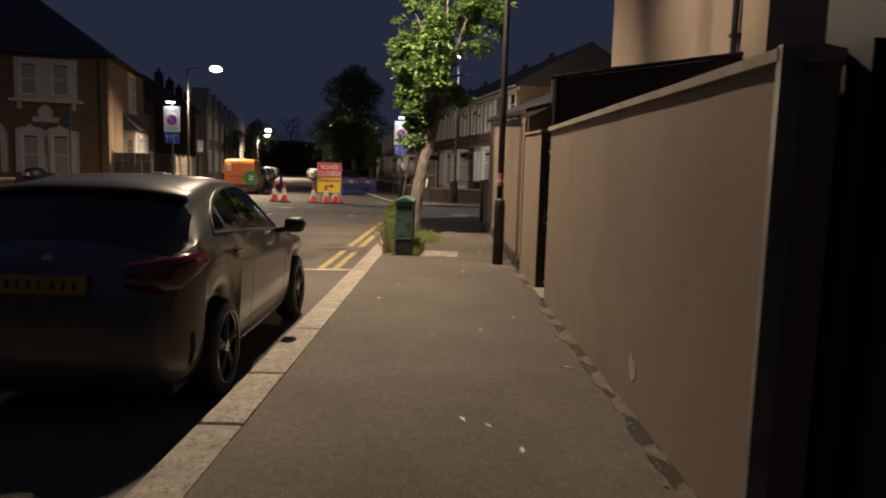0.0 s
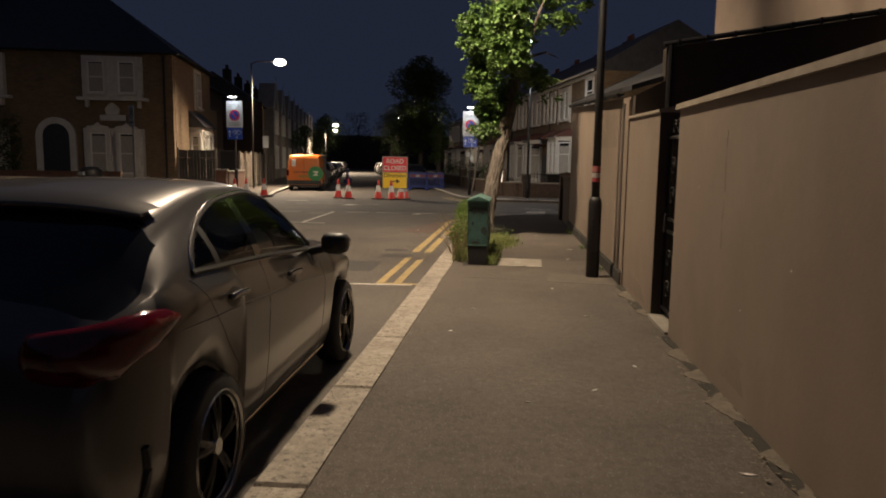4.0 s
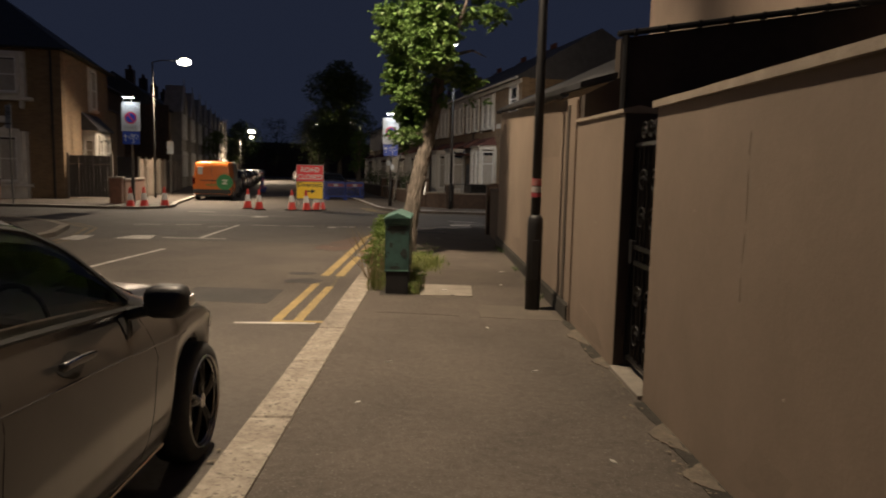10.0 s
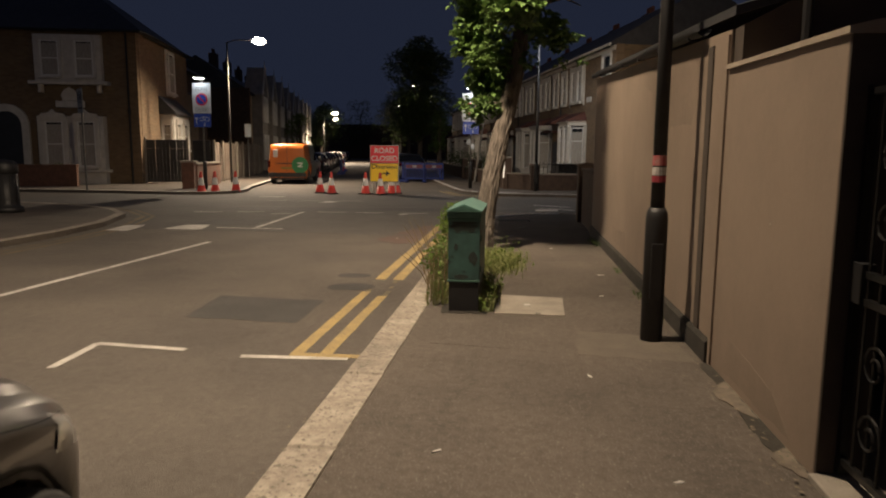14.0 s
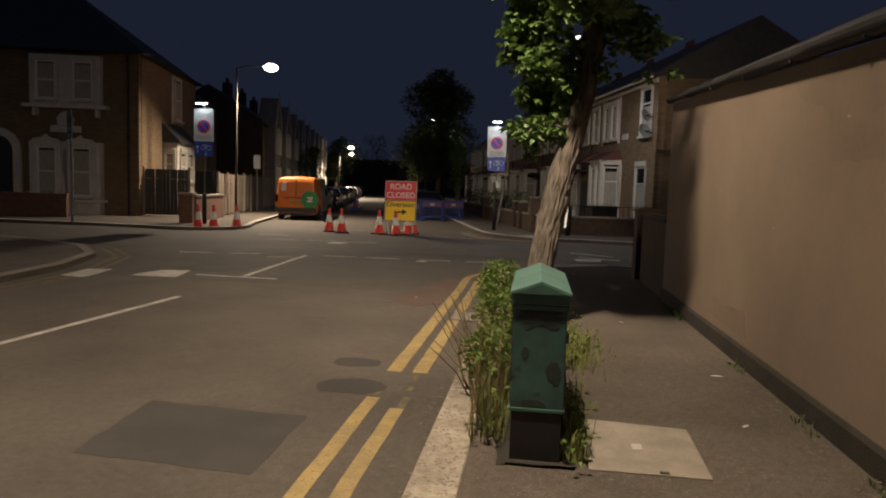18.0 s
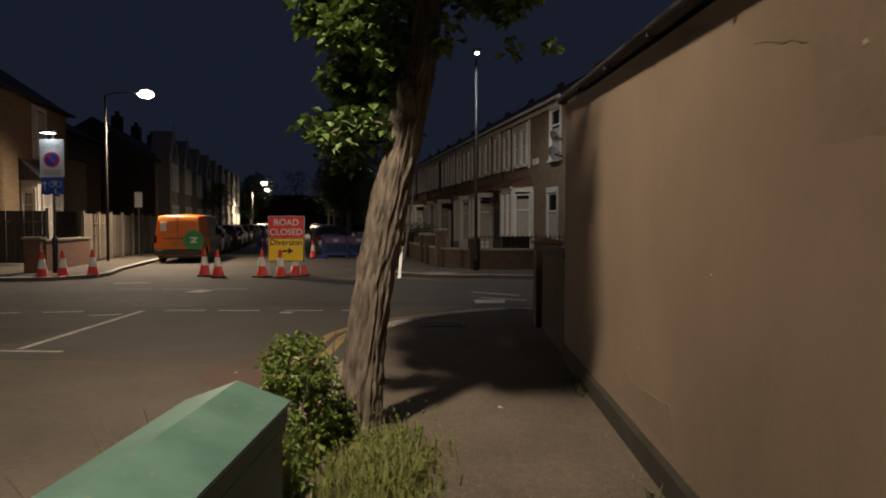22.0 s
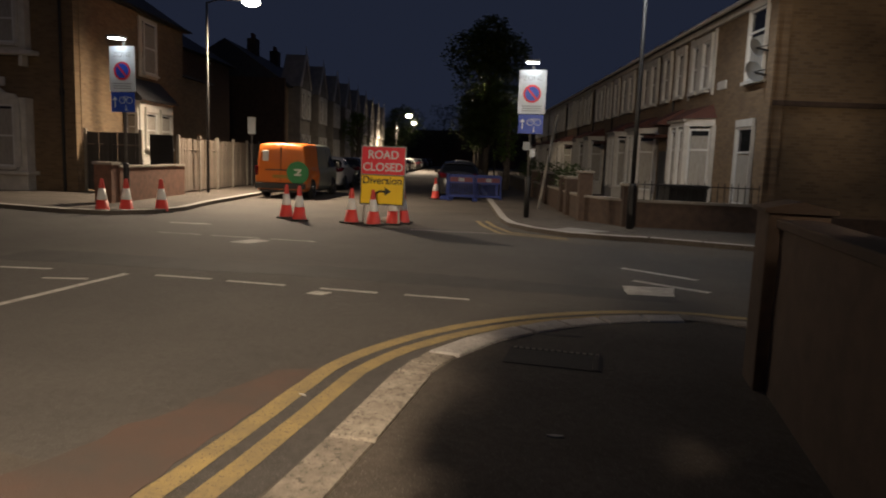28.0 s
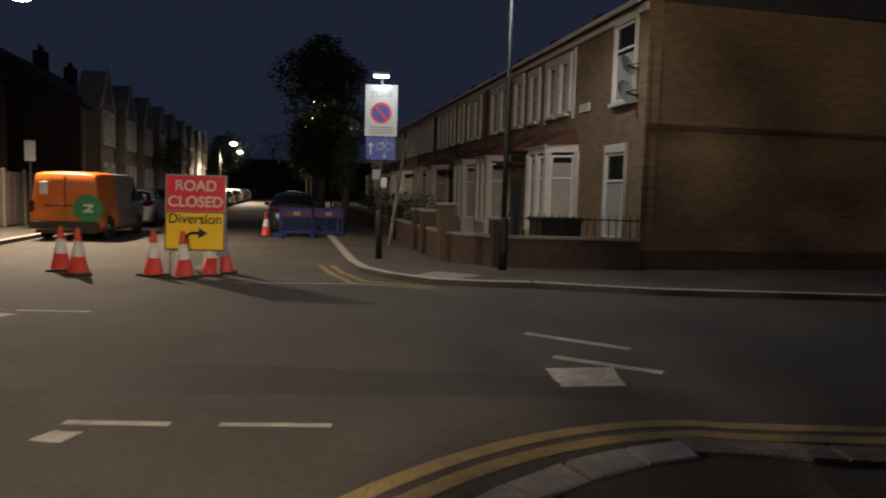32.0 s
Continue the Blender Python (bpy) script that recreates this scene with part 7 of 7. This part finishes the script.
# two tufts low on the lit side, then the crown: a front bough over the footway and a taller back
TUFTS = [((1.62, 17.0, 2.1), (1.42, 16.93, 2.2), (1.22, 16.88, 2.2), (1.02, 16.85, 2.06)), ((1.70, 17.0, 2.55), (1.48, 16.9, 2.72), (1.3, 16.88, 2.82), (1.15, 16.88, 2.86)),
         ((1.75, 17.0, 2.9), (1.55, 16.92, 3.08), (1.42, 16.9, 3.3), (1.38, 16.9, 3.55))]
BOUGHS = [((1.80, 17.05, 3.5), (1.75, 17.0, 4.2), (1.65, 17.0, 5.1), (1.6, 16.9, 6.1)), ((1.78, 17.0, 3.35), (1.85, 16.6, 3.8), (1.9, 16.2, 4.4), (1.9, 15.95, 5.2)),
          ((1.78, 17.0, 3.35), (1.95, 16.5, 3.75), (2.12, 16.1, 4.1), (2.3, 15.9, 4.6)), ((1.80, 17.05, 3.5), (2.1, 17.1, 4.1), (2.3, 17.2, 4.8), (2.4, 17.2, 5.6)),
          ((1.80, 17.05, 3.5), (1.5, 17.2, 4.3), (1.15, 17.4, 5.1), (.95, 17.5, 5.9)), ((1.78, 17.05, 3.35), (2.05, 17.25, 3.6), (2.35, 17.4, 3.7), (2.6, 17.45, 3.6))]
for pts in TUFTS + BOUGHS:
    part("limb", tube(bmesh.new(), pts, [.05, .034, .02, .007] if pts in BOUGHS else [.02, .014, .009, .004], 8), M_BARK, tree, smooth=True)
lv = Leaves(11)
rc = random.Random(29)
for pts, count in zip(TUFTS, (26, 38, 20)):
    for k in range(count):
        f = rc.uniform(.7, 3.0)
        i = min(2, int(f))
        p = Vector(pts[i]).lerp(Vector(pts[i + 1]), f - i) + Vector((rc.gauss(0, .09), rc.gauss(0, .07), rc.gauss(-.02, .08)))
        lv.clump(p, rc.uniform(.06, .13), rc.randint(8, 20), .10, (1, 1, .9), .7)
for c, r, n in (((1.5, 17.0, 2.5), .16, 70), ((1.85, 16.85, 2.78), .13, 46), ((2.35, 17.2, 3.05), .10, 14), ((2.62, 17.3, 2.82), .09, 12), ((2.33, 17.25, 2.78), .09, 12)):
    lv.clump(c, r, n, .10, (1, 1, .9), .7)
# clumps fill two uneven masses and thin out towards their rims
# front and high masses, mostly unseen, are added to shade footway, wall and terrace
for c, size, count in (((1.64, 15.98, 3.9), (.32, .36, .9), 150), ((2.2, 17.05, 3.25), (.42, .3, .28), 20), ((1.60, 15.95, 3.42), (.34, .3, .28), 40), ((1.3, 17.35, 2.65), (.33, .25, .45), 46), ((1.08, 17.25, 3.3), (.32, .3, .4), 46), ((1.22, 17.08, 3.98), (.62, .4, .6), 95), ((2.0, 17.15, 5.5), (1.3, .9, 1.7), 165), ((2.7, 16.9, 4.9), (.7, .7, .7), 60)):
    for k in range(count):
        d = Vector((rc.gauss(0, 1), rc.gauss(0, 1), rc.gauss(0, 1))).normalized() * rc.uniform(.05, 1) ** .5
        d *= 1 + .28 * noise.noise(d * 2.2 + Vector((c[0], 3, 0)))
        lv.clump((c[0] + d.x * size[0], c[1] + d.y * size[1], c[2] + d.z * size[2]), rc.uniform(.08, .19), rc.randint(16, 40), .11, (1, 1, .8), .7)
lv.part("leaves", M_LEAFA, tree, "green heart-shaped leaves lit from above")
part("loose_strip", slab(bmesh.new(), [(1.565, .0), (1.585, .0), (1.60, .22), (1.582, .24)], 0, .004), M_SIGNW, tree, "torn white plastic strip", m=Matrix.Translation((-.03, 17.02, 1.14)) @ FRONT)

# shrubs and weeds round the tree and the cabinet
sh = thing("shrub", "leafy green sucker growth round the foot of the tree", "shrub")
s1 = Leaves(3)
for c, r, n in (((1.0, 16.75, .32), .30, 520), ((.98, 16.65, .62), .24, 330), ((.93, 16.85, .50), .24, 260), ((1.12, 16.9, .18), .24, 240), ((1.02, 15.9, .22), .22, 220), ((.98, 15.2, .25), .2, 180), ((1.0, 15.5, .5), .22, 160), ((.98, 14.6, .35), .2, 160)):
    s1.clump((c[0] - .02, c[1] - .42, c[2] - .03), r, int(n * 1.5), .045, (1, 1, 1), .1)
s1.part("leaves", M_LEAFB, sh)
rs = random.Random(6)
for k in range(12):
    x, y = rs.gauss(1.02, .08), rs.gauss(16.32, .12)
    part("stem", tube(bmesh.new(), [(x, y, 0), (x + rs.uniform(-.06, .06), y + rs.uniform(-.06, .06), .3), (x + rs.uniform(-.16, .16), y + rs.uniform(-.16, .16), rs.uniform(.5, .85))], [.008, .006, .002], 5), M_BARK, sh)
tw = thing("bare_shrub", "leafless brown twigs growing from the gutter beside the cabinet", "shrub")
rt = random.Random(17)
for k in range(22):
    x, y = rt.gauss(.86, .05), rt.gauss(14.55, .28)
    h, lx, ly = rt.uniform(.35, .75), rt.uniform(-.34, .02), rt.uniform(-.22, .12)
    part("twig", tube(bmesh.new(), [(x, y, -.02), (x + lx * .3, y + ly * .3, h * .45), (x + lx * .7, y + ly * .8, h * .8), (x + lx, y + ly, h)], [.006, .005, .0035, .0015], 5), M_DRY, tw)
wd = thing("weeds", "rough grass and dry weeds beside the cabinet and tree", "weeds", kind="stuff")
g = Leaves(8)
R8 = random.Random(21)
for _ in range(2600):
    x, y = R8.gauss(1.54, .15), R8.gauss(15.85, .40)
    g.blade((x, y, 0), R8.uniform(.04, .20), R8.uniform(.03, .16), .0045)
for _ in range(700):
    x, y = R8.uniform(.92, 1.12), R8.uniform(13.2, 16.9)
    g.blade((x, y, 0), R8.uniform(.06, .35), R8.uniform(.02, .12))
for _ in range(260):
    g.blade((R8.gauss(1.51, .05), R8.uniform(13.0, 14.3), 0), R8.uniform(.08, .3), R8.uniform(.02, .12))
g.part("blades", M_GRASS, wd)
wm = Leaves(12)
for _ in range(620):
    y = R8.uniform(12.6, 19.6)
    if noise.noise(Vector((y * 1.9, 0, 3))) > .12:
        wm.blade((WX - R8.uniform(.05, .13), y, 0), R8.uniform(.015, .07), R8.uniform(.01, .05))
for _ in range(60):
    wm.leaf((WX - R8.uniform(.05, .15), R8.gauss(18.2, .25), R8.uniform(.01, .07)), .035, .2)
wm.part("wall_foot_weeds", M_LEAFC, wd, "dark stunted weeds along the foot of the wall")
dr = Leaves(9)
for _ in range(160):
    dr.blade((R8.uniform(.88, 1.1), R8.uniform(13.3, 15.6), 0), R8.uniform(.3, .75), R8.uniform(.05, .25), .004)
dr.part("stalks", M_DRY, wd)
wl = Leaves(10)
for _ in range(110):
    y = R8.uniform(13.1, 15.8)
    wl.leaf((R8.uniform(.86, 1.12), y, R8.uniform(.05, .6)), R8.uniform(.03, .07), .2)
for _ in range(80):
    wl.leaf((R8.gauss(1.54, .05), R8.gauss(13.5, .3), R8.uniform(.02, .25)), .05, .2)
for _ in range(320):
    wl.leaf((R8.gauss(1.50, .20), R8.gauss(16.1, .40), abs(R8.gauss(.02, .10))), R8.uniform(.02, .042), .1)
for _ in range(420):
    wl.leaf((R8.gauss(1.08, .09), R8.uniform(14.2, 16.9), abs(R8.gauss(.05, .22))), R8.uniform(.03, .06), .1)
wl.part("weed_leaves", M_LEAFB, wd)


def distant_tree(label, m, height, spread, seed, material, count=2600, leaf=.28, low=.32):
    t = thing("tree", label, "tree", "street trees", m=m)
    part("trunk", tube(bmesh.new(), [(0, 0, 0), (.05, 0, height * .25), (.1, .05, height * .55), (.05, .1, height * .8)], [.22, .17, .11, .04], 10), M_BARK, t, smooth=True)
    rr = random.Random(seed)
    L = Leaves(seed)
    for _ in range(16):
        a, q = rr.uniform(0, math.tau), rr.uniform(0, 1)
        z = height * (low + (1 - low) * rr.uniform(.02, .93))
        env = spread * math.sin(math.pi * min(1, max(.12, ((z / height) - low + .12) / (1.16 - low)))) ** .7
        c = (env * .62 * q * math.cos(a), env * .62 * q * math.sin(a), z)
        part("limb", tube(bmesh.new(), [(.05, 0, max(height * .2, z - height * .25)), (c[0] * .6, c[1] * .6, z - height * .08), c], [.06, .04, .015], 6), M_BARK, t)
        L.clump(c, env * .52, count // 16, leaf, (1, 1, .9), .3)
    L.part("crown", material, t)
    return t


distant_tree("tall dark street tree behind the barriers", FAR @ pose(-.35, 22.5, 0), 10.2, 3.1, 41, M_LEAFC, 15000, .24, .26)
distant_tree("small lit tree beside the footway", FAR @ pose(.6, 18.5, 0), 4.6, 1.3, 42, M_LEAFB, 1400, .16, .35)
distant_tree("small lit tree before the far terrace", FAR @ pose(-10.6, 41, 0), 5.2, 1.6, 43, M_LEAFB, 1400, .2, .4)
for u, v, h, sp, sd in ((.2, 44, 8, 3, 51), (.3, 60, 9, 3.4, 52), (-10.6, 76, 8, 3, 53), (-10.3, 84, 9, 3.5, 54), (.2, 80, 10, 4, 55), (-5, 112, 11, 6, 56), (-11, 108, 10, 5, 57), (2, 104, 11, 5, 58)):
    distant_tree("distant dark street tree", FAR @ pose(u, v, 0), h, sp, sd, M_LEAFC, 1500, .4)
hd = thing("hedge", "dark hedge and ivy above the garden walls", "hedge", m=FAR)
hl = Leaves(61)
for k in range(30):
    hl.clump((R8.uniform(1.6, 2.2), 3.2 + k * .75, R8.uniform(.6, 1.4)), .5, 90, .11)
hl.part("leaves", M_LEAFC, hd)
pb = thing("front_shrub", "low shrub behind the red brick wall", "shrub", m=LEFT)
pl2 = Leaves(62)
for k in range(14):
    pl2.clump((-12 + k * .7, -1.4, R8.uniform(.6, .9)), .3, 60, .12)
pl2.part("leaves", M_LEAFC, pb)
hg = thing("tall_hedge", "tall dark evergreen beside the house porch", "hedge", m=LEFT)
h2 = Leaves(63)
for k in range(8):
    h2.clump((-7.4, -.5, .4 + k * .4), .7, 160, .14)
h2.part("leaves", M_LEAFC, hg)
lp = thing("leaning_pole", "thin pale pole leaning over the garden wall", "pole", m=FAR)
part("pole", tube(bmesh.new(), [(.75, 4.2, 0), (1.2, 4.4, 3.0)], .045, 8), M_CONCRETE, lp)

# ---- litter ----
M_PAPER = mat("paper_scrap", (0.60, 0.58, 0.54), (0.45, 0.43, 0.40), 0.8, 20, 90, 0.0)
M_DEAD = mat("dead_leaf", (0.19, 0.155, 0.11), (0.11, 0.09, 0.065), 0.9, 20, 90, 0.0)
R9 = random.Random(77)
for x, y, s in ((2.11, 5.0, .05), (2.26, 4.9, .045), (2.42, 4.55, .05), (2.72, 8.0, .03), (2.35, 7.4, .03), (2.95, 6.2, .045), (2.55, 9.7, .03), (1.4, 9.9, .03), (1.25, 8.9, .03), (2.7, 13.9, .045), (2.85, 15.2, .05), (2.35, 17.5, .03), (1.9, 20.6, .05), (0.2, 21.0, .035), (-0.4, 19.2, .03), (2.3, 11.2, .035), (1.9, 7.1, .02)):
    bm = bmesh.new()
    a = R9.uniform(0, math.tau)
    pts = [(s * math.cos(a), s * math.sin(a)), (-.3 * s * math.sin(a), .3 * s * math.cos(a)), (-s * math.cos(a), -s * math.sin(a)), (.3 * s * math.sin(a), -.3 * s * math.cos(a))]
    z = 0.0 if x > kerb_x(y) + .2 else ROAD
    slab(bm, pts, .001, .006)
    tagged(part("paper_scrap", bm, M_PAPER, m=pose(x, y, z)), "small pale scrap of paper on the ground", "litter", "litter")
lt = Leaves(71)
for _ in range(420):
    y = R9.uniform(3.6, 19.4)
    lt.flat((WX - abs(R9.gauss(.03, .10)) - .05, y, .012), R9.uniform(.012, .04), .1)
for _ in range(300):
    y = R9.uniform(4, 20)
    lt.flat((kerb_x(y) - abs(R9.gauss(.02, .07)), y, ROAD + .012), R9.uniform(.012, .04), .1)
for _ in range(160):
    lt.flat((R9.gauss(1.5, .3), R9.gauss(15.4, .8), .012), R9.uniform(.015, .05), .1)
for _ in range(160):
    lt.flat((R9.uniform(1.0, 3.1), R9.uniform(3, 20), .010), R9.uniform(.006, .016), .1)
ob = lt.part("dead_leaves", M_DEAD, None, "scattered dead leaves and crumbs along wall and kerb")
ob["category"] = "leaf litter"
